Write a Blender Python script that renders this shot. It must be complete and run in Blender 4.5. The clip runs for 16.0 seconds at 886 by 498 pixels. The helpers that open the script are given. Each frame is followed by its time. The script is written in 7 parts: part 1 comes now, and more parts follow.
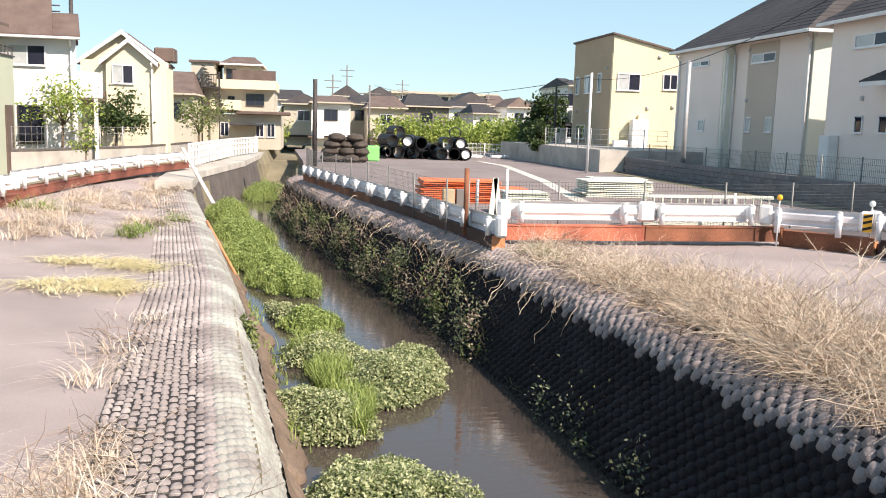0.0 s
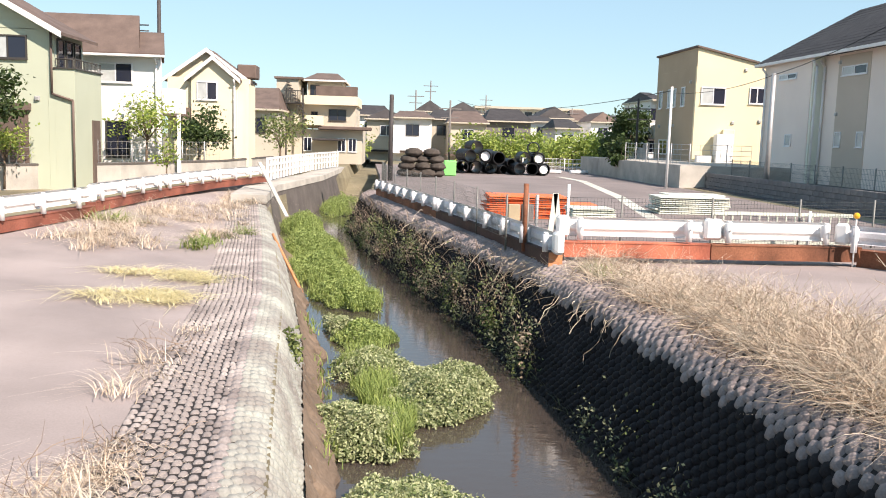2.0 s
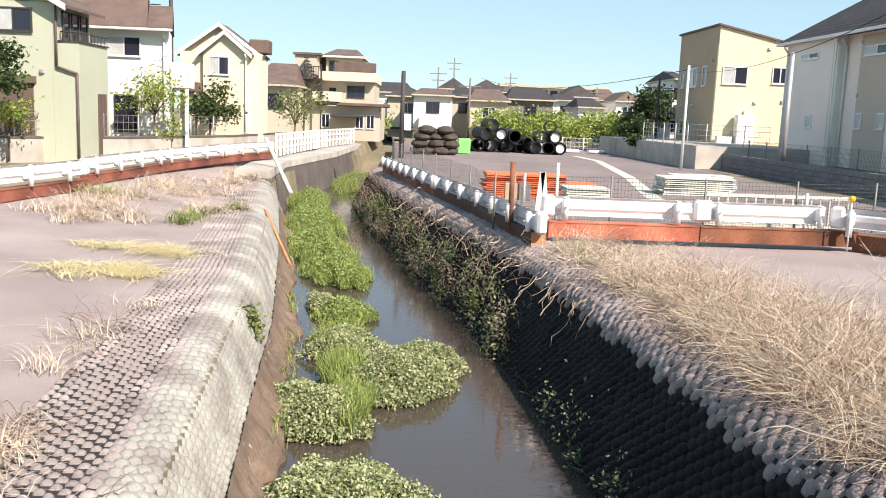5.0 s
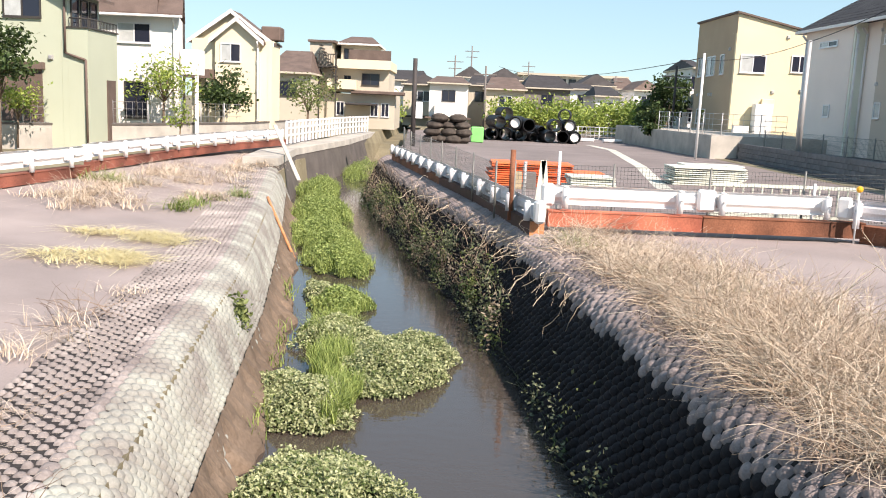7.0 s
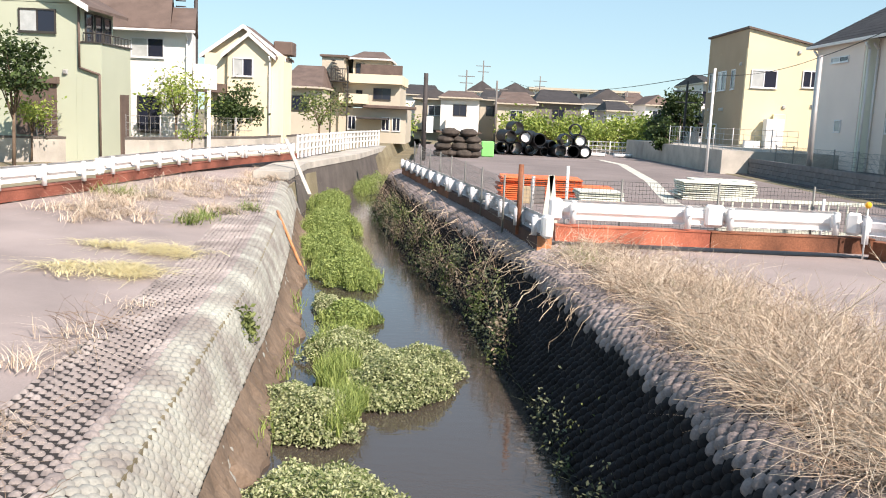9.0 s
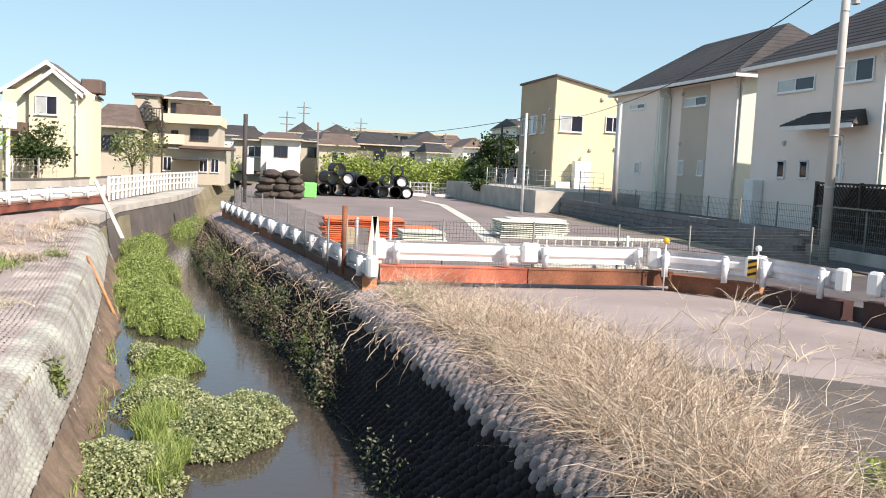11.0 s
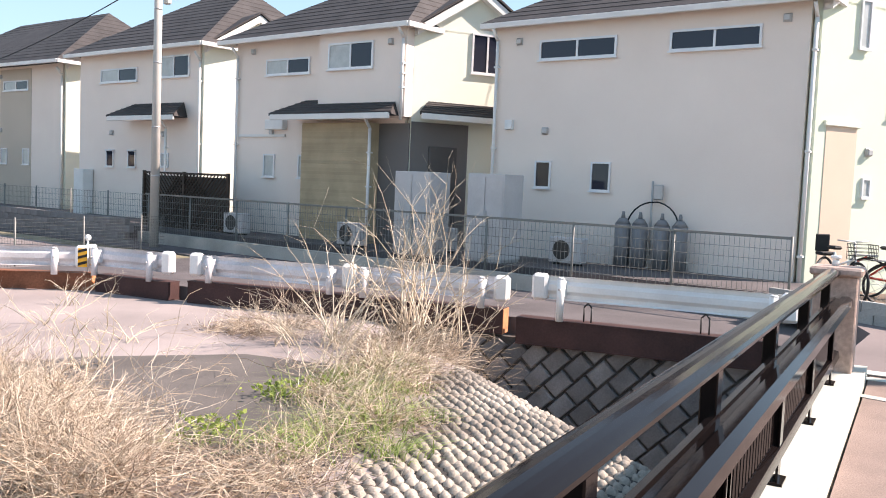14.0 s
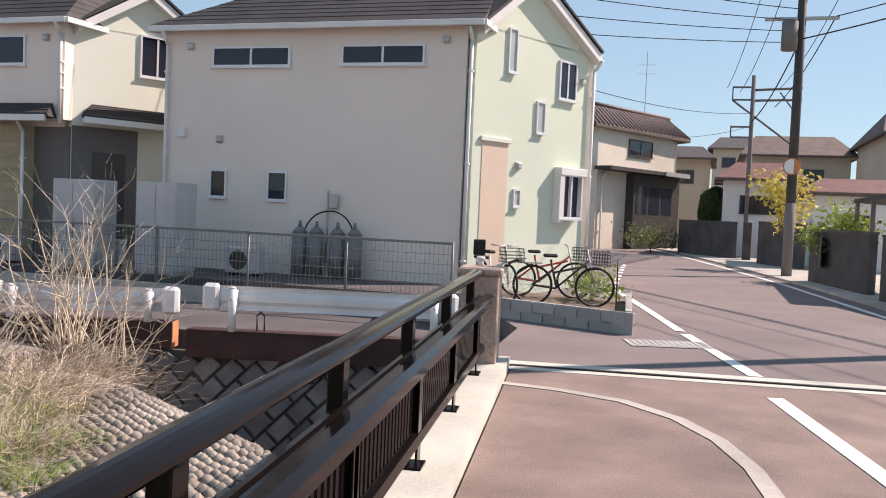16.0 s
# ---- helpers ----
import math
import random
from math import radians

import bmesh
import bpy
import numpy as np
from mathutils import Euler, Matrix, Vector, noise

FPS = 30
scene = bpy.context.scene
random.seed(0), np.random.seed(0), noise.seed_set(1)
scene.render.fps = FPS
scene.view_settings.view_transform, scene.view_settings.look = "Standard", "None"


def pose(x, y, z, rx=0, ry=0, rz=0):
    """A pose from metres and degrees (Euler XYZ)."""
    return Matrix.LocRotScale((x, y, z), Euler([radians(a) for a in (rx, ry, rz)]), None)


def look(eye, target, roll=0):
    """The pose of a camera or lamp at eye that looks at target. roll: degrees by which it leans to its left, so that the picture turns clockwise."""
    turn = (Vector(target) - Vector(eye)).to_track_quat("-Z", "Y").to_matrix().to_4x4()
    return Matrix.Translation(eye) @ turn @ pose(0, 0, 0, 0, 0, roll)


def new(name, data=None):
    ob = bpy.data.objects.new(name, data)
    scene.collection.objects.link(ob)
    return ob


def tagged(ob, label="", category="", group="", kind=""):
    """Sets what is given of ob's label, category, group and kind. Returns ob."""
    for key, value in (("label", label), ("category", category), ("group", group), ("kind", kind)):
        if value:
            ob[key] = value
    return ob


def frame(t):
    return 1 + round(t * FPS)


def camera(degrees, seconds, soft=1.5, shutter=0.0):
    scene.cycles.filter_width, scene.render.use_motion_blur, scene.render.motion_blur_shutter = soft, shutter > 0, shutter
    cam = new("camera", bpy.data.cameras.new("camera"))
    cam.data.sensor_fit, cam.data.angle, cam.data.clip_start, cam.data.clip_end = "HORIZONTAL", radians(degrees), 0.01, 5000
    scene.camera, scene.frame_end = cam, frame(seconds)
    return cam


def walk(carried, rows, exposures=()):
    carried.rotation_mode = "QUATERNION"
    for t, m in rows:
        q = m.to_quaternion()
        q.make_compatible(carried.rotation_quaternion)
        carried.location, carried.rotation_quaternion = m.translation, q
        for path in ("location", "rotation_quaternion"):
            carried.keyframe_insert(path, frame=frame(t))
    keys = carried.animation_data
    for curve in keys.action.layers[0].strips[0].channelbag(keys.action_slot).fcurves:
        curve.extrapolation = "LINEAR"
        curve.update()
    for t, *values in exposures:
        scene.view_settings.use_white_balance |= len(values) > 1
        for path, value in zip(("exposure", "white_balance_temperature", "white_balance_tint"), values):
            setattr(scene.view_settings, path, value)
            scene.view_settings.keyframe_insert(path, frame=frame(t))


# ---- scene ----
cam = camera(54.1, 16.0, soft=1.0)
PATH = [
    (0, (-1.776, -0.207, 1.674), (-1.474, 1.75, 1.394), 1.7),
    (0.5, (-1.634, -0.163, 1.664), (-1.331, 1.797, 1.407), 1.7),
    (1, (-1.504, -0.129, 1.676), (-1.231, 1.836, 1.425), 1.5),
    (1.5, (-1.396, -0.12, 1.689), (-1.19, 1.854, 1.437), 1.0),
    (2, (-1.221, -0.088, 1.681), (-1.115, 1.893, 1.429), 1.7),
    (2.5, (-1.055, -0.113, 1.689), (-0.992, 1.867, 1.412), 2.0),
    (3, (-0.943, -0.076, 1.689), (-0.836, 1.899, 1.39), 1.8),
    (5.5, (-0.257, 0.158, 1.668), (-0.223, 2.134, 1.365), 2.4),
    (6, (-0.166, 0.187, 1.662), (-0.124, 2.164, 1.364), 2.7),
    (6.5, (-0.062, 0.279, 1.64), (-0.038, 2.255, 1.332), 3.2),
    (7, (0.014, 0.322, 1.657), (0.014, 2.295, 1.327), 2.5),
    (7.5, (0.06, 0.345, 1.656), (0.032, 2.315, 1.312), 2.0),
    (8, (0.093, 0.33, 1.67), (0.042, 2.299, 1.322), 2.3),
    (10.5, (0.056, 0.211, 1.673), (0.261, 2.191, 1.479), 3.0),
    (11, (0.06, 0.191, 1.682), (0.43, 2.147, 1.494), 2.7),
    (11.5, (0.037, 0.13, 1.674), (0.592, 2.044, 1.499), 2.4),
    (12, (0.034, 0.089, 1.68), (0.783, 1.936, 1.517), 2.1),
    (12.5, (0.021, -0.012, 1.712), (1.005, 1.722, 1.553), 2.1),
    (13, (0.032, -0.045, 1.685), (1.247, 1.536, 1.53), 2.2),
    (13.5, (-0.01, -0.142, 1.72), (1.413, 1.255, 1.569), 2.4),
    (14, (0.034, -0.214, 1.698), (1.616, 1.002, 1.553), 2.5),
    (14.5, (0.089, -0.306, 1.683), (1.799, 0.723, 1.545), 2.5),
    (15, (0.093, -0.376, 1.672), (1.889, 0.498, 1.555), 2.5),
    (15.5, (0.107, -0.414, 1.662), (1.963, 0.325, 1.568), 2.5),
    (16, (0.122, -0.455, 1.656), (2.03, 0.138, 1.569), 2.5),
]
walk(cam, [(t, look(eye, target, roll)) for t, eye, target, roll in PATH], exposures=[(0.0, 0.84, 6600, 18), (8.0, 0.82, 6550, 18), (10.5, 0.70, 6500, 17), (11.5, 0.76, 6500, 18), (12.5, 1.02, 6600, 20), (13.5, 1.28, 6600, 22), (14.5, 0.96, 6600, 24), (15.0, 0.77, 6700, 25), (15.5, 0.54, 6800, 26), (16.0, 0.57, 6700, 26)])

# ---- light ----
world = bpy.data.worlds.new("sky")
scene.world = world
world.use_nodes = True
SUN_AZ, SUN_EL = radians(40), radians(42)   # from -y towards +x
wn = world.node_tree.nodes
sky = wn.new("ShaderNodeTexSky")
sky.sky_type = "NISHITA"
sky.sun_disc = False
sky.sun_elevation = SUN_EL
sky.sun_rotation = math.pi - SUN_AZ
sky.air_density, sky.dust_density, sky.ozone_density = 1.0, 0.0, 2.5
wn["Background"].inputs["Strength"].default_value = 0.235
even, cool = wn.new("ShaderNodeGamma"), wn.new("ShaderNodeMix")
even.inputs["Gamma"].default_value = 0.42
cool.data_type, cool.blend_type = "RGBA", "MULTIPLY"
cool.inputs[0].default_value = 1.0
cool.inputs[7].default_value = (0.745, 0.995, 1.055, 1)
world.node_tree.links.new(sky.outputs[0], even.inputs[0])
world.node_tree.links.new(even.outputs[0], cool.inputs[6])
world.node_tree.links.new(cool.outputs[2], wn["Background"].inputs["Color"])
sun = new("sun", bpy.data.lights.new("sun", "SUN"))
sun.data.energy, sun.data.angle, sun.data.color = 5.0, radians(0.5), (1.0, 0.90, 0.77)
sun.matrix_world = look((math.sin(SUN_AZ) * 60, -math.cos(SUN_AZ) * 60, 60 * math.tan(SUN_EL)), (0, 0, 0))

# ---- materials ----


def mat(name, base, rough=0.85, var=0.25, scale=3.0, fine=40.0, bump=0.15, metal=0.0, tint=None, spec=0.4, stain=0.0, obrand=0.0):
    """Base colour broken up by a broad and a fine noise, with a fine relief."""
    m = bpy.data.materials.new(name)
    m.use_nodes = True
    n, l = m.node_tree.nodes, m.node_tree.links
    b = n["Principled BSDF"]
    b.inputs["Roughness"].default_value, b.inputs["Metallic"].default_value = rough, metal
    b.inputs["Specular IOR Level"].default_value = spec
    co = n.new("ShaderNodeTexCoord")
    broad, grain = n.new("ShaderNodeTexNoise"), n.new("ShaderNodeTexNoise")
    broad.inputs["Scale"].default_value, grain.inputs["Scale"].default_value = scale, fine
    broad.inputs["Detail"].default_value, grain.inputs["Detail"].default_value = 5, 3
    for t in (broad, grain):
        l.new(co.outputs["Object"], t.inputs["Vector"])
    mix = n.new("ShaderNodeMix")
    mix.data_type = "RGBA"
    lo = tuple(c * (1 - var) for c in base)
    hi = tuple(min(1, c * (1 + var * 0.7)) for c in (tint or base))
    mix.inputs[6].default_value, mix.inputs[7].default_value = (*lo, 1), (*hi, 1)
    ramp = n.new("ShaderNodeMapRange")
    ramp.inputs["From Min"].default_value, ramp.inputs["From Max"].default_value = 0.3, 0.7
    l.new(broad.outputs[0], ramp.inputs["Value"])
    l.new(ramp.outputs[0], mix.inputs[0])
    mul = n.new("ShaderNodeMix")
    mul.data_type, mul.blend_type = "RGBA", "MULTIPLY"
    mul.inputs[0].default_value = min(1, var * 1.6)
    l.new(mix.outputs[2], mul.inputs[6])
    l.new(grain.outputs[0], mul.inputs[7])
    out = mul.outputs[2]
    gain = n.new("ShaderNodeMix")
    gain.data_type, gain.blend_type = "RGBA", "MULTIPLY"
    gain.inputs[0].default_value = 1
    k = 1 + min(1, var * 1.6) * 0.6
    gain.inputs[7].default_value = (k, k, k, 1)
    l.new(out, gain.inputs[6])
    out = gain.outputs[2]
    if obrand:
        info, hsv = n.new("ShaderNodeObjectInfo"), n.new("ShaderNodeHueSaturation")
        r2 = n.new("ShaderNodeMapRange")
        r2.inputs["To Min"].default_value, r2.inputs["To Max"].default_value = 1 - obrand, 1 + obrand
        l.new(info.outputs["Random"], r2.inputs["Value"])
        l.new(r2.outputs[0], hsv.inputs["Value"])
        l.new(out, hsv.inputs["Color"])
        out = hsv.outputs[0]
    if stain:
        st = n.new("ShaderNodeTexNoise")
        st.inputs["Scale"].default_value, st.inputs["Detail"].default_value = scale * 0.35, 8
        l.new(co.outputs["Object"], st.inputs["Vector"])
        r3, dk = n.new("ShaderNodeMapRange"), n.new("ShaderNodeMix")
        r3.inputs["From Min"].default_value, r3.inputs["From Max"].default_value = 0.5, 0.72
        dk.data_type, dk.blend_type = "RGBA", "MULTIPLY"
        dk.inputs[7].default_value = (1 - stain, 1 - stain, 1 - stain * 0.95, 1)
        l.new(st.outputs[0], r3.inputs["Value"])
        l.new(r3.outputs[0], dk.inputs[0])
        l.new(out, dk.inputs[6])
        out = dk.outputs[2]
    l.new(out, b.inputs["Base Color"])
    if bump:
        bp = n.new("ShaderNodeBump")
        bp.inputs["Strength"].default_value, bp.inputs["Distance"].default_value = bump, 0.02
        l.new(grain.outputs[0], bp.inputs["Height"])
        l.new(bp.outputs[0], b.inputs["Normal"])
    return m


def leafmat(name, a, c, trans=0.25, rough=0.6):
    """Leaves that differ one from another and let some light through."""
    m = bpy.data.materials.new(name)
    m.use_nodes = True
    n, l = m.node_tree.nodes, m.node_tree.links
    b = n["Principled BSDF"]
    geo, mix = n.new("ShaderNodeNewGeometry"), n.new("ShaderNodeMix")
    mix.data_type = "RGBA"
    mix.inputs[6].default_value, mix.inputs[7].default_value = (*a, 1), (*c, 1)
    l.new(geo.outputs["Random Per Island"], mix.inputs[0])
    l.new(mix.outputs[2], b.inputs["Base Color"])
    b.inputs["Roughness"].default_value = rough
    tr, add = n.new("ShaderNodeBsdfTranslucent"), n.new("ShaderNodeMixShader")
    add.inputs[0].default_value = trans
    l.new(mix.outputs[2], tr.inputs["Color"])
    l.new(b.outputs[0], add.inputs[1])
    l.new(tr.outputs[0], add.inputs[2])
    l.new(add.outputs[0], n["Material Output"].inputs["Surface"])
    return m


PAVE = mat("pale_pinkish_concrete", (0.315, 0.265, 0.248), 0.9, 0.2, 0.6, 60, 0.2, stain=0.18)
DAMP = mat("old_grey_concrete", (0.115, 0.10, 0.09), 0.9, 0.25, 1.2, 50, 0.25, stain=0.25)
LOT = mat("asphalt_lot", (0.22, 0.185, 0.175), 0.92, 0.18, 0.4, 70, 0.25, stain=0.12)
ROAD = mat("worn_asphalt", (0.195, 0.158, 0.15), 0.9, 0.16, 0.7, 90, 0.3, stain=0.15)
DECK = mat("bridge_asphalt", (0.235, 0.175, 0.148), 0.9, 0.25, 1.5, 90, 0.3, stain=0.25)
SOIL = mat("bank_soil", (0.17, 0.125, 0.09), 0.95, 0.35, 1.5, 25, 0.5)
FIELD = mat("scrubby_ground", (0.22, 0.19, 0.12), 0.95, 0.35, 0.5, 20, 0.4)
MATL = mat("weathered_knob_mat", (0.27, 0.232, 0.222), 0.9, 0.36, 1.6, 45, 0.4, tint=(0.34, 0.305, 0.285), stain=0.35)
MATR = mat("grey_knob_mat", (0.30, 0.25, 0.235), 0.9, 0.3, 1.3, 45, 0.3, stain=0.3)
# near-black copy of the grey mat; the wall face's shade is in its colour
FACER = mat("shade_dark_knob_mat", (0.020, 0.017, 0.019), 0.9, 0.45, 1.6, 45, 0.3, stain=0.4)
CONC = mat("concrete", (0.45, 0.42, 0.37), 0.88, 0.22, 1.2, 45, 0.2, stain=0.3)
PALECONC = mat("pale_kerb_concrete", (0.54, 0.535, 0.465), 0.88, 0.16, 1.5, 45, 0.2, stain=0.2)
BLOCK = mat("concrete_block", (0.19, 0.185, 0.185), 0.92, 0.25, 2.0, 50, 0.3, stain=0.3, obrand=0.14)
PALEBLOCK = mat("pale_concrete_block", (0.36, 0.35, 0.325), 0.92, 0.25, 2.0, 50, 0.3, stain=0.35, obrand=0.14)
DARKBLOCK = mat("dark_block_wall", (0.085, 0.078, 0.078), 0.9, 0.3, 1.5, 45, 0.3)
STONE = mat("masonry_stone", (0.235, 0.23, 0.225), 0.9, 0.3, 2.2, 40, 0.45, stain=0.3, obrand=0.2)
MORTAR = mat("dark_joint", (0.09, 0.085, 0.08), 0.95, 0.3, 3, 40, 0.3)
WHITEP = mat("white_painted_steel", (0.78, 0.77, 0.75), 0.45, 0.08, 2.0, 30, 0.05, stain=0.15)
GREYST = mat("galvanised_steel", (0.48, 0.47, 0.46), 0.5, 0.15, 2.0, 40, 0.1, metal=0.5)
REDDULL = mat("dull_red_oxide_steel", (0.25, 0.085, 0.055), 0.85, 0.4, 1.5, 30, 0.2, stain=0.4)
REDST = mat("red_oxide_steel", (0.44, 0.12, 0.07), 0.75, 0.35, 1.7, 30, 0.2, tint=(0.5, 0.16, 0.09), stain=0.2)
RUSTST = mat("rusty_steel", (0.24, 0.095, 0.05), 0.85, 0.4, 2.0, 30, 0.3, stain=0.4)
DARKST = mat("dark_brown_steel", (0.060, 0.027, 0.024), 0.7, 0.35, 2.0, 30, 0.2)
CUTST = mat("rust_orange_cut_end", (0.55, 0.24, 0.11), 0.85, 0.3, 5.0, 30, 0.2)
RAILM = mat("bronze_anodised_rail", (0.008, 0.006, 0.006), 0.10, 0.1, 1.5, 30, 0.01, spec=0.10)
PILLAR = mat("pinkish_granite", (0.47, 0.34, 0.28), 0.7, 0.25, 20, 120, 0.2)
CREAM = mat("cream_siding", (0.83, 0.725, 0.645), 0.85, 0.05, 0.5, 60, 0.15, stain=0.05)
# two sunlit copies of the cream siding, with the sun's greenish glare in their colour
LITGREEN = mat("sunlit_greenish_siding", (0.66, 0.72, 0.58), 0.85, 0.05, 0.5, 60, 0.15)
LITCREAM = mat("sunlit_cream_siding", (0.76, 0.765, 0.65), 0.85, 0.05, 0.5, 60, 0.15)
BEIGE = mat("beige_siding", (0.52, 0.45, 0.37), 0.85, 0.06, 0.5, 60, 0.15)
TILEB = mat("ochre_ribbed_siding", (0.44, 0.35, 0.225), 0.8, 0.15, 2.0, 60, 0.2, obrand=0.1)
GREYS = mat("grey_siding", (0.175, 0.16, 0.15), 0.85, 0.08, 0.6, 60, 0.15)
YELW = mat("yellow_siding", (0.72, 0.62, 0.41), 0.85, 0.05, 0.5, 60, 0.12)
# darker copy of the yellow siding; the side wall's shade is in the colour
YELSHADE = mat("shade_brown_siding", (0.42, 0.32, 0.215), 0.85, 0.08, 0.5, 60, 0.12)
YELL = mat("light_yellow_siding", (0.76, 0.67, 0.48), 0.85, 0.05, 0.5, 60, 0.12)
GREENW = mat("pale_green_render", (0.44, 0.47, 0.36), 0.88, 0.06, 0.5, 60, 0.15)
WHITEW = mat("white_render", (0.78, 0.76, 0.73), 0.88, 0.05, 0.5, 60, 0.12)
TANW = mat("tan_render", (0.50, 0.45, 0.36), 0.88, 0.08, 0.5, 60, 0.12)
SLATE = mat("dark_slate_roof", (0.052, 0.046, 0.045), 0.75, 0.3, 1.5, 30, 0.3)
BROWNROOF = mat("brown_slate_roof", (0.14, 0.10, 0.082), 0.8, 0.25, 1.5, 30, 0.3)
REDTILE = mat("dark_red_roof_tile", (0.20, 0.085, 0.065), 0.6, 0.3, 3.0, 30, 0.2, obrand=0.15)
TRIMW = mat("white_trim", (0.74, 0.72, 0.69), 0.6, 0.06, 2, 30, 0.03)
ALU = mat("aluminium_frame", (0.72, 0.72, 0.73), 0.4, 0.05, 2, 30, 0.02, metal=0.2)
BLACKF = mat("dark_window_frame", (0.05, 0.045, 0.04), 0.5, 0.1, 2, 30, 0.02)
PIPEB = mat("black_corrugated_plastic", (0.013, 0.013, 0.014), 0.45, 0.2, 2, 30, 0.05)
PAPERW = mat("white_label_sheet", (0.75, 0.75, 0.74), 0.7, 0.05, 3, 30, 0.02)
# asphalt toned down to carry the houses' shade in its colour
ALLEY = mat("shaded_alley_asphalt", (0.115, 0.10, 0.10), 0.92, 0.25, 0.8, 70, 0.25, stain=0.25)
SACK = mat("dark_sandbag", (0.075, 0.062, 0.052), 0.9, 0.4, 4, 40, 0.5)
ORANGE = mat("orange_painted_panel", (0.75, 0.16, 0.05), 0.6, 0.2, 2, 30, 0.05, obrand=0.2)
OFFW = mat("off_white_panel", (0.66, 0.68, 0.58), 0.6, 0.15, 2, 30, 0.05, obrand=0.12)
POLEC = mat("concrete_pole", (0.50, 0.47, 0.43), 0.85, 0.12, 2, 50, 0.1)
DARKPOLE = mat("dark_pole", (0.06, 0.052, 0.05), 0.7, 0.3, 3, 40, 0.2)
WIREM = mat("black_wire", (0.02, 0.02, 0.022), 0.6, 0.1, 3, 30, 0.0)
MESHM = mat("grey_green_mesh_wire", (0.20, 0.20, 0.185), 0.55, 0.1, 3, 30, 0.0, metal=0.3)
WOODD = mat("dark_lattice_wood", (0.055, 0.038, 0.028), 0.8, 0.3, 3, 40, 0.2)
AMBER = mat("amber_reflector", (0.85, 0.42, 0.03), 0.3, 0.1, 5, 30, 0.0)
GREENTARP = mat("bright_green_sheet", (0.22, 0.66, 0.18), 0.6, 0.1, 3, 30, 0.05)
CYLM = mat("dull_grey_painted_steel", (0.20, 0.20, 0.205), 0.55, 0.15, 2.0, 40, 0.05)
SHEDM = mat("grey_steel_cabinet", (0.52, 0.50, 0.49), 0.5, 0.1, 2, 30, 0.03)
DULLW = mat("weathered_white_steel", (0.70, 0.68, 0.69), 0.55, 0.2, 2.0, 30, 0.08, stain=0.3)
PLASTW = mat("white_plastic", (0.74, 0.74, 0.72), 0.5, 0.06, 3, 30, 0.02)
CURTAIN = mat("pale_curtain_behind_glass", (0.45, 0.47, 0.46), 0.25, 0.12, 4, 20, 0.0, spec=0.6)
RUBBER = mat("black_rubber", (0.015, 0.015, 0.015), 0.7, 0.2, 5, 30, 0.05)
PAINTL = mat("road_paint", (0.72, 0.71, 0.68), 0.8, 0.12, 6, 60, 0.1, stain=0.2)
BARK = mat("bark", (0.16, 0.115, 0.08), 0.95, 0.35, 6, 40, 0.5)

GLASS = bpy.data.materials.new("dark_window_glass")
GLASS.use_nodes = True
_b = GLASS.node_tree.nodes["Principled BSDF"]
_b.inputs["Base Color"].default_value = (0.020, 0.023, 0.038, 1)
_b.inputs["Roughness"].default_value = 0.06
_b.inputs["Specular IOR Level"].default_value = 0.45

WATER = bpy.data.materials.new("murky_stream_water")
WATER.use_nodes = True
_n, _l = WATER.node_tree.nodes, WATER.node_tree.links
_b = _n["Principled BSDF"]
_b.inputs["Base Color"].default_value = (0.062, 0.050, 0.042, 1)
_b.inputs["Roughness"].default_value = 0.05
_b.inputs["Specular IOR Level"].default_value = 0.55
_co, _w1, _bp = _n.new("ShaderNodeTexCoord"), _n.new("ShaderNodeTexNoise"), _n.new("ShaderNodeBump")
_mp = _n.new("ShaderNodeMapping")
_mp.inputs["Scale"].default_value = (1.0, 2.2, 1.0)
_w1.inputs["Scale"].default_value, _w1.inputs["Detail"].default_value = 3.5, 4
_bp.inputs["Strength"].default_value, _bp.inputs["Distance"].default_value = 0.12, 0.03
_l.new(_co.outputs["Object"], _mp.inputs["Vector"])
_l.new(_mp.outputs[0], _w1.inputs["Vector"])
_l.new(_w1.outputs[0], _bp.inputs["Height"])
_l.new(_bp.outputs[0], _b.inputs["Normal"])

CRESS = leafmat("watercress_leaf", (0.10, 0.15, 0.035), (0.60, 0.62, 0.36), 0.3)
PALESTRAW = leafmat("pale_cut_straw", (0.58, 0.50, 0.26), (0.84, 0.77, 0.48), 0.25)
LUSH = leafmat("fresh_grass_blade", (0.12, 0.19, 0.035), (0.40, 0.47, 0.14), 0.3)
STRAW = leafmat("dry_straw", (0.44, 0.33, 0.23), (0.82, 0.71, 0.57), 0.2)
DEADGRASS = leafmat("brown_dead_grass", (0.13, 0.085, 0.055), (0.42, 0.31, 0.22), 0.1)
# dark copy of the straw, with shade mixed into the stalk colour
DULLSTRAW = leafmat("shade_tinted_stalk", (0.12, 0.09, 0.06), (0.36, 0.29, 0.20), 0.1)
TWIG = leafmat("bare_twig", (0.42, 0.33, 0.23), (0.80, 0.69, 0.54), 0.05, 0.8)
HERB = leafmat("stream_herb_leaf", (0.12, 0.18, 0.035), (0.42, 0.50, 0.17), 0.3)
DARKLEAF = leafmat("evergreen_leaf", (0.022, 0.042, 0.012), (0.08, 0.125, 0.03), 0.2)
YELLEAF = leafmat("young_leaf", (0.16, 0.24, 0.04), (0.38, 0.44, 0.10), 0.3)
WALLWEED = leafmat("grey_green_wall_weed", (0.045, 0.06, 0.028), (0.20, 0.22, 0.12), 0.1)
VINE = leafmat("wall_weed_leaf", (0.07, 0.10, 0.03), (0.25, 0.29, 0.09), 0.25)

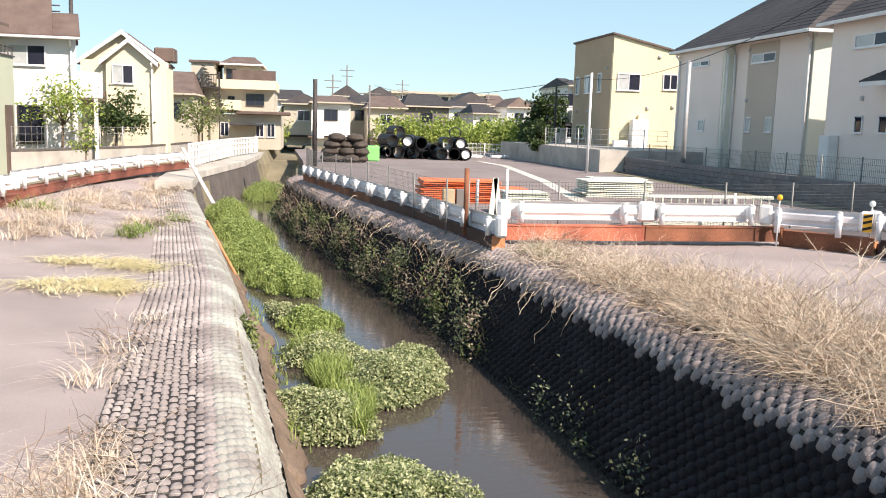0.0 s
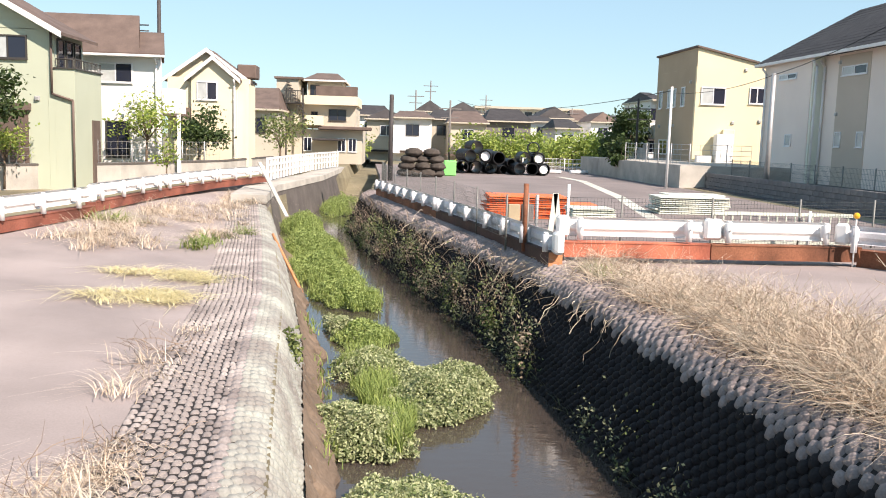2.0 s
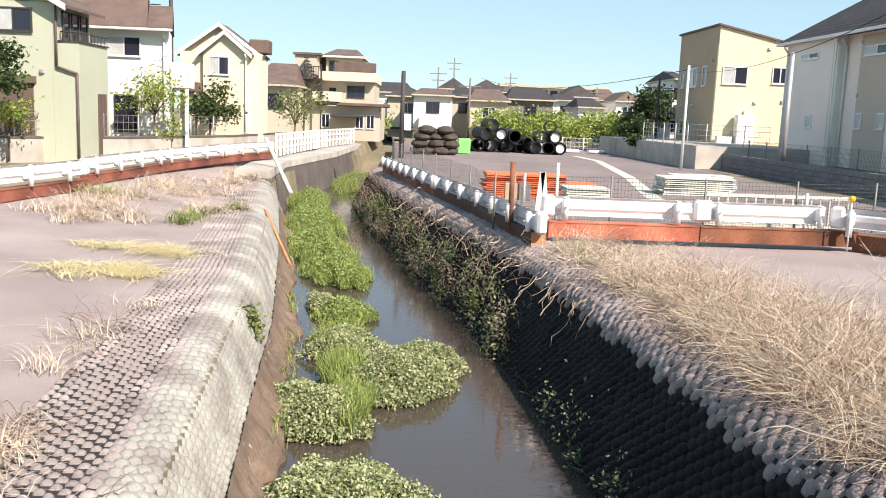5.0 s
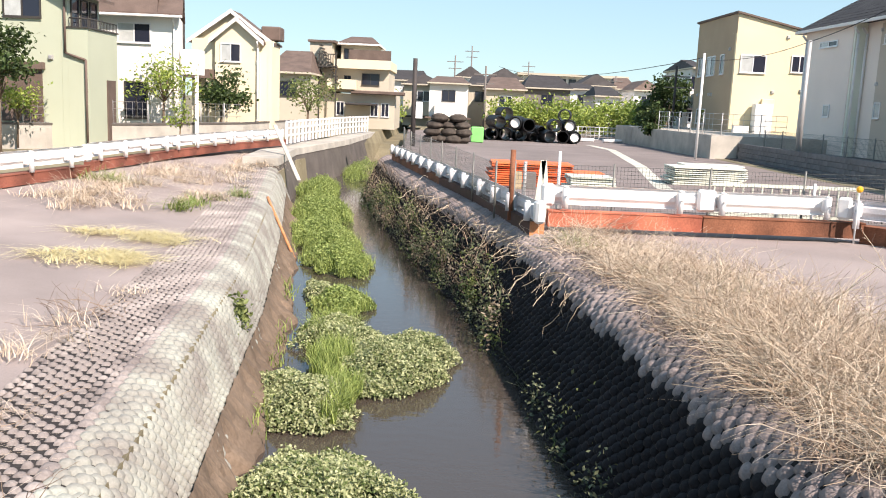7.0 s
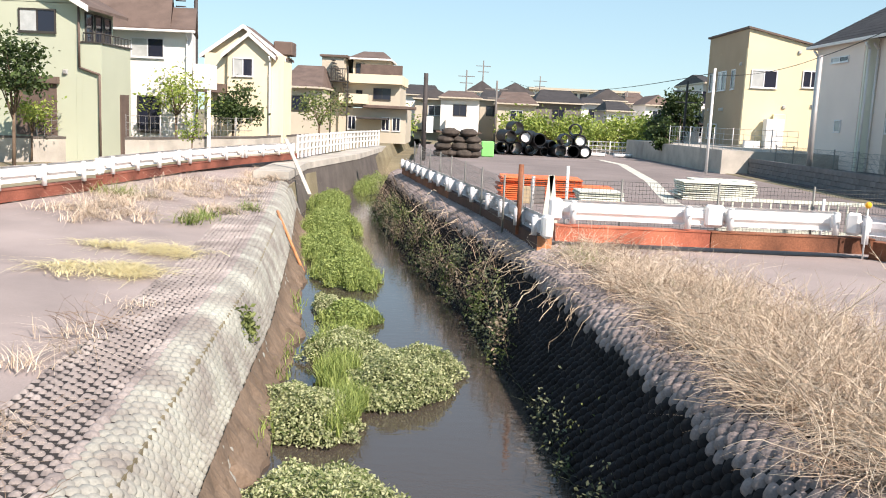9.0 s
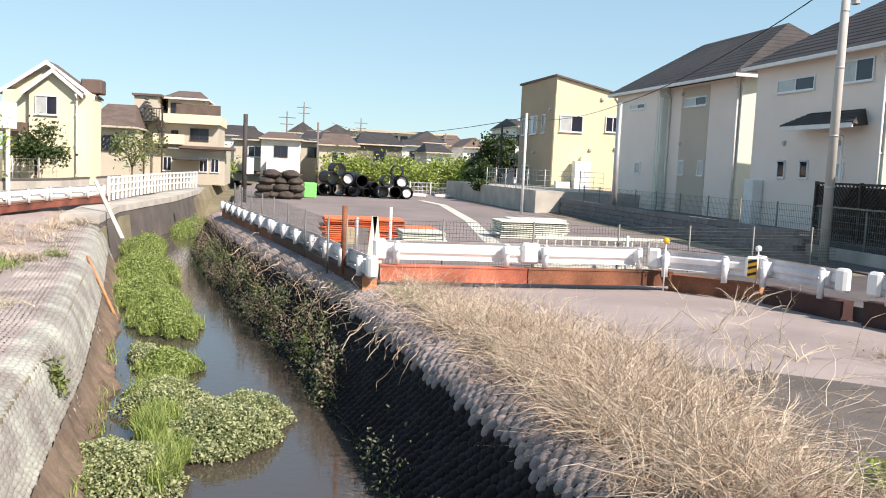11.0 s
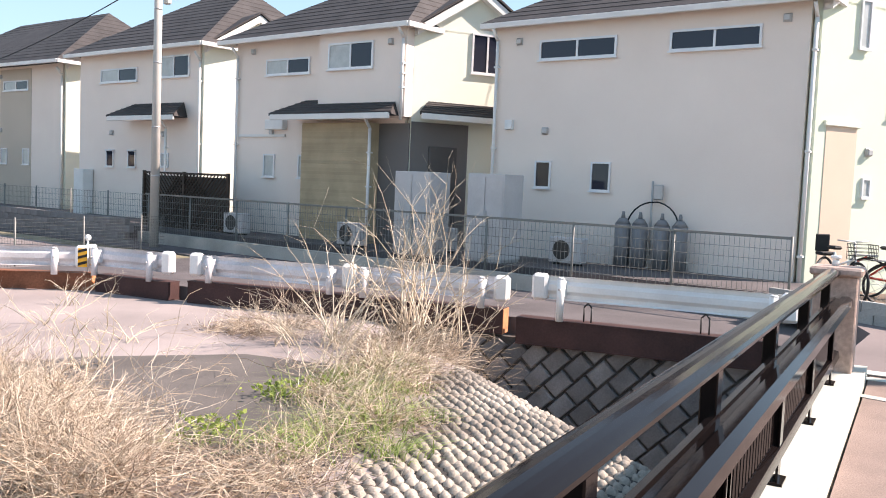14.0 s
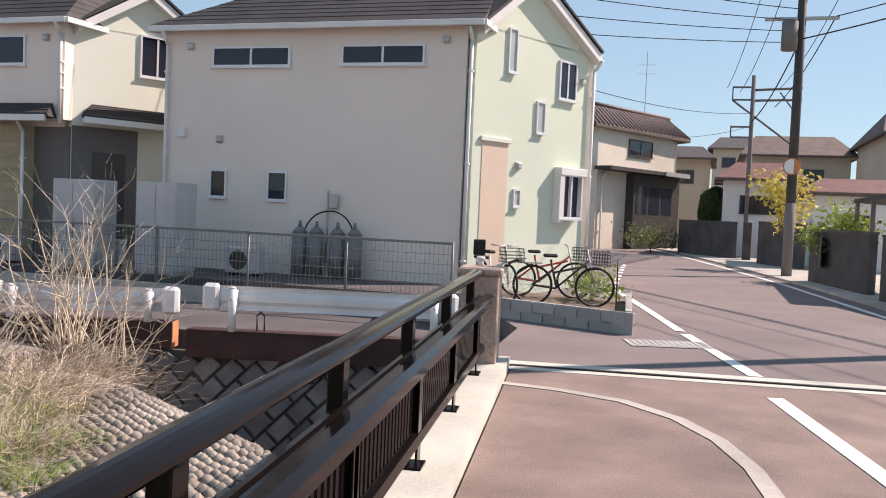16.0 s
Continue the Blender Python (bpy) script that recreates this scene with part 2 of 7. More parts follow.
# ---- building blocks ----


def bm_box(bm, x0, x1, y0, y1, z0, z1, bevel=0.0):
    r = bmesh.ops.create_cube(bm, size=1, matrix=Matrix.LocRotScale(((x0 + x1) / 2, (y0 + y1) / 2, (z0 + z1) / 2), None, (abs(x1 - x0), abs(y1 - y0), abs(z1 - z0))))
    if bevel:
        es = list({e for v in r["verts"] for e in v.link_edges})
        bmesh.ops.bevel(bm, geom=es, offset=bevel, segments=1, affect="EDGES", profile=0.5)
    return bm


def box(x0, x1, y0, y1, z0, z1, bevel=0.0):
    return bm_box(bmesh.new(), x0, x1, y0, y1, z0, z1, bevel)


def bm_tube(bm, a, b, r0, r1=None, n=8, cap=True):
    """A round bar from a to b."""
    a, b = Vector(a), Vector(b)
    r1 = r0 if r1 is None else r1
    d = (b - a).normalized()
    u = d.orthogonal().normalized()
    w = d.cross(u)
    ring = []
    for p, r in ((a, r0), (b, r1)):
        ring.append([bm.verts.new(p + (u * math.cos(t) + w * math.sin(t)) * r) for t in (2 * math.pi * i / n for i in range(n))])
    for i in range(n):
        j = (i + 1) % n
        f = bm.faces.new((ring[0][i], ring[0][j], ring[1][j], ring[1][i]))
        f.smooth = n > 5
    if cap:
        bm.faces.new(ring[0][::-1])
        bm.faces.new(ring[1])
    return bm


def tube(a, b, r0, r1=None, n=8):
    return bm_tube(bmesh.new(), a, b, r0, r1, n)


def bm_quad(bm, *pts):
    return bm.faces.new([bm.verts.new(p) for p in pts])


def prism(outline, z0, z1):
    """An upright solid on an outline of (x, y)."""
    bm = bmesh.new()
    lo = [bm.verts.new((x, y, z0)) for x, y in outline]
    hi = [bm.verts.new((x, y, z1)) for x, y in outline]
    k = len(outline)
    bm.faces.new(lo[::-1])
    bm.faces.new(hi)
    for i in range(k):
        bm.faces.new((lo[i], lo[(i + 1) % k], hi[(i + 1) % k], hi[i]))
    bmesh.ops.recalc_face_normals(bm, faces=bm.faces)
    return bm


def sweep(path, profile, closed=False):
    """A profile of (across, up) carried along a path of points; across is to the right of the way."""
    bm = bmesh.new()
    rows = []
    pts = [Vector(p) for p in path]
    for i, p in enumerate(pts):
        d = pts[min(i + 1, len(pts) - 1)] - pts[max(i - 1, 0)]
        d.z = 0
        d.normalize()
        right = Vector((d.y, -d.x, 0))
        rows.append([bm.verts.new(p + right * a + Vector((0, 0, h))) for a, h in profile])
    k = len(profile)
    for a, b in zip(rows, rows[1:]):
        for i in range(k if closed else k - 1):
            j = (i + 1) % k
            bm.faces.new((a[i], a[j], b[j], b[i]))
    if closed:
        bm.faces.new(rows[0][::-1])
        bm.faces.new(rows[-1])
    bmesh.ops.recalc_face_normals(bm, faces=bm.faces)
    return bm


def mesh_of(bm, name, material):
    me = bpy.data.meshes.new(name)
    bm.to_mesh(me)
    bm.free()
    me.materials.append(material)
    return me


def part(name, bm, material, parent, label=""):
    ob = new(name, mesh_of(bm, name, material))
    ob.parent = parent
    return tagged(ob, label)


def thing(name, label, category, at=(0, 0, 0), turn=0.0, group="", kind=""):
    ob = new(name)
    ob.matrix_basis = pose(*at, 0, 0, turn)
    ob.empty_display_size = 0.1
    return tagged(ob, label, category, group, kind)


def solid(name, bm, material, label, category, kind="", group="", at=(0, 0, 0)):
    ob = new(name, mesh_of(bm, name, material))
    ob.location = at
    return tagged(ob, label, category, group, kind)


def raw(name, verts, faces, material):
    me = bpy.data.meshes.new(name)
    me.from_pydata(verts, [], faces)
    me.materials.append(material)
    return me


def along(path, step, start=0.0):
    """Points at even steps along a path, each with its heading in radians."""
    out, left = [], start
    pts = [Vector(p) for p in path]
    for a, b in zip(pts, pts[1:]):
        d = b - a
        n = d.length
        while left <= n:
            out.append((a + d * (left / n), math.atan2(d.y, d.x)))
            left += step
        left -= n
    return out


def lerp_path(path, y):
    """The x of a path of (x, y) at y."""
    for (x0, y0), (x1, y1) in zip(path, path[1:]):
        if y0 <= y <= y1:
            return x0 + (x1 - x0) * (y - y0) / (y1 - y0)
    return path[0][0] if y < path[0][1] else path[-1][0]


# ---- the lie of the land ----
WATER_Z, LEFT_Z, TERR_Z, LOT_Z = -2.05, -0.75, -0.5, -0.35
CREST_L = [(-1.75, 0.5), (-2.06, 5.5), (-2.28, 7.35), (-2.52, 9.3), (-2.93, 13.0), (-4.04, 20.1), (-5.68, 29.7), (-6.2, 36.0), (-5.2, 46.0), (-4.9, 60.0)]
EDGE_L = [(-3.1, 0.5), (-3.36, 6.3), (-3.44, 8.1), (-3.8, 11.9), (-4.36, 16.2), (-5.62, 23.6), (-6.9, 30.5), (-7.2, 36.0), (-6.3, 46.0), (-6.0, 60.0)]
CREST_R = [(2.95, 0.5), (2.42, 5.0), (2.28, 6.2), (2.22, 7.0), (1.93, 9.8), (1.70, 11.76), (1.20, 15.3), (0.27, 19.6), (-1.57, 28.1), (-2.75, 35.5), (-2.9, 46.0), (-2.6, 60.0)]
FOOT_L = [(x + 0.5, y) for x, y in CREST_L]
FOOT_R = [(x - 0.62, y) for x, y in CREST_R]
RAIL_L = [(-9.6, 12.6), (-8.9, 16.4), (-8.4, 20.5), (-8.75, 21.6), (-8.5, 27.0), (-7.95, 31.8), (-6.9, 37.0)]
BEAM_R = [(7.7, 16.8), (8.57, 15.6), (9.1, 12.8), (11.0, 7.05)]


def smooth(t):
    t = max(0.0, min(1.0, t))
    return t * t * (3 - 2 * t)


def terrace_z(x, y):
    """The right-hand terrace, which rounds off into a side ditch near the bridge."""
    ax, ay, bx, by = 11.3, 6.8, 8.3, 1.9
    nx, ny = -(by - ay), (bx - ax)
    k = math.hypot(nx, ny)
    d = -((x - ax) * nx + (y - ay) * ny) / k
    return TERR_Z - 2.0 * smooth(1 - (d + 0.2) / 2.3) if d < 2.4 else TERR_Z

# ---- ground ----


def make_ground():
    ys = [-700, -40, -8, 0.5, 2, 4, 6, 8, 10, 12, 14, 16, 18, 20, 23, 26, 29, 32, 35, 38, 42, 46, 52, 60, 110, 700]
    verts, faces = [], []
    for y in ys:
        yy = min(max(y, 0.5), 60)
        cl, cr, el = lerp_path(CREST_L, yy), lerp_path(CREST_R, yy), lerp_path(EDGE_L, yy)
        rl = min(lerp_path(RAIL_L, yy), el - 0.5)
        za = -2.75 if y < 8.5 else -0.68
        bed = -2.75
        cols = [(-700, -0.4), (-60, -0.35), (rl - 0.6, -0.35), (el, -0.82), (cl, -0.86), (cl + 0.36, bed), (cr - 0.25, bed), (cr + 0.35, -0.75), (cr + 0.9, za), (11.6, za), (12.6, -0.32), (60, -0.4), (700, -0.5)]
        if y > 52:
            cols = [(x, -0.4 if i not in (5, 6) else -1.2) for i, (x, z) in enumerate(cols)]
        verts += [(x, y, z) for x, z in cols]
    k = len(cols)
    for i in range(len(ys) - 1):
        for j in range(k - 1):
            a = i * k + j
            faces.append((a, a + 1, a + k + 1, a + k))
    return tagged(new("ground", raw("ground", verts, faces, FIELD)), "scrubby brown earth ground around the stream", "ground", kind="structure")


make_ground()


def strip(name, left, right, zl, zr, material, label, category, y0, y1, step=0.5, rough=0.0):
    """A sheet between two paths of (x, y), five columns wide, a little uneven."""
    rng = random.Random(name)
    verts, faces, n = [], [], int((y1 - y0) / step)
    for i in range(n + 1):
        y = y0 + (y1 - y0) * i / n
        a, b = lerp_path(left, y), lerp_path(right, y)
        for j in range(7):
            t = j / 6
            verts.append((a + (b - a) * t, y, zl + (zr - zl) * t + (rng.uniform(-rough, rough) if 0 < j < 6 else 0)))
    for i in range(n):
        for j in range(6):
            a = i * 7 + j
            faces.append((a, a + 1, a + 8, a + 7))
    return tagged(new(name, raw(name, verts, faces, material)), label, category, kind="structure")


strip("bank_pavement", [(x - 0.5, y) for x, y in RAIL_L], EDGE_L, -0.30, LEFT_Z - 0.02, PAVE, "pale pinkish concrete apron on the stream bank", "pavement", 1.2, 46, 0.5, 0.008)

# water
wv, wf, wy = [], [], [-30, 0.5, 5, 8, 11, 14, 17, 20, 24, 28, 32, 36, 40, 46, 60]
for y in wy:
    yy = max(y, 0.5)
    wv += [(lerp_path(FOOT_L, yy) - 0.45, y, WATER_Z), (lerp_path(FOOT_R, yy) + 0.45, y, WATER_Z)]
wf = [(2 * i, 2 * i + 1, 2 * i + 3, 2 * i + 2) for i in range(len(wy) - 1)]
tagged(new("water", raw("water", wv, wf, WATER)), "shallow murky brown stream water with gentle ripples", "water", kind="structure")

def mat_limit(x):
    """How far up the terrace the ditch mat reaches."""
    if x < 5.75:
        return 3.6 + (x - 3.0) * 0.33
    return 4.5 + (x - 5.75) * 0.68 if x < 7.6 else 5.76 + (x - 7.6) * 0.25


# terrace on the far bank: a fine sheet that rounds off into the ditch
tv, tf, nx, ny = [], [], 46, 62
for j in range(ny + 1):
    y = 1.2 + (16.9 - 1.2) * j / ny
    xa = lerp_path(CREST_R, y) + 0.72
    xb = lerp_path([(x, yy) for x, yy in sorted(BEAM_R + [(11.9, 3.6), (12.4, 1.2)], key=lambda p: p[1])], y) + 0.1
    for i in range(nx + 1):
        x = xa + (xb - xa) * i / nx
        tv.append((x, y, terrace_z(x, y) + 0.012 * noise.noise((x * 0.9, y * 0.9, 3.0))))
for j in range(ny):
    for i in range(nx):
        a = j * (nx + 1) + i
        tf.append((a, a + 1, a + nx + 2, a + nx + 1))
TERRM = raw("terrace", tv, tf, PAVE)
# terrace darkened under the ditch mat, standing in for shade between its knobs
TERRM.materials.append(mat("gap_shade_underlay", (0.06, 0.052, 0.046), 0.95, 0.35, 2.0, 40, 0.3))
for f in TERRM.polygons:
    fx, fy = f.center.x, f.center.y
    if fy < mat_limit(fx) - 0.1:
        f.material_index = 1
tagged(new("terrace", TERRM), "pale pinkish concrete terrace beside the stream", "pavement", kind="structure")
# older grey slab on the terrace
solid("old_slab", prism([(5.5, 9.2), (7.0, 8.15), (7.5, 6.6), (6.9, 5.6), (5.6, 4.6), (4.3, 4.3), (3.84, 5.3), (3.5, 6.0), (3.3, 8.0), (3.9, 9.7)], TERR_Z - 0.05, TERR_Z + 0.016), DAMP, "older grey damp concrete slab on the terrace", "pavement", kind="structure")

# storage lot
solid("lot", prism([(2.0, 16.9), (8.0, 17.2), (13.2, 17.3), (13.0, 44.0), (20.5, 62.0), (20.0, 70.0), (-3.0, 66.0), (-2.2, 46), (-2.0, 35.5), (-0.9, 28.1), (0.95, 19.6)], LOT_Z - 0.3, LOT_Z), LOT, "pinkish grey asphalt storage yard", "pavement", kind="structure")
bmv = bmesh.new()
for a, b in zip([(8.2, 51.0), (8.6, 46.0), (7.3, 33.0), (6.0, 24.5)], [(8.6, 46.0), (7.3, 33.0), (6.0, 24.5), (5.5, 20.0)]):
    bm_quad(bmv, (a[0] - 0.22, a[1], LOT_Z + 0.005), (b[0] - 0.22, b[1], LOT_Z + 0.005), (b[0] + 0.22, b[1], LOT_Z + 0.005), (a[0] + 0.22, a[1], LOT_Z + 0.005))
solid("lot_seam", bmv, PALECONC, "pale filled trench across the asphalt yard", "pavement", kind="structure")

# alley between guardrail and houses, with its block wall
solid("alley", prism([(8.1, 16.9), (9.3, 13.0), (11.3, 7.1), (12.2, 3.2), (12.6, 2.0), (16.0, 2.0), (15.4, 24.0), (15.0, 44.0), (13.0, 44.0), (13.2, 17.2)], -0.6, -0.28), ALLEY, "grey asphalt alley behind the guardrail", "pavement", kind="structure")
solid("house_plots", prism([(15.3, 4.3), (40, 1.8), (40, 46), (14.6, 46), (15.0, 24)], -0.5, 0.1), ALLEY, "concrete yards round the row of houses", "pavement", kind="structure")

# road and bridge deck
ROADPOLY = [(9.7, 2.0), (10.4, -9.0), (10.4, -60.0), (90.0, -60.0), (110.0, 12.0), (70.0, 16.0), (36.0, 8.0), (21.0, 2.6), (15.4, 3.6), (12.5, 2.2)]
solid("road", prism(ROADPOLY, -0.5, 0.0), ROAD, "worn purplish grey asphalt road", "road", kind="structure")
RAIL_A, RAIL_B = Vector((-8.0, -0.72, 0)), Vector((8.75, 1.83, 0))
RDIR = (RAIL_B - RAIL_A).normalized()
RSIDE = Vector((RDIR.y, -RDIR.x, 0))
def rp(u, v, z):
    """u along the bridge railing from its far end, v to the roadway's side."""
    p = RAIL_A + RDIR * u + RSIDE * v
    return (p.x, p.y, z)
RLEN = (RAIL_B - RAIL_A).length
deck = [rp(-4, 0.35, 0)[:2], rp(RLEN + 0.6, 0.35, 0)[:2], (10.4, -9.0), (-12.0, -12.0)]
solid("bridge_deck", prism(deck, -0.6, 0.003), DECK, "brown-stained asphalt bridge deck", "bridge", kind="structure")
solid("bridge_kerb", prism([rp(-4, -0.22, 0)[:2], rp(RLEN + 0.45, -0.22, 0)[:2], rp(RLEN + 0.45, 0.33, 0)[:2], rp(-4, 0.33, 0)[:2]], -0.8, 0.12), PALECONC, "pale concrete kerb beam under the bridge railing", "kerb", kind="structure")
solid("bank_verge", prism([(-60, -14), (-12, -12), rp(-4, 0.3, 0)[:2], (-10.6, 1.0), (-60, 1.0)], -0.7, -0.06), FIELD, "earth verge beyond the bridge end", "ground", kind="structure")


def ribbon(name, pts, width, z, material, label):
    solid(name, sweep([(x, y, z) for x, y in pts], [(-width / 2, 0), (-width / 2, 0.004), (width / 2, 0.004), (width / 2, 0)], False), material, label, "road marking", kind="structure")


ribbon("expansion_joint", [(9.55, 1.75), (9.9, -0.6), (10.3, -3.2), (10.9, -9.0)], 0.22, 0.004, PALECONC, "pale concrete expansion joint at the bridge end")
ribbon("expansion_joint", [(9.2, 1.7), (9.55, -0.6), (9.95, -3.2), (10.5, -9.0)], 0.16, 0.004, PALECONC, "pale concrete expansion joint at the bridge end")
ribbon("joint_gap", [(9.38, 1.72), (9.73, -0.6), (10.13, -3.2), (10.7, -9.0)], 0.05, 0.006, RUBBER, "dark rubber seal in the expansion joint")
ribbon("concrete_curve", [(8.35, 1.5), (8.3, 0.9), (8.08, 0.25), (7.6, -0.25), (7.0, -0.58), (6.3, -0.8), (5.5, -0.93), (3.0, -1.3), (-6.0, -2.6)], 0.13, 0.006, CONC, "curved pale concrete strip in the bridge deck")
ribbon("edge_line", [(3.0, -2.35), (6.46, -1.64), (8.95, -1.1)], 0.16, 0.006, PAINTL, "white painted edge line")
ribbon("edge_line", [(10.1, -0.98), (12.4, -0.37), (13.3, -0.14)], 0.16, 0.006, PAINTL, "white painted edge line")
ribbon("edge_line", [(13.6, -0.06), (16.0, 0.52), (19.6, 1.42), (21.5, 1.8)], 0.15, 0.006, PAINTL, "white painted edge line")
for i in range(9):
    a = 22.3 + i * 1.5
    ribbon("edge_dash", [(a, 1.75 + (a - 21) * 0.075), (a + 0.8, 1.75 + (a - 20.2) * 0.075)], 0.15, 0.006, PAINTL, "white painted dash on the road edge")
ribbon("edge_line", [(11.0, -6.0), (17.5, -3.75), (26.0, -2.45), (34.0, -0.9), (45.2, 1.46), (72.0, 9.0)], 0.15, 0.006, PAINTL, "white painted edge line")

# ---- stream walls ----
# paler mat colour for the left wall's crest and face
MATC = mat("pale_knob_mat", (0.285, 0.258, 0.236), 0.88, 0.28, 1.6, 45, 0.35, tint=(0.32, 0.335, 0.295), stain=0.25)
# base sheet coloured almost black for the shade between knobs
GAPM = mat("gap_shade_base", (0.035, 0.031, 0.030), 0.95, 0.35, 2.0, 40, 0.3)


def knob_rows(path, y0, y1, out, pitch):
    """Rows of knobs over a stream wall: each at a place with the two ways of the surface and its normal. out: +1 towards +x."""
    rows = []
    pts = [(x, y, 0) for x, y in path if y <= 62]
    spots = [p for p in along(pts, pitch) if y0 <= p[0].y <= y1]
    for i, (p, head) in enumerate(spots):
        d = Vector((math.cos(head), math.sin(head), 0))
        side = Vector((d.y, -d.x, 0)) * out     # towards the water
        rows.append((i, p, d, side))
    return rows


OCT = [(0.5, 0.34), (0.34, 0.5), (-0.34, 0.5), (-0.5, 0.34), (-0.5, -0.34), (-0.34, -0.5), (0.34, -0.5), (0.5, -0.34)]
KN = [(x, y, 0.0) for x, y in OCT] + [(x * 0.84, y * 0.84 + 0.02, 0.20) for x, y in OCT] + [(x * 0.45, y * 0.45 + 0.05, 0.38) for x, y in OCT] + [(0.0, 0.06, 0.44)]
KF = [(r * 8 + i, r * 8 + (i + 1) % 8, r * 8 + 8 + (i + 1) % 8, r * 8 + 8 + i) for r in (0, 1) for i in range(8)] + [(16 + i, 16 + (i + 1) % 8, 24) for i in range(8)]


def knob_wall(name, path, y0, y1, out, top_z, top_w, base_z, batter, material, label, near, face=None, face_from=0.045, pitch=0.085):
    """A bank covered by a knobbly mat: flat crown, rounded crest, battered face. The nearest knobs are pieces of their own."""
    rng, size0 = random.Random(name), pitch * 1.62
    sheet = []
    for p, head in along([(x, y, 0) for x, y in path], 0.5):
        if y0 <= p.y <= y1:
            sheet.append((p.x, p.y, 0))
    sec = [(-top_w, top_z - 0.01), (-0.5, top_z), (-0.32, top_z - 0.03), (-0.15, top_z - 0.11), (-0.05, top_z - 0.2), (0.0, top_z - 0.3), (0.05, top_z - 0.45), (batter, base_z)] if out < 0 else [(-top_w, top_z - 0.01), (-0.42, top_z), (-0.25, top_z - 0.025), (-0.1, top_z - 0.085), (0.0, top_z - 0.17), (0.07, top_z - 0.3), (batter, base_z)]
    prof = [(o * out, z) for o, z in sec]
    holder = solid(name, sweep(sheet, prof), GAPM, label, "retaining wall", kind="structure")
    # second material past face_from; on the right wall it paints in shade
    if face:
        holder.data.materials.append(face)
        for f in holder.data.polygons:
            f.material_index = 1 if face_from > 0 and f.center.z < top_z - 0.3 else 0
    # distance along the section from the crown's back to the foot
    lens = [math.dist(a, b) for a, b in zip(sec, sec[1:])]
    total = sum(lens)

    def at(s):
        for (a, b), n in zip(zip(sec, sec[1:]), lens):
            if s <= n:
                t = s / n
                return a[0] + (b[0] - a[0]) * t, a[1] + (b[1] - a[1]) * t, (b[0] - a[0]) / n, (b[1] - a[1]) / n
            s -= n
        return sec[-1][0], sec[-1][1], 0.3, -0.95

    verts, faces, slots, count = [], [], [], 0
    unit = raw("knob", [(x * size0, y * size0, z * size0) for x, y, z in KN], KF, material)
    unit.polygons.foreach_set("use_smooth", [True] * len(unit.polygons))
    nrow = int(total / pitch)
    for i, p, d, side in knob_rows(path, y0, y1, out, pitch):
        for r in range(nrow):
            o, z, do, dz = at((r + 0.5) * pitch)
            if z < base_z + 0.1:
                continue
            if (i + r) % 2:
                continue
            c = p + d * rng.gauss(0, 0.006) + side * (o + rng.gauss(0, 0.004))
            c.z = z
            down = (side * do + Vector((0, 0, dz))).normalized()
            nrm = d.cross(down)
            if nrm.dot(side * 0.5 + Vector((0, 0, 1))) < 0:
                nrm = -nrm
            flat = o < -0.42
            size = rng.uniform(0.86, 1.0) * (0.58 if flat else 1.02)
            hz = rng.uniform(0.6, 1.0) * (0.8 if flat else 1.0)
            if out > 0 and -0.16 < o < 0.14:
                size *= 1.16
            elif o > 0.05:
                size, hz = size * 0.9, hz * 1.15
            m = Matrix((d * size * 0.9, down * size * (1.14 if flat else 1.0), nrm * hz)).transposed()
            if near[0] <= p.y <= near[1] and near[2] <= r < near[3] and count < 300 and o < (face_from if face else 9):
                ob = new("knob", unit)
                ob.parent = holder
                ob.matrix_basis = Matrix.Translation(c) @ m.to_4x4()
                count += 1
                continue
            b = len(verts)
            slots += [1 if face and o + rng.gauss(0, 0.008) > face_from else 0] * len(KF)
            verts += [tuple(c + m @ Vector((x * size0, y * size0, zz * size0))) for x, y, zz in KN]
            faces += [tuple(b + q for q in f) for f in KF]
    me = raw("knob_field", verts, faces, material)
    if face:
        me.materials.append(face)
        me.polygons.foreach_set("material_index", slots)
    me.polygons.foreach_set("use_smooth", [True] * len(me.polygons))
    rest = new("knob_field", me)
    rest.parent = holder
    tagged(rest, kind="stuff")
    return holder


knob_wall("stream_wall_left", CREST_L, 0.8, 30.0, 1, LEFT_Z + 0.01, 1.22, -2.45, 0.58, MATL, "weathered wall mat with rows of knobs and a pale crest", (5.4, 9.2, 3, 9), MATC, -0.34, 0.075)
knob_wall("stream_wall_right", CREST_R, 2.2, 36.0, -1, TERR_Z - 0.02, 1.15, -2.45, 0.82, MATR, "grey wall mat with rows of knobs, coloured dark for shade towards the stream", (4.6, 8.6, 6, 14), FACER, 0.012, 0.09)

# ---- bridge railing ----


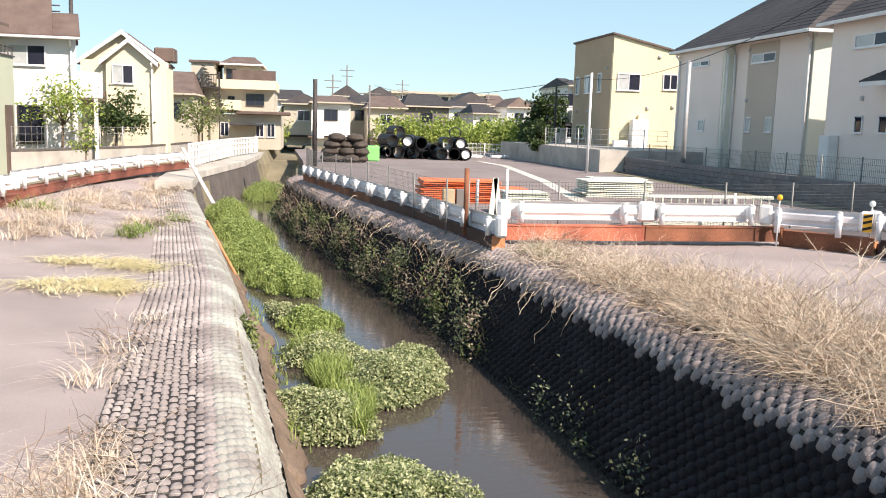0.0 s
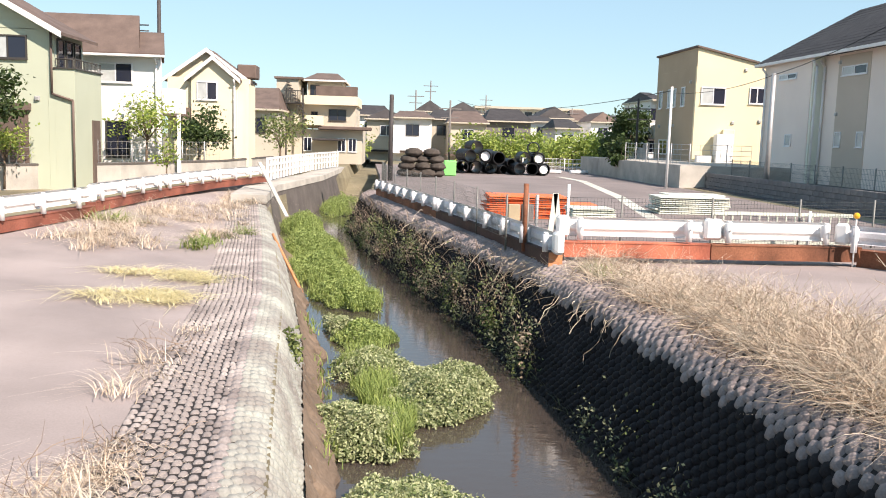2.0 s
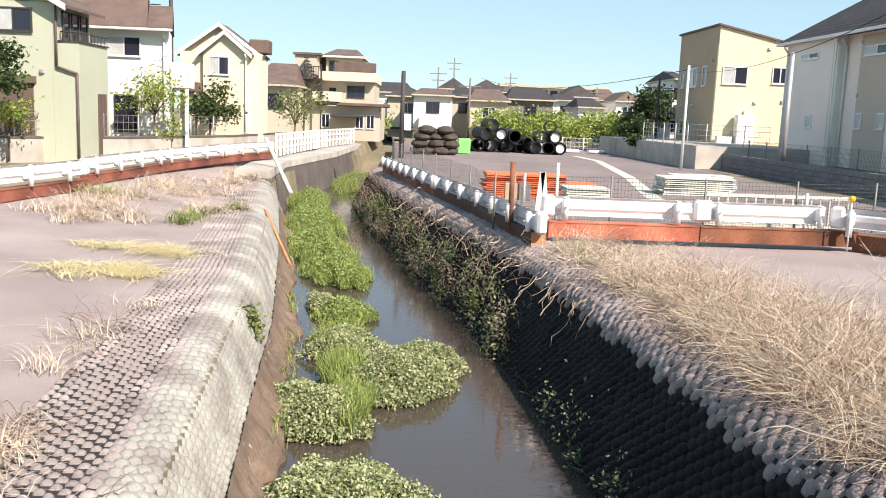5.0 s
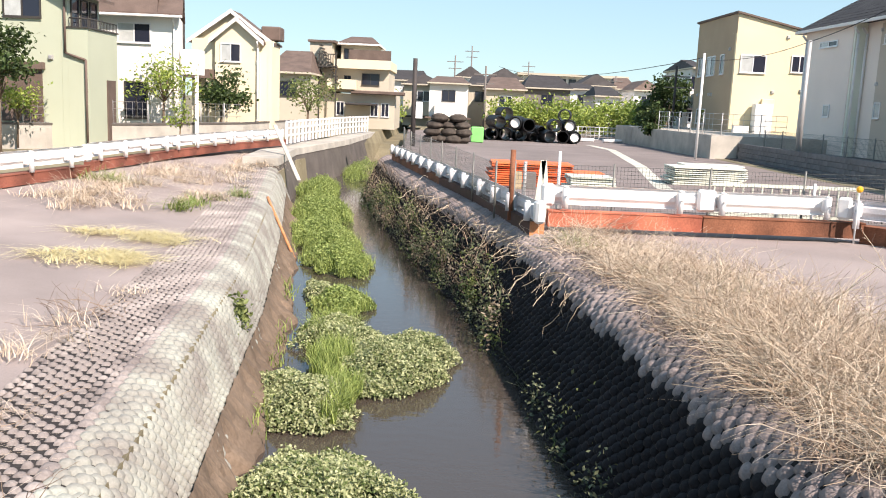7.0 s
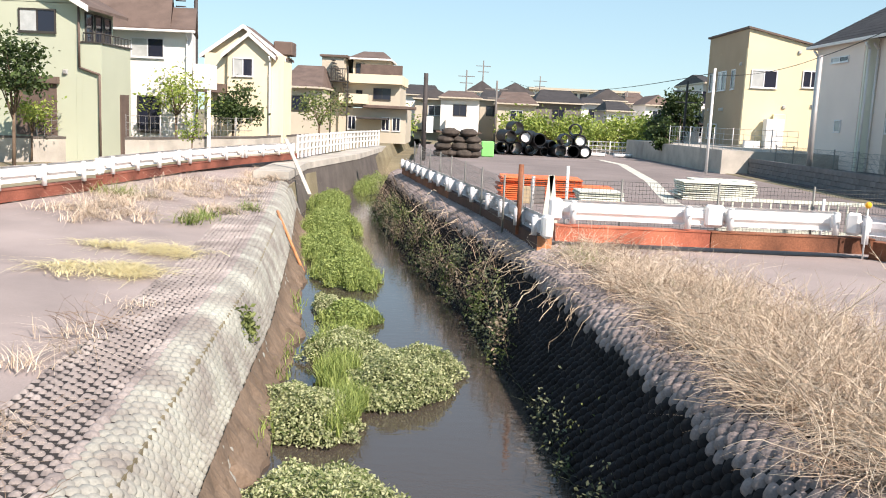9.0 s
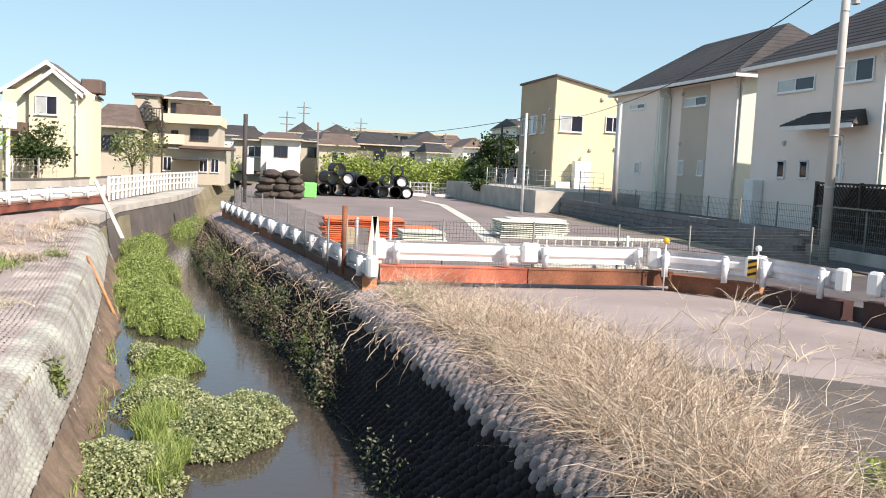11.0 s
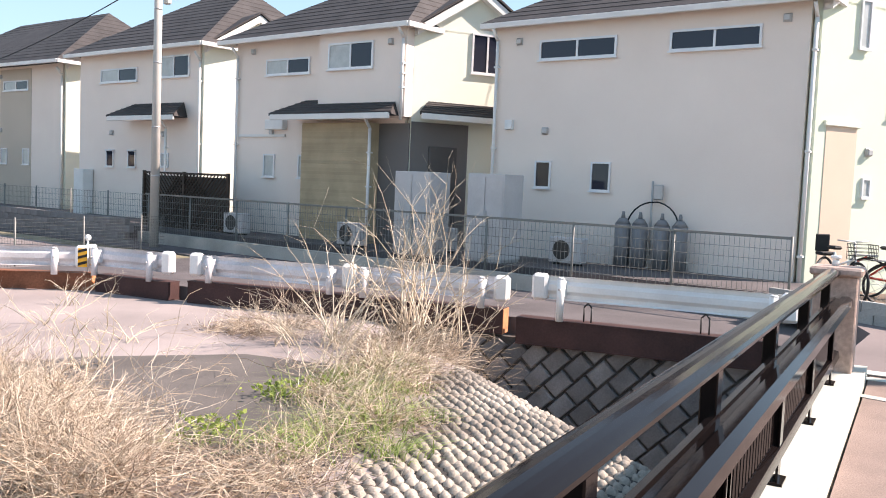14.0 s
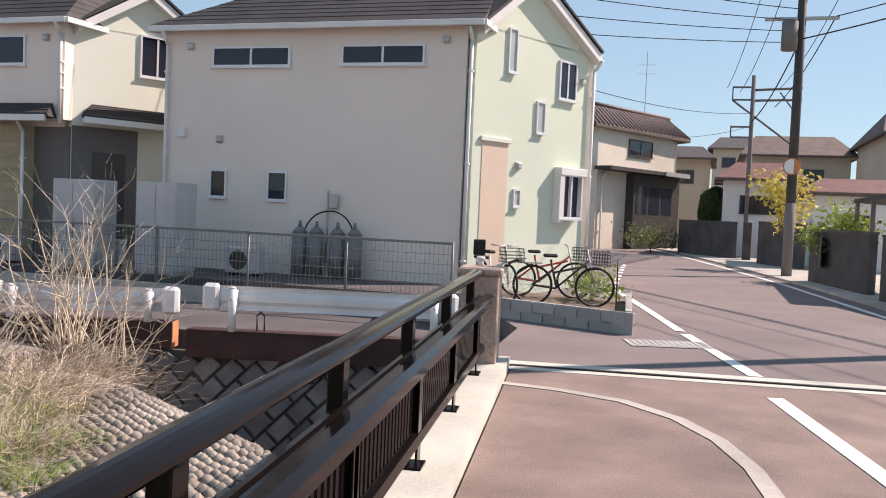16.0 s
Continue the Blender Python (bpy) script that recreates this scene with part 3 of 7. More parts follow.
def bridge_railing():
    t = thing("bridge_railing", "dark bronze metal bridge railing with two handrails and bars", "railing")
    top = [(0.068 * math.cos(a) * (1 + 0.12 * math.cos(2 * a)), 0.044 * math.sin(a)) for a in (2 * math.pi * (k + 0.5) / 18 for k in range(18))]
    mid = [(-0.07, -0.03), (-0.055, 0.03), (0.0, 0.045), (0.055, 0.03), (0.07, -0.03)]
    a, b = 0.5, RLEN - 0.15
    part("handrail", sweep([rp(a, 0, 1.05), rp(b, 0, 1.05)], top, True), RAILM, t, "glossy bronze top handrail")
    part("middle_rail", sweep([rp(a, 0.09, 0.80), rp(b, 0.09, 0.80)], [(-0.10, -0.035), (-0.085, 0.02), (-0.05, 0.03), (-0.045, 0.018), (0.0, 0.018), (0.005, 0.04), (0.06, 0.045), (0.10, 0.02), (0.105, -0.035), (0.05, -0.05), (-0.05, -0.05)], True), RAILM, t)
    part("bottom_rail", sweep([rp(a, 0.06, 0.30), rp(b, 0.06, 0.30)], [(x * 0.8, z * 0.9) for x, z in mid], True), RAILM, t)
    post = None
    u = b - 0.55
    while u > 0.6:
        bm = bmesh.new()
        ang = math.degrees(math.atan2(RDIR.y, RDIR.x))
        bm_box(bm, -0.05, 0.05, -0.04, 0.03, 0.12, 1.02, 0.006)
        bm_box(bm, -0.055, 0.055, -0.10, -0.085, 0.12, 0.68, 0.004)
        bm_box(bm, -0.04, 0.04, -0.10, 0.012, 0.3, 0.66, 0.006)
        bm_box(bm, -0.09, 0.09, -0.13, 0.05, 0.12, 0.135)
        if post is None:
            post = mesh_of(bm, "post", RAILM)
        else:
            bm.free()
        ob = new("post", post)
        ob.parent = t
        ob.matrix_basis = pose(*rp(u, 0, 0), 0, 0, ang)
        u -= 1.55
    bar = mesh_of(box(-0.014, 0.014, -0.014, 0.014, 0.30, 0.76), "bar", RAILM)
    u = b - 0.1
    n = 0
    while u > 1.2 and n < 185:
        ob = new("bar", bar)
        ob.parent = t
        ob.matrix_basis = pose(*rp(u, 0.05, 0))
        u -= 0.085
        n += 1


bridge_railing()
pl = thing("gate_pillar", "pinkish granite end pillar of the bridge with a chamfered cap", "pillar", rp(RLEN + 0.1, 0.03, 0.1), 8.7)
part("shaft", box(-0.2, 0.2, -0.19, 0.19, 0, 0.92, 0.012), PILLAR, pl)
bm = box(-0.24, 0.24, -0.23, 0.23, 0.92, 1.0, 0.02)
part("cap", bm, PILLAR, pl)
sm = thing("lamp_stub", "small white plastic cap standing on the pillar", "fitting", rp(RLEN + 0.14, 0.0, 1.1))
part("base", tube((0, 0, 0), (0, 0, 0.07), 0.035, 0.03, 10), PLASTW, sm)
part("top", tube((0, 0, 0.07), (0, 0, 0.1), 0.05, 0.045, 10), PLASTW, sm)

# ---- houses ----


def oriented(a, b):
    """Matrix of a wall that runs from a to b: x along, y outwards (to the right), z up."""
    d = Vector((b[0] - a[0], b[1] - a[1], 0)).normalized()
    o = Vector((d.y, -d.x, 0))
    m = Matrix.Identity(4)
    for i, v in enumerate((d, o, Vector((0, 0, 1)))):
        m.col[i][:3] = v
    m.col[3][:3] = (a[0], a[1], 0)
    return m


def placed(bm, m):
    bmesh.ops.transform(bm, matrix=m, verts=bm.verts)
    bmesh.ops.recalc_face_normals(bm, faces=bm.faces)
    return bm


def window(parent, m, u0, u1, z0, z1, style="slide", frame_mat=None, glass=None, deep=0.05):
    fm = frame_mat or ALU
    w = 0.05 if (u1 - u0) > 0.5 else 0.04
    bm = bmesh.new()
    loops = []
    for y in (-0.02, deep):
        for k in (0, w):
            loops.append([bm.verts.new(p) for p in ((u0 + k, y, z0 + k), (u1 - k, y, z0 + k), (u1 - k, y, z1 - k), (u0 + k, y, z1 - k))])
    for p, q in ((0, 1), (1, 3), (3, 2), (2, 0)):
        for i in range(4):
            j = (i + 1) % 4
            bm.faces.new((loops[p][i], loops[p][j], loops[q][j], loops[q][i]))
    f = part("window", placed(bm, m), fm, parent)
    if style == "slide":
        c = (u0 + u1) / 2
        part("mullion", placed(box(c - w * 0.5, c + w * 0.5, -0.02, deep * 0.8, z0 + w, z1 - w), m), fm, f)
    part("sill", placed(box(u0 - 0.03, u1 + 0.03, deep + 0.002, deep + 0.03, z0 - 0.03, z0 + 0.005), m), fm, f)
    panes = [(u0 + w, (u0 + u1) / 2 - w / 2), ((u0 + u1) / 2 + w / 2, u1 - w)] if style == "slide" else [(u0 + w, u1 - w)]
    for i, (p, q) in enumerate(panes):
        gm = glass or GLASS
        if style == "slide" and glass is not None and i == 1:
            gm = GLASS
        part("pane", placed(box(p, q, 0.0, deep * 0.45, z0 + w, z1 - w), m), gm, f)
    return f


def hip_roof(parent, quad, z, rise, over, material, axis=0, inset=0.9, fascia=None, courses=0, gable=False):
    """A hip roof over a quad of (x, y); the ridge runs along side 0 (axis 0) or side 1."""
    q = [Vector((*p, 0)) for p in quad]
    c = sum(q, Vector()) / 4
    e = [p + (p - c).normalized() * over * 1.41 for p in q]
    if axis:
        e = e[1:] + e[:1]
    m1, m2 = (e[1] + e[2]) / 2, (e[3] + e[0]) / 2
    k = 0.0 if gable else inset
    along_ = (m2 - m1)
    r1, r2 = m1 + along_.normalized() * min(k, along_.length * 0.45), m2 - along_.normalized() * min(k, along_.length * 0.45)
    bm = bmesh.new()
    lo = [bm.verts.new((p.x, p.y, z)) for p in e]
    up = [bm.verts.new((p.x, p.y, z + 0.05)) for p in e]
    a, b = bm.verts.new((r1.x, r1.y, z + rise)), bm.verts.new((r2.x, r2.y, z + rise))
    bm.faces.new(lo)
    for i in range(4):
        bm.faces.new((lo[i], lo[(i + 1) % 4], up[(i + 1) % 4], up[i]))
    bm.faces.new((up[0], up[1], a, b))
    bm.faces.new((up[2], up[3], b, a))
    bm.faces.new((up[1], up[2], a))
    bm.faces.new((up[3], up[0], b))
    bmesh.ops.recalc_face_normals(bm, faces=bm.faces)
    roof = part("roof", bm, material, parent)
    bm = bmesh.new()
    for i in range(4):
        s, t = e[i], e[(i + 1) % 4]
        mm = oriented((s.x, s.y), (t.x, t.y))
        sub = box(0, (t - s).length, -0.02, 0.05, z - 0.10, z + 0.03, 0.01)
        placed(sub, mm)
        me = bpy.data.meshes.new("tmp")
        sub.to_mesh(me)
        sub.free()
        bm.from_mesh(me)
        bpy.data.meshes.remove(me)
    part("gutter", bm, fascia or TRIMW, roof, "white eaves gutter")
    if courses:
        # slate courses, each a thin lip across the slope
        bm = bmesh.new()
        for A_, B_, C_, D_ in ((e[0], e[1], r1, r2), (e[2], e[3], r2, r1), (e[1], e[2], r1, r1), (e[3], e[0], r2, r2)):
            for i in range(1, courses):
                t = i / courses
                p = A_.lerp(D_, t)
                q_ = B_.lerp(C_, t)
                zz = z + 0.05 + (rise - 0.05) * t
                if (q_ - p).length > 0.2:
                    bm_tube(bm, (p.x, p.y, zz), (q_.x, q_.y, zz), 0.014, n=4, cap=False)
        tagged(part("slating", bm, material, roof), kind="stuff")
    return roof


def house(label, pts, z0, z1, mats, category="house", group=""):
    """A house on an outline (clockwise from above): one slab a wall."""
    t = thing("house", label, category, group=group)
    n = len(pts)
    walls = []
    for i in range(n):
        a, b = pts[i], pts[(i + 1) % n]
        m = oriented(a, b)
        ln = math.dist(a, b)
        mm = mats[i % len(mats)]
        c = pts[(i + 2) % n]
        turn = (b[0] - a[0]) * (c[1] - b[1]) - (b[1] - a[1]) * (c[0] - b[0])
        walls.append(part("wall", placed(box(0.0, ln - (0.205 if turn > 0 else 0.002), -0.2, 0.0, z0, z1), m), mm, t))
    return t


def downpipe(parent, m, u, z0, z1, r=0.04):
    bm = bmesh.new()
    bm_tube(bm, (u, 0.08, z0), (u, 0.08, z1 - 0.25), r, n=8)
    bm_tube(bm, (u, 0.08, z1 - 0.25), (u, 0.3, z1), r, n=8)
    for z in (z0 + 0.8, (z0 + z1) / 2, z1 - 0.9):
        bm_box(bm, u - 0.055, u + 0.055, 0, 0.13, z, z + 0.04)
    part("downpipe", placed(bm, m), TRIMW, parent, "white rain downpipe")


def vent(parent, m, u, z):
    bm = box(u - 0.07, u + 0.07, 0, 0.09, z - 0.08, z + 0.06, 0.02)
    bm_box(bm, u - 0.085, u + 0.085, 0, 0.03, z - 0.095, z + 0.075, 0.01)
    part("vent_cap", placed(bm, m), GREYST, parent)


# nearest house of the row, whose end wall faces the road
P4 = [(17.7, 12.0), (17.83, 4.5), (21.6, 2.55), (25.6, 5.5), (25.4, 8.2)]
h4 = house("two-storey cream-sided house with slate roof beside the bridge", P4, -0.3, 5.62, [CREAM, LITGREEN, CREAM, CREAM, CREAM], group="houses along the alley")
m40, m41 = oriented(P4[0], P4[1]), oriented(P4[1], P4[2])
for u0, u1, a, b in ((1.25, 3.22, 4.73, 5.2), (4.45, 6.38, 4.76, 5.21)):
    window(h4, m40, u0, u1, a, b)
for u0, u1, a, b in ((1.28, 1.71, 1.75, 2.39), (2.75, 3.24, 1.73, 2.39)):
    window(h4, m40, u0, u1, a, b, "fix")
window(h4, m41, 1.0, 1.3, 4.75, 5.72, "fix", glass=CURTAIN)
window(h4, m41, 2.84, 3.52, 4.38, 5.3)
window(h4, m41, 2.06, 2.38, 3.52, 4.25, "fix", glass=CURTAIN)
window(h4, m41, 1.37, 1.62, 1.82, 2.22, "fix", glass=CURTAIN)
window(h4, m41, 2.95, 3.72, 1.6, 2.65, "slide", deep=0.22)
part("shutter_box", placed(box(2.82, 3.85, 0.0, 0.24, 2.62, 2.8, 0.01), m41), TRIMW, h4)
part("shutter_box", placed(box(2.82, 2.97, 0.0, 0.22, 1.5, 2.65, 0.01), m41), TRIMW, h4)
# flat panel on the wall, shaped to read as a recess from the camera
part("porch_recess", placed(box(0.3, 1.15, -0.02, 0.012, 0.0, 3.24), m41), mat("peach_porch_wall", (0.68, 0.54, 0.42), 0.85, 0.06, 0.6, 50, 0.1), h4, "peach coloured flat panel in place of the porch recess")
part("porch_lintel", placed(box(0.22, 1.2, 0.0, 0.06, 3.2, 3.3, 0.01), m41), LITCREAM, h4)
for u, z in ((0.68, 5.22), (6.85, 5.3), (1.5, 3.1)):
    vent(h4, m40, u, z)
vent(h4, m41, 1.5, 2.75)
vent(h4, m41, 3.75, 4.9)
part("meter_box", placed(box(0.42, 0.62, 0, 0.12, 3.12, 3.35, 0.01), m40), PLASTW, h4)
downpipe(h4, m40, 7.42, -0.2, 5.5)
downpipe(h4, m40, 0.1, -0.2, 5.5)
downpipe(h4, m41, 4.15, -0.2, 5.45)
hip_roof(h4, [P4[0], P4[1], (25.5, 4.4), P4[4]], 5.62, 2.3, 0.28, SLATE, 0, 0.6, courses=14)


def gable_end(parent, a, b, z, f, rise, deep, wallm):
    """A gable over an end wall from a to b, its peak at the share f, with cream barge boards and a slate roof running back."""
    out = Vector((*oriented(a, b).col[1][:2], 0))
    A, B = Vector((*a, z)), Vector((*b, z))
    pk, up = A.lerp(B, f) + Vector((0, 0, rise)), Vector((0, 0, 1))

    def slab(name, front, back, material, label=""):
        bm = bmesh.new()
        p, q = [bm.verts.new(v) for v in front], [bm.verts.new(v) for v in back]
        bm.faces.new(p)
        bm.faces.new(q[::-1])
        for k in range(len(p)):
            bm.faces.new((p[k], q[k], q[(k + 1) % len(p)], p[(k + 1) % len(p)]))
        bmesh.ops.recalc_face_normals(bm, faces=bm.faces)
        return part(name, bm, material, parent, label)

    tri = [A - up * 0.02, B - up * 0.02, pk - up * 0.05]
    slab("gable_wall", tri, [v - out * 0.2 for v in tri], wallm)
    for s, e in ((A, pk), (pk, B)):
        v = [s + out * 0.22, e + out * 0.22, e + out * 0.22 - up * 0.22, s + out * 0.22 - up * 0.22]
        slab("barge_board", v, [p - out * 0.25 for p in v], TRIMW, "cream barge board under the gable")
        q = [s + out * 0.26 + up * 0.04, e + out * 0.26 + up * 0.04, e - out * deep + up * 0.04, s - out * deep + up * 0.04]
        slab("gable_roof", [p + up * 0.06 for p in q], q, SLATE)


gable_end(h4, P4[1], P4[2], 5.6, 0.42, 1.35, 5.0, LITGREEN)


def canopy(parent, m, u0, u1, z, out, rise=0.35, drop=0.12):
    """A small lean-to roof on a wall, with a white fascia."""
    bm = bmesh.new()
    v = [(u0 - 0.25, out + 0.05, z), (u1 + 0.25, out + 0.05, z), (u1 + 0.25, out + 0.05, z + 0.07), (u0 - 0.25, out + 0.05, z + 0.07), (u0 + 0.3, -0.05, z + rise + 0.12), (u1 - 0.3, -0.05, z + rise + 0.12), (u0 + 0.1, -0.05, z), (u1 - 0.1, -0.05, z)]
    vs = [bm.verts.new(p) for p in v]
    for f in ((0, 1, 2, 3), (3, 2, 5, 4), (0, 3, 4, 6), (1, 7, 5, 2), (0, 6, 7, 1), (6, 4, 5, 7)):
        bm.faces.new([vs[i] for i in f])
    c = part("canopy", placed(bm, m), SLATE, parent, "dark slate lean-to roof")
    lips = bmesh.new()
    for k in range(1, 6):
        f = k / 6
        bm_tube(lips, (u0 - 0.25 + 0.55 * f, (out + 0.05) * (1 - f) - 0.05 * f, z + 0.075 + (rise + 0.05) * f), (u1 + 0.25 - 0.55 * f, (out + 0.05) * (1 - f) - 0.05 * f, z + 0.075 + (rise + 0.05) * f), 0.016, n=4, cap=False)
    tagged(part("slating", placed(lips, m), SLATE, c), kind="stuff")
    part("fascia", placed(box(u0 - 0.2, u1 + 0.2, out, out + 0.06, z - drop, z + 0.03, 0.01), m), TRIMW, c)


# second house of the row
P3 = [(17.0, 20.9), (17.1, 14.1), (20.3, 12.45), (23.5, 14.6), (23.5, 17.6)]
h3 = house("two-storey cream house with ochre ribbed porch wall", P3, -0.3, 5.68, [CREAM, LITCREAM, CREAM, CREAM, CREAM], group="houses along the alley")
m30, m31 = oriented(P3[0], P3[1]), oriented(P3[1], P3[2])
part("upper_bay", placed(box(3.75, 6.8, 0.0, 0.3, 3.4, 5.72), m30), CREAM, h3)
mb = m30 @ Matrix.Translation((0, 0.3, 0))
window(h3, m30, 1.33, 3.12, 4.66, 5.12, glass=CURTAIN)
window(h3, mb, 4.12, 5.72, 4.66, 5.36, glass=CURTAIN)
window(h3, m30, 1.31, 1.78, 1.74, 2.4, "fix", glass=CURTAIN)
window(h3, m30, 2.76, 3.26, 1.74, 2.4, "fix", glass=CURTAIN)
window(h3, m31, 1.62, 2.55, 4.66, 5.7)
part("porch_block", placed(box(3.3, 5.75, 0.0, 0.42, -0.2, 3.25), m30), TILEB, h3, "ochre ribbed siding block")
for i in range(34):
    part("siding_board", placed(box(3.3, 5.75, 0.42, 0.434, -0.05 + i * 0.096, 0.032 + i * 0.096), m30), TILEB, h3)
part("porch_side", placed(box(5.75, 6.75, -0.1, 0.02, -0.2, 3.25), m30), GREYS, h3, "grey porch wall")
part("porch_side", placed(box(0.0, 1.62, 0.0, 0.02, -0.2, 3.3), m31), GREYS, h3, "grey porch wall")
dr = part("door", placed(box(0.5, 1.3, 0.02, 0.07, 0.2, 2.7, 0.01), m31), mat("dark_door", (0.085, 0.075, 0.07), 0.5, 0.1, 3, 40, 0.05), h3, "dark grey front door")
part("door_handle", placed(box(0.58, 0.62, 0.07, 0.12, 1.3, 1.9, 0.005), m31), GREYST, dr)
canopy(h3, m30, 2.7, 6.6, 3.42, 0.85, 0.4)
canopy(h3, m31, 0.2, 2.6, 3.45, 0.6, 0.3)
for u, z in ((0.75, 5.4), (1.62, 3.05)):
    vent(h3, m30, u, z)
vent(h3, mb, 6.3, 5.3)
part("heater_unit", placed(box(1.5, 2.25, 0, 0.2, 3.1, 3.38, 0.02), m30), PLASTW, h3)
part("cable_duct", placed(box(0.2, 2.2, 0, 0.05, 2.9, 2.97), m30), TRIMW, h3)
downpipe(h3, m30, 0.12, -0.2, 5.5)
downpipe(h3, mb, 6.75, 3.3, 5.6)
downpipe(h3, m30 @ Matrix.Translation((0, 0.42, 0)), 5.85, -0.2, 3.35)
hip_roof(h3, [P3[0], (17.0, 14.2), (23.5, 13.8), P3[4]], 5.68, 2.4, 0.42, SLATE, 0, 2.2, courses=14)
gable_end(h3, P3[1], P3[2], 5.66, 0.5, 1.15, 3.0, LITCREAM)

# third house
P2 = [(16.9, 29.5), (17.0, 22.5), (20.4, 21.6), (23.5, 22.5), (23.5, 27.6)]
h2 = house("two-storey cream house with tilted top-hung windows", P2, -0.3, 5.75, [CREAM, LITCREAM, CREAM, CREAM, CREAM], group="houses along the alley")
m20 = oriented(P2[0], P2[1])
window(h2, m20, 1.36, 3.5, 4.75, 5.22, glass=CURTAIN)
window(h2, m20, 4.7, 6.3, 4.8, 5.5, glass=CURTAIN)
for u0, u1 in ((1.75, 2.2), (3.05, 3.5)):
    wdw = window(h2, m20, u0, u1, 1.86, 2.46, "fix")
    sash = m20 @ Matrix.Translation((0, 0.06, 2.46)) @ Matrix.Rotation(radians(-24), 4, "X")
    part("open_sash", placed(box(u0, u1, 0.0, 0.03, -0.6, 0.0), sash), ALU, wdw, "tilted open sash")
    part("sash_pane", placed(box(u0 + 0.05, u1 - 0.05, 0.03, 0.036, -0.55, -0.05), sash), GLASS, wdw)
window(h2, m20, 4.9, 5.3, 1.92, 2.38, "fix", glass=CURTAIN)
canopy(h2, m20, 3.1, 6.3, 3.5, 0.7, 0.4)
for u, z in ((2.05, 3.05), (5.0, 3.0)):
    vent(h2, m20, u, z)
downpipe(h2, m20, 6.9, -0.2, 5.5)
downpipe(h2, m20 @ Matrix.Translation((0, 0.35, 0)), 5.7, -0.2, 3.4)
part("water_heater", placed(box(0.35, 0.95, 0.02, 0.42, -0.1, 1.75, 0.02), m20), PLASTW, h2, "tall cream water heater cabinet")
# houses scaled about the camera's eye, so depth changes but the view stays
EYE_PIVOT = Vector((0.03, 0.0, 1.7))
h2.matrix_basis = Matrix.Translation(EYE_PIVOT) @ Matrix.Scale(1.04, 4) @ Matrix.Translation(-EYE_PIVOT)
hip_roof(h2, [P2[0], P2[1], (23.5, 22.4), P2[4]], 5.75, 2.5, 0.42, SLATE, 0, 2.4, courses=14)
gable_end(h2, P2[1], P2[2], 5.73, 0.5, 1.15, 3.0, LITCREAM)

# fourth house, the farthest of the row, with a stepped front
P1 = [(16.62, 42.2), (16.75, 37.4), (17.2, 37.35), (17.35, 31.3), (20.6, 30.6), (23.5, 31.3), (23.5, 42.2)]
h1 = house("two-storey cream and beige house with a stepped front", P1, -0.3, 5.7, [CREAM, LITCREAM, CREAM, LITCREAM, CREAM, CREAM, CREAM], group="houses along the alley")
m10, m12 = oriented(P1[0], P1[1]), oriented(P1[2], P1[3])
part("beige_panel", placed(box(1.2, 3.6, 0.0, 0.02, -0.3, 5.6), m12), BEIGE, h1)
window(h1, m10, 1.6, 3.3, 4.85, 5.12, glass=CURTAIN)
window(h1, m12, 1.5, 3.4, 4.75, 5.15, glass=CURTAIN)
window(h1, m10, 2.6, 3.2, 1.8, 2.35, "fix", glass=CURTAIN)
for u in (1.3, 3.0):
    window(h1, m12, u, u + 0.5, 1.82, 2.46, "fix", glass=CURTAIN)
for u, z in ((1.3, 5.35), (1.3, 3.2)):
    vent(h1, m12, u, z)
for mm, u in ((m10, 0.3), (m10, 5.2), (m12, 0.15), (m12, 5.9)):
    downpipe(h1, mm, u, -0.2, 5.5, 0.05)
h1.matrix_basis = Matrix.Translation(EYE_PIVOT) @ Matrix.Scale(1.06, 4) @ Matrix.Translation(-EYE_PIVOT)
hip_roof(h1, [P1[0], (17.0, 31.3), (23.5, 31.3), P1[6]], 5.7, 2.5, 0.42, SLATE, 0, 2.4, courses=14)
gable_end(h1, P1[3], P1[4], 5.68, 0.5, 1.15, 3.0, LITCREAM)

# yellow house at the yard's end
PY = [(13.6, 49.5), (13.57, 42.8), (17.6, 42.8), (19.0, 49.5)]
hy = house("two-storey yellow house with a sloping flat roof and a side wall coloured darker for shade", PY, -0.3, 5.6, [YELSHADE, YELW, YELW, YELSHADE])
my0, my1 = oriented(PY[0], PY[1]), oriented(PY[1], PY[2])
bm = bmesh.new()
tops = [(PY[0], 6.6), (PY[1], 6.5), (PY[2], 5.6), (PY[3], 5.6)]
lo = [bm.verts.new((*p, 5.6)) for p, z in tops]
hi = [bm.verts.new((*p, z + 0.001)) for p, z in tops]
for i in range(4):
    bm.faces.new((lo[i], lo[(i + 1) % 4], hi[(i + 1) % 4], hi[i]))
bmesh.ops.recalc_face_normals(bm, faces=bm.faces)
part("upper_wall", bm, YELW, hy)
bm = bmesh.new()
bm_quad(bm, *[(PY[0][0] - 0.004, PY[0][1], 5.6), (PY[1][0] - 0.004, PY[1][1], 5.6), (PY[1][0] - 0.004, PY[1][1], 6.5), (PY[0][0] - 0.004, PY[0][1], 6.6)])
part("upper_side_wall", bm, YELSHADE, hy)
bm = bmesh.new()
ring = [(PY[0][0] - 0.12, PY[0][1] + 0.1, 6.6), (PY[1][0] - 0.08, PY[1][1] - 0.12, 6.52), (PY[2][0] + 0.15, PY[2][1] - 0.12, 5.58), (PY[3][0] + 0.15, PY[3][1] + 0.1, 5.5)]
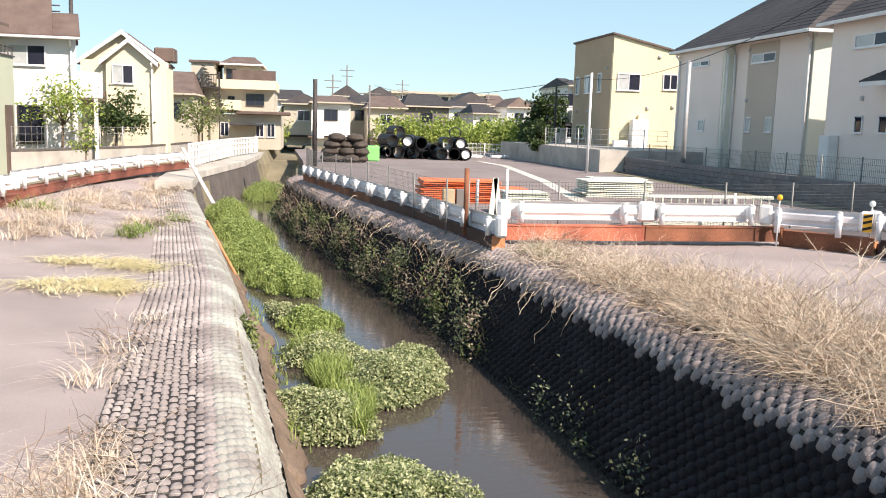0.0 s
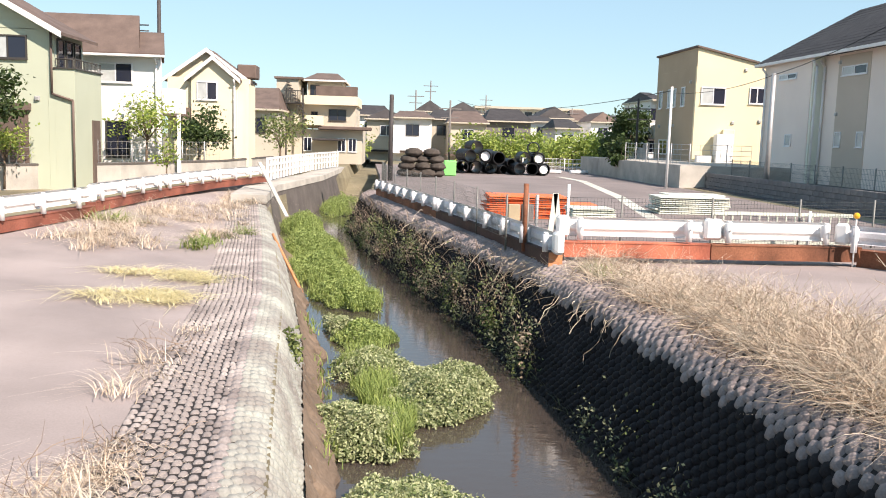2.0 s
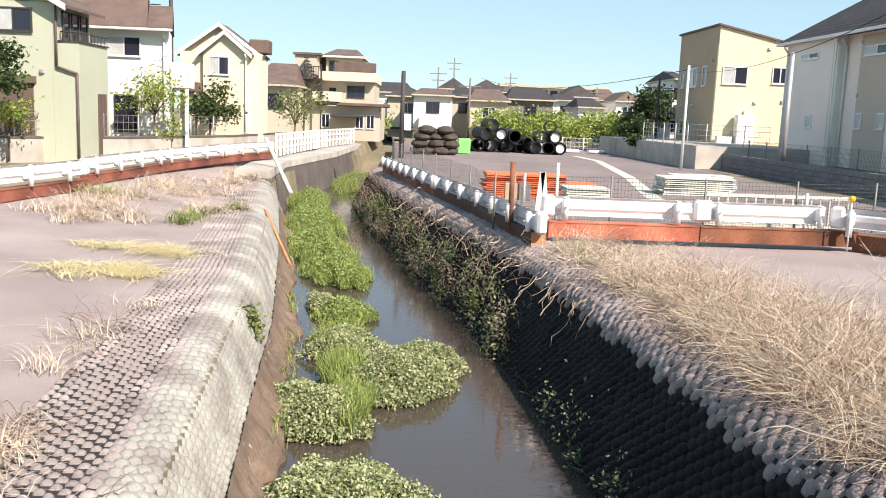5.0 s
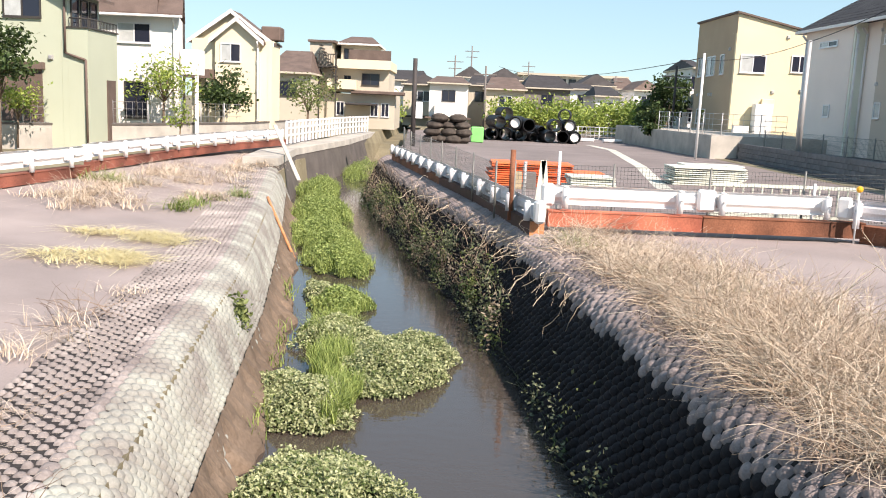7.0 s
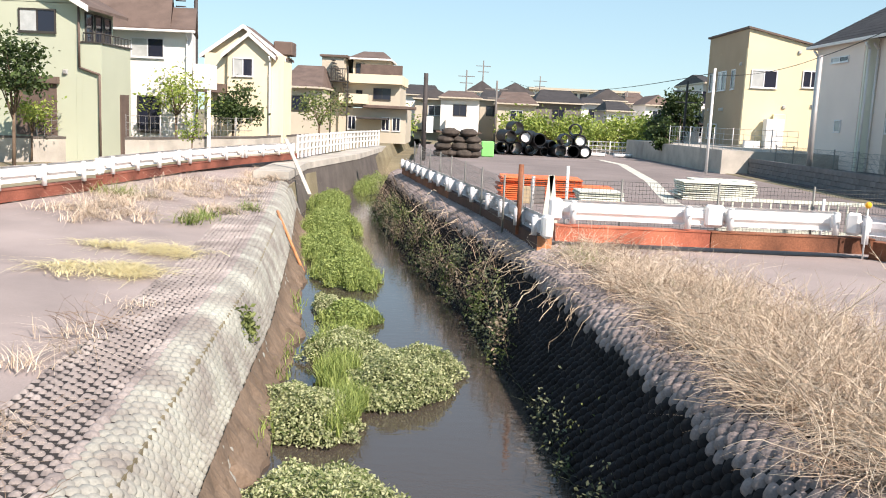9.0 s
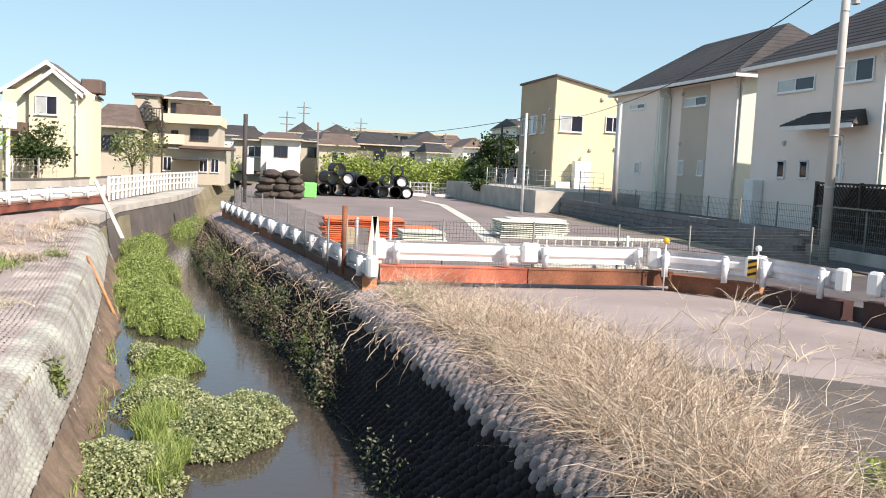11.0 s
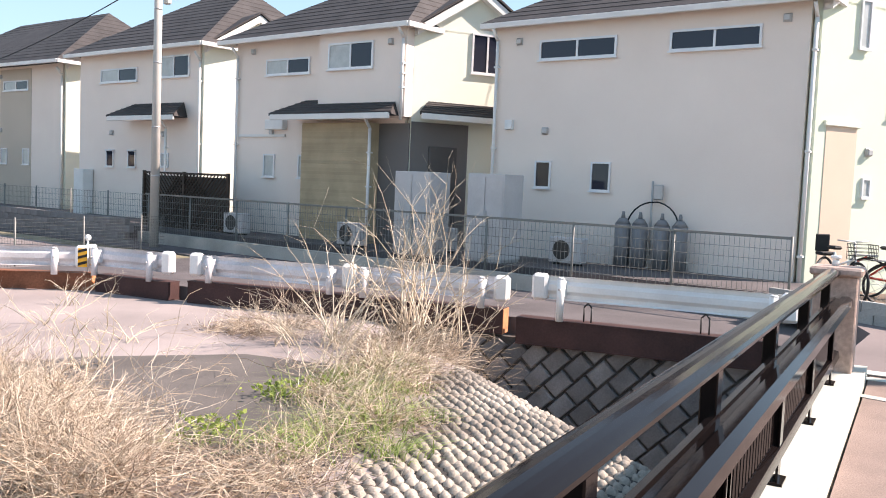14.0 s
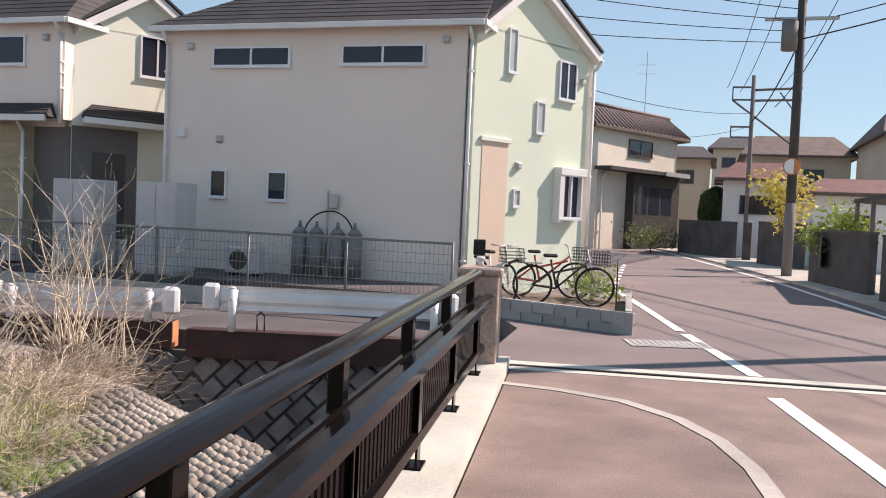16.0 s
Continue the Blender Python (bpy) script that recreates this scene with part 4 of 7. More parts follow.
t1, t2 = [bm.verts.new(p) for p in ring], [bm.verts.new((p[0], p[1], p[2] + 0.09)) for p in ring]
bm.faces.new(t1[::-1])
bm.faces.new(t2)
for i in range(4):
    bm.faces.new((t1[i], t1[(i + 1) % 4], t2[(i + 1) % 4], t2[i]))
part("roof", bm, BROWNROOF, hy)
window(hy, my1, 0.26, 1.5, 3.75, 4.6, "slide", glass=CURTAIN)
window(hy, my1, 2.7, 3.5, 3.85, 4.65)
for u, w in ((0.6, 0.6), (4.5, 0.6)):
    window(hy, my0, u, u + w, 3.7, 4.7, "fix")
window(hy, my0, 2.2, 3.6, 3.7, 4.7, glass=CURTAIN)
window(hy, my0, 1.0, 2.6, 1.2, 2.0)
for u, z in ((0.9, 2.75), (3.0, 2.75), (3.4, 2.75), (5.9, 4.9)):
    vent(hy, my0, u, z)
part("storage_box", placed(box(1.0, 1.85, 0.1, 0.6, 0.7, 2.3, 0.02), my1), PLASTW, hy)
part("condenser", placed(box(0.1, 0.85, 0.15, 0.45, 0.72, 1.25, 0.02), my1), PLASTW, hy)
part("meter_box", placed(box(1.45, 2.05, 0.0, 0.15, 1.8, 2.55, 0.02), my1), YELW, hy)
hy.matrix_basis = Matrix.Translation(EYE_PIVOT) @ Matrix.Scale(1.2, 4) @ Matrix.Translation(-EYE_PIVOT)
for u, z in ((1.95, 2.9), (3.3, 3.0), (2.45, 5.5)):
    vent(hy, my1, u, z)
solid("yard_wall", prism([(11.4, 60.0), (12.3, 41.2), (18.5, 41.2), (18.8, 60.0)], -0.6, 0.75), CONC, "stained concrete retaining wall under the yellow house", "wall", kind="structure")

# ---- guardrails ----
WPROF = [(0.0, -0.175), (0.045, -0.16), (0.045, -0.10), (0.0, -0.045), (0.0, 0.045), (0.045, 0.10), (0.045, 0.16), (0.0, 0.175), (-0.006, 0.175), (0.037, 0.16), (0.037, 0.10), (-0.008, 0.045), (-0.008, -0.045), (0.037, -0.10), (0.037, -0.16), (-0.006, -0.175)]


def hbeam(name_label, a, b, z0, z1, material, cut_end=False, width=0.3):
    """A steel H-beam laid on the ground as a kerb."""
    d = Vector((b[0] - a[0], b[1] - a[1], 0))
    h, w, ln = z1 - z0, width / 2, d.length
    m = oriented(a, b) @ Matrix.Translation((0, 0, z0))
    t = thing("steel_beam", name_label, "beam", (a[0], a[1], z0), math.degrees(math.atan2(d.y, d.x)))
    part("flange", box(0, ln, -w, w, 0, 0.02), material, t)
    part("flange", box(0, ln, -w, w, h - 0.02, h), material, t)
    part("web", box(0, ln, -w * 0.92, w * 0.92, 0.02, h - 0.02), material, t)
    if cut_end:
        part("cut_end", box(ln, ln + 0.012, -w, w, 0, h), CUTST, t, "rust-orange cut end")
    return t


def guardrail(path, zc, base, label, material=WHITEP, step=2.0, side=1, caps=(True, True), start=0.35, reflector=()):
    """A W-beam guardrail on posts. side: on which side of the beam the posts stand."""
    t = thing("guardrail", label, "guardrail")
    pts = [(x, y, zc) for x, y in path]
    part("rail_beam", sweep(pts, [(a * -side, h) for a, h in WPROF], True), material, t)
    for p, head in along(pts, step, start):
        off = Vector((math.sin(head), -math.cos(head), 0)) * side
        c = p + off * 0.16
        po = part("post", tube((c.x, c.y, base), (c.x, c.y, zc + 0.15), 0.057, n=10), material, t)
        part("post_cap", tube((c.x, c.y, zc + 0.15), (c.x, c.y, zc + 0.175), 0.06, 0.035, 10), material, po)
        q = p + off * 0.06
        m = pose(q.x, q.y, zc, 0, 0, math.degrees(head))
        bm = box(-0.05, 0.05, -0.06, 0.06, -0.12, 0.12, 0.012)
        part("bracket", placed(bm, m), material, po)
        bolt = tube((0, -0.065 * side, 0), (0, -0.1 * side, 0), 0.018, n=6)
        part("bolt", placed(bolt, pose(c.x, c.y, zc, 0, 0, math.degrees(head))), GREYST, po)
    for end, flag in ((0, caps[0]), (-1, caps[1])):
        if flag:
            p = Vector(pts[end])
            q = Vector(pts[1 if end == 0 else -2])
            d = (p - q).normalized()
            o = Vector((d.y, -d.x, 0)) * (side if end else -side)
            ang = math.degrees(math.atan2(d.y, d.x))
            bm = box(-0.02, 0.22, -0.09, 0.09, -0.2, 0.2, 0.045)
            part("end_cap", placed(bm, Matrix.Translation(p) @ pose(0, 0, 0, 0, 0, ang)), WHITEP, t, "rounded white end cap")
    return t


# front of the yard
hbeam("red oxide painted steel H-beam kerb along the yard front", (1.85, 15.75), (4.6, 15.8), -0.41, -0.125, REDST)
hbeam("rusty brown steel H-beam kerb along the yard front", (4.62, 15.8), (7.55, 15.9), -0.41, -0.125, RUSTST)
guardrail([(1.95, 15.85), (4.55, 15.87)], 0.14, -0.09, "white steel guardrail across the yard front", step=2.05, side=1, caps=(True, True), start=0.2)
guardrail([(4.85, 15.88), (6.95, 15.95)], 0.14, -0.09, "white steel guardrail across the yard front", step=1.9, side=1, caps=(True, False), start=0.1)
# along the stream
CR = [(1.62, 15.2), (0.85, 19.6), (-0.05, 23.8), (-0.95, 28.1), (-1.95, 33.2)]
for i, (a, b) in enumerate(zip(CR, CR[1:])):
    hbeam("dark brown steel H-beam kerb on the stream wall", b, a, -0.62, -0.28, DARKST if i < 2 else RUSTST, i == 0, 0.26)
for a, b in zip(CR, CR[1:]):
    guardrail([b, a], -0.10, -0.28, "white steel guardrail along the stream wall", DULLW, step=1.35, side=1, caps=(False, a == CR[0]), start=0.3)
# beside the alley
hbeam("dark rusty steel H-beam kerb by the alley", (7.6, 15.9), (8.75, 14.6), -0.5, -0.18, RUSTST, True)
hbeam("dark steel H-beam kerb by the alley", (8.8, 14.4), (9.15, 12.7), -0.5, -0.18, DARKST, False)
hbeam("long dark brown steel H-beam kerb by the alley", (9.28, 12.35), (11.05, 7.0), -0.5, -0.12, DARKST, True)
hbeam("maroon steel H-beam spanning the side ditch", (11.05, 6.75), (11.95, 3.4), -0.6, -0.2, DARKST, False)
guardrail([(7.25, 15.75), (8.5, 14.75)], 0.12, -0.2, "short dusty white guardrail by the alley", DULLW, step=1.1, side=1, caps=(True, True), start=0.15)
guardrail([(8.75, 14.55), (9.12, 12.95)], 0.14, -0.2, "short dusty white guardrail by the alley", DULLW, step=1.3, side=1, caps=(True, True), start=0.15)
guardrail([(9.32, 12.15), (10.15, 9.55)], 0.16, -0.12, "weathered white guardrail by the alley", DULLW, step=2.3, side=1, caps=(True, True), start=0.25)
guardrail([(10.2, 9.35), (10.98, 7.15)], 0.18, -0.12, "weathered white guardrail by the alley", DULLW, step=1.95, side=1, caps=(True, True), start=0.2)
guardrail([(11.15, 6.35), (12.0, 3.2)], 0.27, -0.2, "white guardrail over the side ditch", step=2.9, side=1, caps=(True, True), start=0.25)
for x, y, z, m_, nm in ((7.2, 15.4, 0.5, AMBER, "round amber reflector on a thin post"), (8.72, 14.75, 0.46, PLASTW, "round white reflector on a thin post")):
    t = thing("delineator", nm, "reflector", (x, y, -0.45))
    part("stem", tube((0, 0, 0), (0, 0, z + 0.42), 0.015, n=6), PLASTW, t)
    bm = bmesh.new()
    bmesh.ops.create_uvsphere(bm, u_segments=10, v_segments=6, radius=0.06, matrix=Matrix.Translation((0, 0, z + 0.45)))
    part("lens", bm, m_, t)
t = thing("hazard_marker", "yellow and black striped marker plate on the guardrail end", "marker", (8.60, 14.62, 0.12), -45)
part("plate", box(-0.08, 0.08, -0.2, -0.185, -0.17, 0.17), AMBER, t)
for k in (-0.1, 0.02, 0.13):
    bm = bmesh.new()
    bm_quad(bm, (-0.08, -0.203, k - 0.05), (0.08, -0.203, k), (0.08, -0.203, k + 0.05), (-0.08, -0.203, k))
    part("stripe", bm, RUBBER, t)

# masonry wall under the alley kerb, of stones laid on edge
WALLP = [(10.35, 8.9), (11.15, 6.75), (12.05, 3.3), (12.3, 1.9)]
mw = solid("masonry_wall", sweep([(x, y, 0) for x, y in WALLP], [(0.0, -2.7), (0.0, -0.55), (-0.35, -0.55), (-0.35, -2.7)], True), MORTAR, "stone masonry wall of diagonal blocks above the side ditch", "wall", kind="structure")
rngm = random.Random(5)
BL, BH, DG = 0.40, 0.28, math.sqrt(0.5)
for a, b in zip(WALLP, WALLP[1:]):
    m = oriented(a, b)
    ln = math.dist(a, b)
    for r_ in range(-14, 19):
        for k in range(-16, 19):
            p, q = (k + (0.5 if r_ % 2 else 0.0)) * BL, r_ * BH
            cu, cz = (p - q) * DG, -1.4 + (p + q) * DG
            if cu < 0.0 or cu > ln or cz > -0.5 or cz < -2.5:
                continue
            w, h = BL / 2 - 0.012 - rngm.uniform(0, 0.01), BH / 2 - 0.012 - rngm.uniform(0, 0.008)
            bm = bmesh.new()
            ring = [(x, y) for x, y in ((w, h), (-w, h), (-w, -h), (w, -h))]
            tl = rngm.uniform(-0.04, 0.04)
            rows_ = []
            for k_, d_ in ((1.0, 0.0), (0.97, 0.045), (0.86, 0.062)):
                rows_.append([bm.verts.new((cu + (x - y) * DG * k_, d_ + tl * x * (d_ > 0) + rngm.uniform(0, 0.012) * (d_ > 0), min(-0.555, cz + (x + y) * DG * k_))) for x, y in ring])
            for lo_, hi_ in zip(rows_, rows_[1:]):
                for e_ in range(4):
                    bm.faces.new((lo_[e_], lo_[(e_ + 1) % 4], hi_[(e_ + 1) % 4], hi_[e_]))
            bm.faces.new(rows_[-1])
            part("stone", placed(bm, m), STONE, mw)

# mat over the terrace edge towards the ditch
bmv, bff = [], []
rngk = random.Random(8)
for i in range(62):
    for j in range(44):
        x = 3.3 + i * 0.135 + (0.067 if j % 2 else 0)
        y = 1.4 + j * 0.105
        if y > mat_limit(x) + 0.15 * noise.noise((x * 2, y * 2, 0)) or x > 11.3 or x < lerp_path(CREST_R, y) + 0.8:
            continue
        z = terrace_z(x, y)
        if z < -2.4:
            continue
        e = 0.05
        nrm = Vector((-(terrace_z(x + e, y) - z) / e, -(terrace_z(x, y + e) - z) / e, 1)).normalized()
        d = Vector((1, 0, -nrm.x / max(nrm.z, 0.2))).normalized()
        w = nrm.cross(d)
        b0, sc = len(bmv), rngk.uniform(0.85, 1.05)
        c = Vector((x + rngk.gauss(0, 0.012), y + rngk.gauss(0, 0.012), z - 0.01))
        for kx, ky, kz in KN:
            bmv.append(tuple(c + d * kx * 0.125 * sc + w * (ky + 0.45 * kx) * 0.108 * sc + nrm * kz * 0.125 * rngk.uniform(0.8, 1.1)))
        bff += [tuple(b0 + q for q in f) for f in KF]
me = raw("ditch_mat", bmv, bff, mat("tan_weathered_knob_mat", (0.34, 0.298, 0.248), 0.9, 0.38, 1.5, 45, 0.3, stain=0.3))
me.polygons.foreach_set("use_smooth", [True] * len(me.polygons))
tagged(new("ditch_mat", me), "pale knobbly mat sloping into the side ditch", "mat", kind="stuff")

# left bank rails
for a, b in zip(RAIL_L, RAIL_L[1:]):
    if a == RAIL_L[2]:
        continue
    hbeam("dull red oxide steel H-beam kerb on the bank", a, b, -0.34, -0.1, REDDULL)
    guardrail([a, b], 0.17, -0.1, "white steel guardrail along the bank", step=1.5, side=1, caps=(False, a == RAIL_L[1]), start=0.3)
# white fence on a concrete base, farther along
FB = [(-6.75, 37.0), (-6.55, 42.0), (-6.1, 50.0), (-5.2, 57.0)]
FE = [(-5.75, 30.0), (-6.2, 36.0), (-5.2, 46.0), (-4.9, 60.0)]
solid("bank_edge", sweep([(x, y, 0) for x, y in FE], [(-1.2, -0.68), (-1.2, -0.40), (0.0, -0.42), (0.03, -0.68)], True), CONC, "pale concrete bank edge along the stream path", "retaining wall", kind="structure")
solid("lower_bank_wall", sweep([(x, y, 0) for x, y in FE], [(-0.3, -2.6), (-0.3, -0.684), (0.0, -0.684), (0.4, -2.6)], True), DAMP, "stained brownish lower stream wall", "retaining wall", kind="structure")
wf_ = thing("white_fence", "white painted metal fence along the stream path", "fence")
for z in (0.05, 0.35, 0.62):
    part("rail", sweep([(x, y, z) for x, y in FB], [(-0.03, -0.04), (-0.03, 0.04), (0.03, 0.04), (0.03, -0.04)], True), WHITEP, wf_)
for p, hd in along([(x, y, 0) for x, y in FB], 0.8):
    part("post", box(p.x - 0.05, p.x + 0.05, p.y - 0.05, p.y + 0.05, -0.3, 0.68), WHITEP, wf_)
pk_ = thing("leaning_plank", "long grey plank leaning on the guardrail", "plank")
part("board", placed(box(-0.07, 0.07, -0.02, 0.02, 0, 3.4), Matrix.Translation((-5.1, 30.5, -1.2)) @ Vector((-1.35, 2.5, 1.78)).to_track_quat("Z", "Y").to_matrix().to_4x4()), CONC, pk_)
pk_ = thing("rusty_bar", "thin rusty bar leaning on the stream wall", "bar")
part("bar", tube((-4.22, 20.9, -0.72), (-3.38, 19.9, -2.0), 0.035, n=6), CUTST, pk_)

# low block wall with a mesh fence before the left houses
LW = [(-19.0, 24.5), (-13.6, 28.3), (-11.2, 31.6), (-8.9, 38.0), (-8.0, 47.0)]
solid("garden_wall", sweep([(x, y, 0) for x, y in LW], [(-0.08, -0.5), (-0.08, 0.42), (0.08, 0.42), (0.08, -0.5)], True), CONC, "weathered grey concrete garden wall", "wall", kind="structure")
solid("wall_coping", sweep([(x, y, 0.42) for x, y in LW], [(-0.1, 0), (-0.1, 0.07), (0.1, 0.07), (0.1, 0)], True), DAMP, "dark coping of the garden wall", "wall", kind="structure")


def mesh_fence(label, path, z0, z1, step=2.0, dx=0.1, dz=0.1, material=MESHM, r=0.006, post=0.025):
    t = thing("mesh_fence", label, "fence")
    pts = [(x, y, 0) for x, y in path]
    bm = bmesh.new()
    n = max(2, int((z1 - z0) / dz))
    for k in range(n + 1):
        z = z0 + (z1 - z0) * k / n
        for a, b in zip(pts, pts[1:]):
            bm_tube(bm, (a[0], a[1], z), (b[0], b[1], z), r, n=3, cap=False)
    for p, hd in along(pts, dx):
        bm_tube(bm, (p.x, p.y, z0), (p.x, p.y, z1), r * 0.8, n=3, cap=False)
    part("wire_panel", bm, material, t)
    tagged(t.children[-1], kind="stuff")
    for p, hd in along(pts, step):
        part("post", tube((p.x, p.y, z0 - 0.3), (p.x, p.y, z1 + 0.05), post, n=8), material, t)
    return t


mesh_fence("thin grey mesh fence on the garden wall", LW[1:4], 0.5, 1.25, 1.6, 0.25, 0.25, GREYST, 0.008)

# ---- left houses ----
hg = house("pale green rendered house with a balcony and shutters", [(-20, 29.0), (-12.4, 29.0), (-12.4, 31.6), (-20, 31.6)], -0.4, 4.8, [GREENW])
mg0, mg1 = oriented((-20, 29.0), (-12.4, 29.0)), oriented((-12.4, 29.0), (-12.4, 31.6))
window(hg, mg0, 5.55, 6.78, 3.82, 4.58, glass=CURTAIN, frame_mat=BLACKF)
part("shutter", placed(box(5.4, 6.75, 0.0, 0.06, 0.5, 2.2), mg0), BROWNROOF, hg, "brown roller shutter")
part("shutter_box", placed(box(5.3, 6.85, 0.0, 0.2, 2.2, 2.42), mg0), BROWNROOF, hg)
vent(hg, mg0, 7.05, 2.6)
for u in (0.25, 1.0, 1.75):
    window(hg, mg1, u, u + 0.6, 3.55, 4.55, "fix", frame_mat=BLACKF)
part("ground_storey", box(-12.398, -11.75, 29.002, 31.5, -0.4, 3.55), GREENW, hg)
part("balcony_coping", box(-12.42, -11.7, 28.96, 31.55, 3.552, 3.6), BLACKF, hg)
mg2 = oriented((-11.75, 29.0), (-11.75, 31.5))
part("side_door", placed(box(1.5, 2.2, 0.002, 0.05, -0.3, 1.95), mg2), BROWNROOF, hg, "brown side door")
for a, b in (((-12.35, 29.02), (-11.75, 29.02)), ((-11.75, 29.02), (-11.75, 31.5))):
    bm = bmesh.new()
    for p, hd in along([(*a, 0), (*b, 0)], 0.13):
        bm_tube(bm, (p.x, p.y, 3.6), (p.x, p.y, 3.86), 0.011, n=5)
    bm_tube(bm, (*a, 3.87), (*b, 3.87), 0.022, n=6)
    part("balcony_rail", bm, BLACKF, hg)
bm = bmesh.new()
for a, b in (((-12.46, 28.94, 4.7), (-12.46, 28.94, 2.75)), ((-12.46, 28.94, 2.75), (-11.8, 28.94, 2.55)), ((-11.8, 28.94, 2.55), (-11.8, 28.94, -0.3))):
    bm_tube(bm, a, b, 0.04, n=8)
part("downpipe", bm, BROWNROOF, hg, "brown rain downpipe with a cranked bend")

hw = house("white rendered two-storey house with a brown roof", [(-15.5, 34.2), (-10.4, 34.2), (-11.1, 37.0), (-15.5, 37.0)], -0.4, 4.5, [WHITEW])
mw0 = oriented((-15.5, 34.2), (-10.4, 34.2))
window(hw, mw0, 2.75, 4.05, 3.44, 4.2, glass=CURTAIN)
part("door", placed(box(2.2, 2.65, 0.0, 0.05, -0.2, 2.35), mw0), GREYS, hw)
window(hw, mw0, 3.0, 3.9, 0.6, 2.0, frame_mat=BLACKF)
part("porch", box(-10.4, -9.75, 34.4, 35.4, 2.35, 3.3), WHITEW, hw)
part("porch_post", box(-9.87, -9.75, 34.45, 34.57, -0.4, 2.35), WHITEW, hw)
downpipe(hw, mw0, 4.95, 0, 4.4)
for x0, x1, zr, kl in ((-15.8, -11.1, 6.05, 0.0), (-11.098, -10.15, 5.42, 0.27)):
    bm = bmesh.new()
    sec = [(33.85, 4.46), (35.6, zr), (37.35, 4.46), (37.35, 4.54), (35.6, zr + 0.1), (33.85, 4.56)]
    ends = [[bm.verts.new((x - k * (y - 33.85), y, z)) for y, z in sec] for x, k in ((x0, kl), (x1, 0.27))]
    for k in range(6):
        bm.faces.new((ends[0][k], ends[0][(k + 1) % 6], ends[1][(k + 1) % 6], ends[1][k]))
    bm.faces.new(ends[0][::-1])
    bm.faces.new(ends[1])
    bmesh.ops.recalc_face_normals(bm, faces=bm.faces)
    part("roof", bm, BROWNROOF, hw)
    bm = bmesh.new()
    tri = [[bm.verts.new((x1 - 1.05 - o, y, z)) for y, z in ((34.25, 4.5), (36.95, 4.5), (35.6, zr - 0.02))] for o in (0.0, 0.15)]
    bm.faces.new(tri[0])
    bm.faces.new(tri[1][::-1])
    for k in range(3):
        bm.faces.new((tri[0][k], tri[1][k], tri[1][(k + 1) % 3], tri[0][(k + 1) % 3]))
    part("gable_wall", bm, WHITEW, hw)
part("gutter", box(-15.8, -10.15, 33.74, 33.86, 4.4, 4.5, 0.02), TRIMW, hw, "white eaves gutter")
t = thing("utility_pole", "dark slim utility pole behind the white house", "pole", (-12.0, 40.0, -0.4))
part("shaft", tube((0, 0, 0), (0, 0, 9.5), 0.1, 0.08, 10), DARKPOLE, t)
for z in (6.2, 6.45, 6.7):
    part("insulator", tube((-0.9, 0, z), (-0.45, 0, z), 0.03, n=6), BLACKF, t)

hyl = house("light yellow two-storey house with twin gables", [(-12.1, 41.7), (-8.35, 41.7), (-8.35, 43.6), (-12.1, 43.6)], -0.4, 4.2, [YELL])


def gable(parent, x0, x1, y0, y1, z, rise, roofm, wallm, over=0.3):
    """A gable end facing -y with a roof behind it."""
    c = (x0 + x1) / 2
    bm = bmesh.new()
    for y in (y0,):
        f = [bm.verts.new(p) for p in ((x0, y, z), (x1, y, z), (c, y, z + rise))]
        g = [bm.verts.new(p) for p in ((x0, y + 0.2, z), (x1, y + 0.2, z), (c, y + 0.2, z + rise))]
        bm.faces.new(f)
        bm.faces.new(g[::-1])
        for i in range(3):
            bm.faces.new((f[i], g[i], g[(i + 1) % 3], f[(i + 1) % 3]))
    bmesh.ops.recalc_face_normals(bm, faces=bm.faces)
    part("gable_wall", bm, wallm, parent)
    k = rise / (c - x0)
    for s, e in ((x0 - over, c), (x1 + over, c)):
        bm = bmesh.new()
        zs, ze = z - over * k + 0.02, z + rise + 0.02
        ring = [(s, y0 - over, zs), (e, y0 - over, ze), (e, y1 + over, ze), (s, y1 + over, zs)]
        a = [bm.verts.new(p) for p in ring]
        b = [bm.verts.new((p[0], p[1], p[2] + 0.1)) for p in ring]
        bm.faces.new(a[::-1])
        bm.faces.new(b)
        for i in range(4):
            bm.faces.new((a[i], a[(i + 1) % 4], b[(i + 1) % 4], b[i]))
        bmesh.ops.recalc_face_normals(bm, faces=bm.faces)
        rf = part("roof", bm, roofm, parent)
        bm = bmesh.new()
        q = [(s, y0 - over - 0.03, zs - 0.08), (e, y0 - over - 0.03, ze - 0.08), (e, y0 - over - 0.03, ze + 0.12), (s, y0 - over - 0.03, zs + 0.12)]
        a = [bm.verts.new(p) for p in q]
        b = [bm.verts.new((p[0], p[1] + 0.04, p[2])) for p in q]
        bm.faces.new(a)
        bm.faces.new(b[::-1])
        for i in range(4):
            bm.faces.new((a[i], b[i], b[(i + 1) % 4], a[(i + 1) % 4]))
        bmesh.ops.recalc_face_normals(bm, faces=bm.faces)
        part("barge_board", bm, TRIMW, rf)


gable(hg, -20.0, -12.4, 29.0, 31.6, 4.78, 2.1, BROWNROOF, GREENW, 0.4)
gable(hyl, -12.1, -8.6, 42.2, 43.6, 4.2, 1.25, BROWNROOF, YELL, 0.3)
part("front_bay", box(-10.95, -8.9, 41.45, 41.7, -0.4, 4.2), YELL, hyl)
gable(hyl, -10.95, -8.9, 41.45, 43, 4.2, 0.85, BROWNROOF, YELL, 0.25)
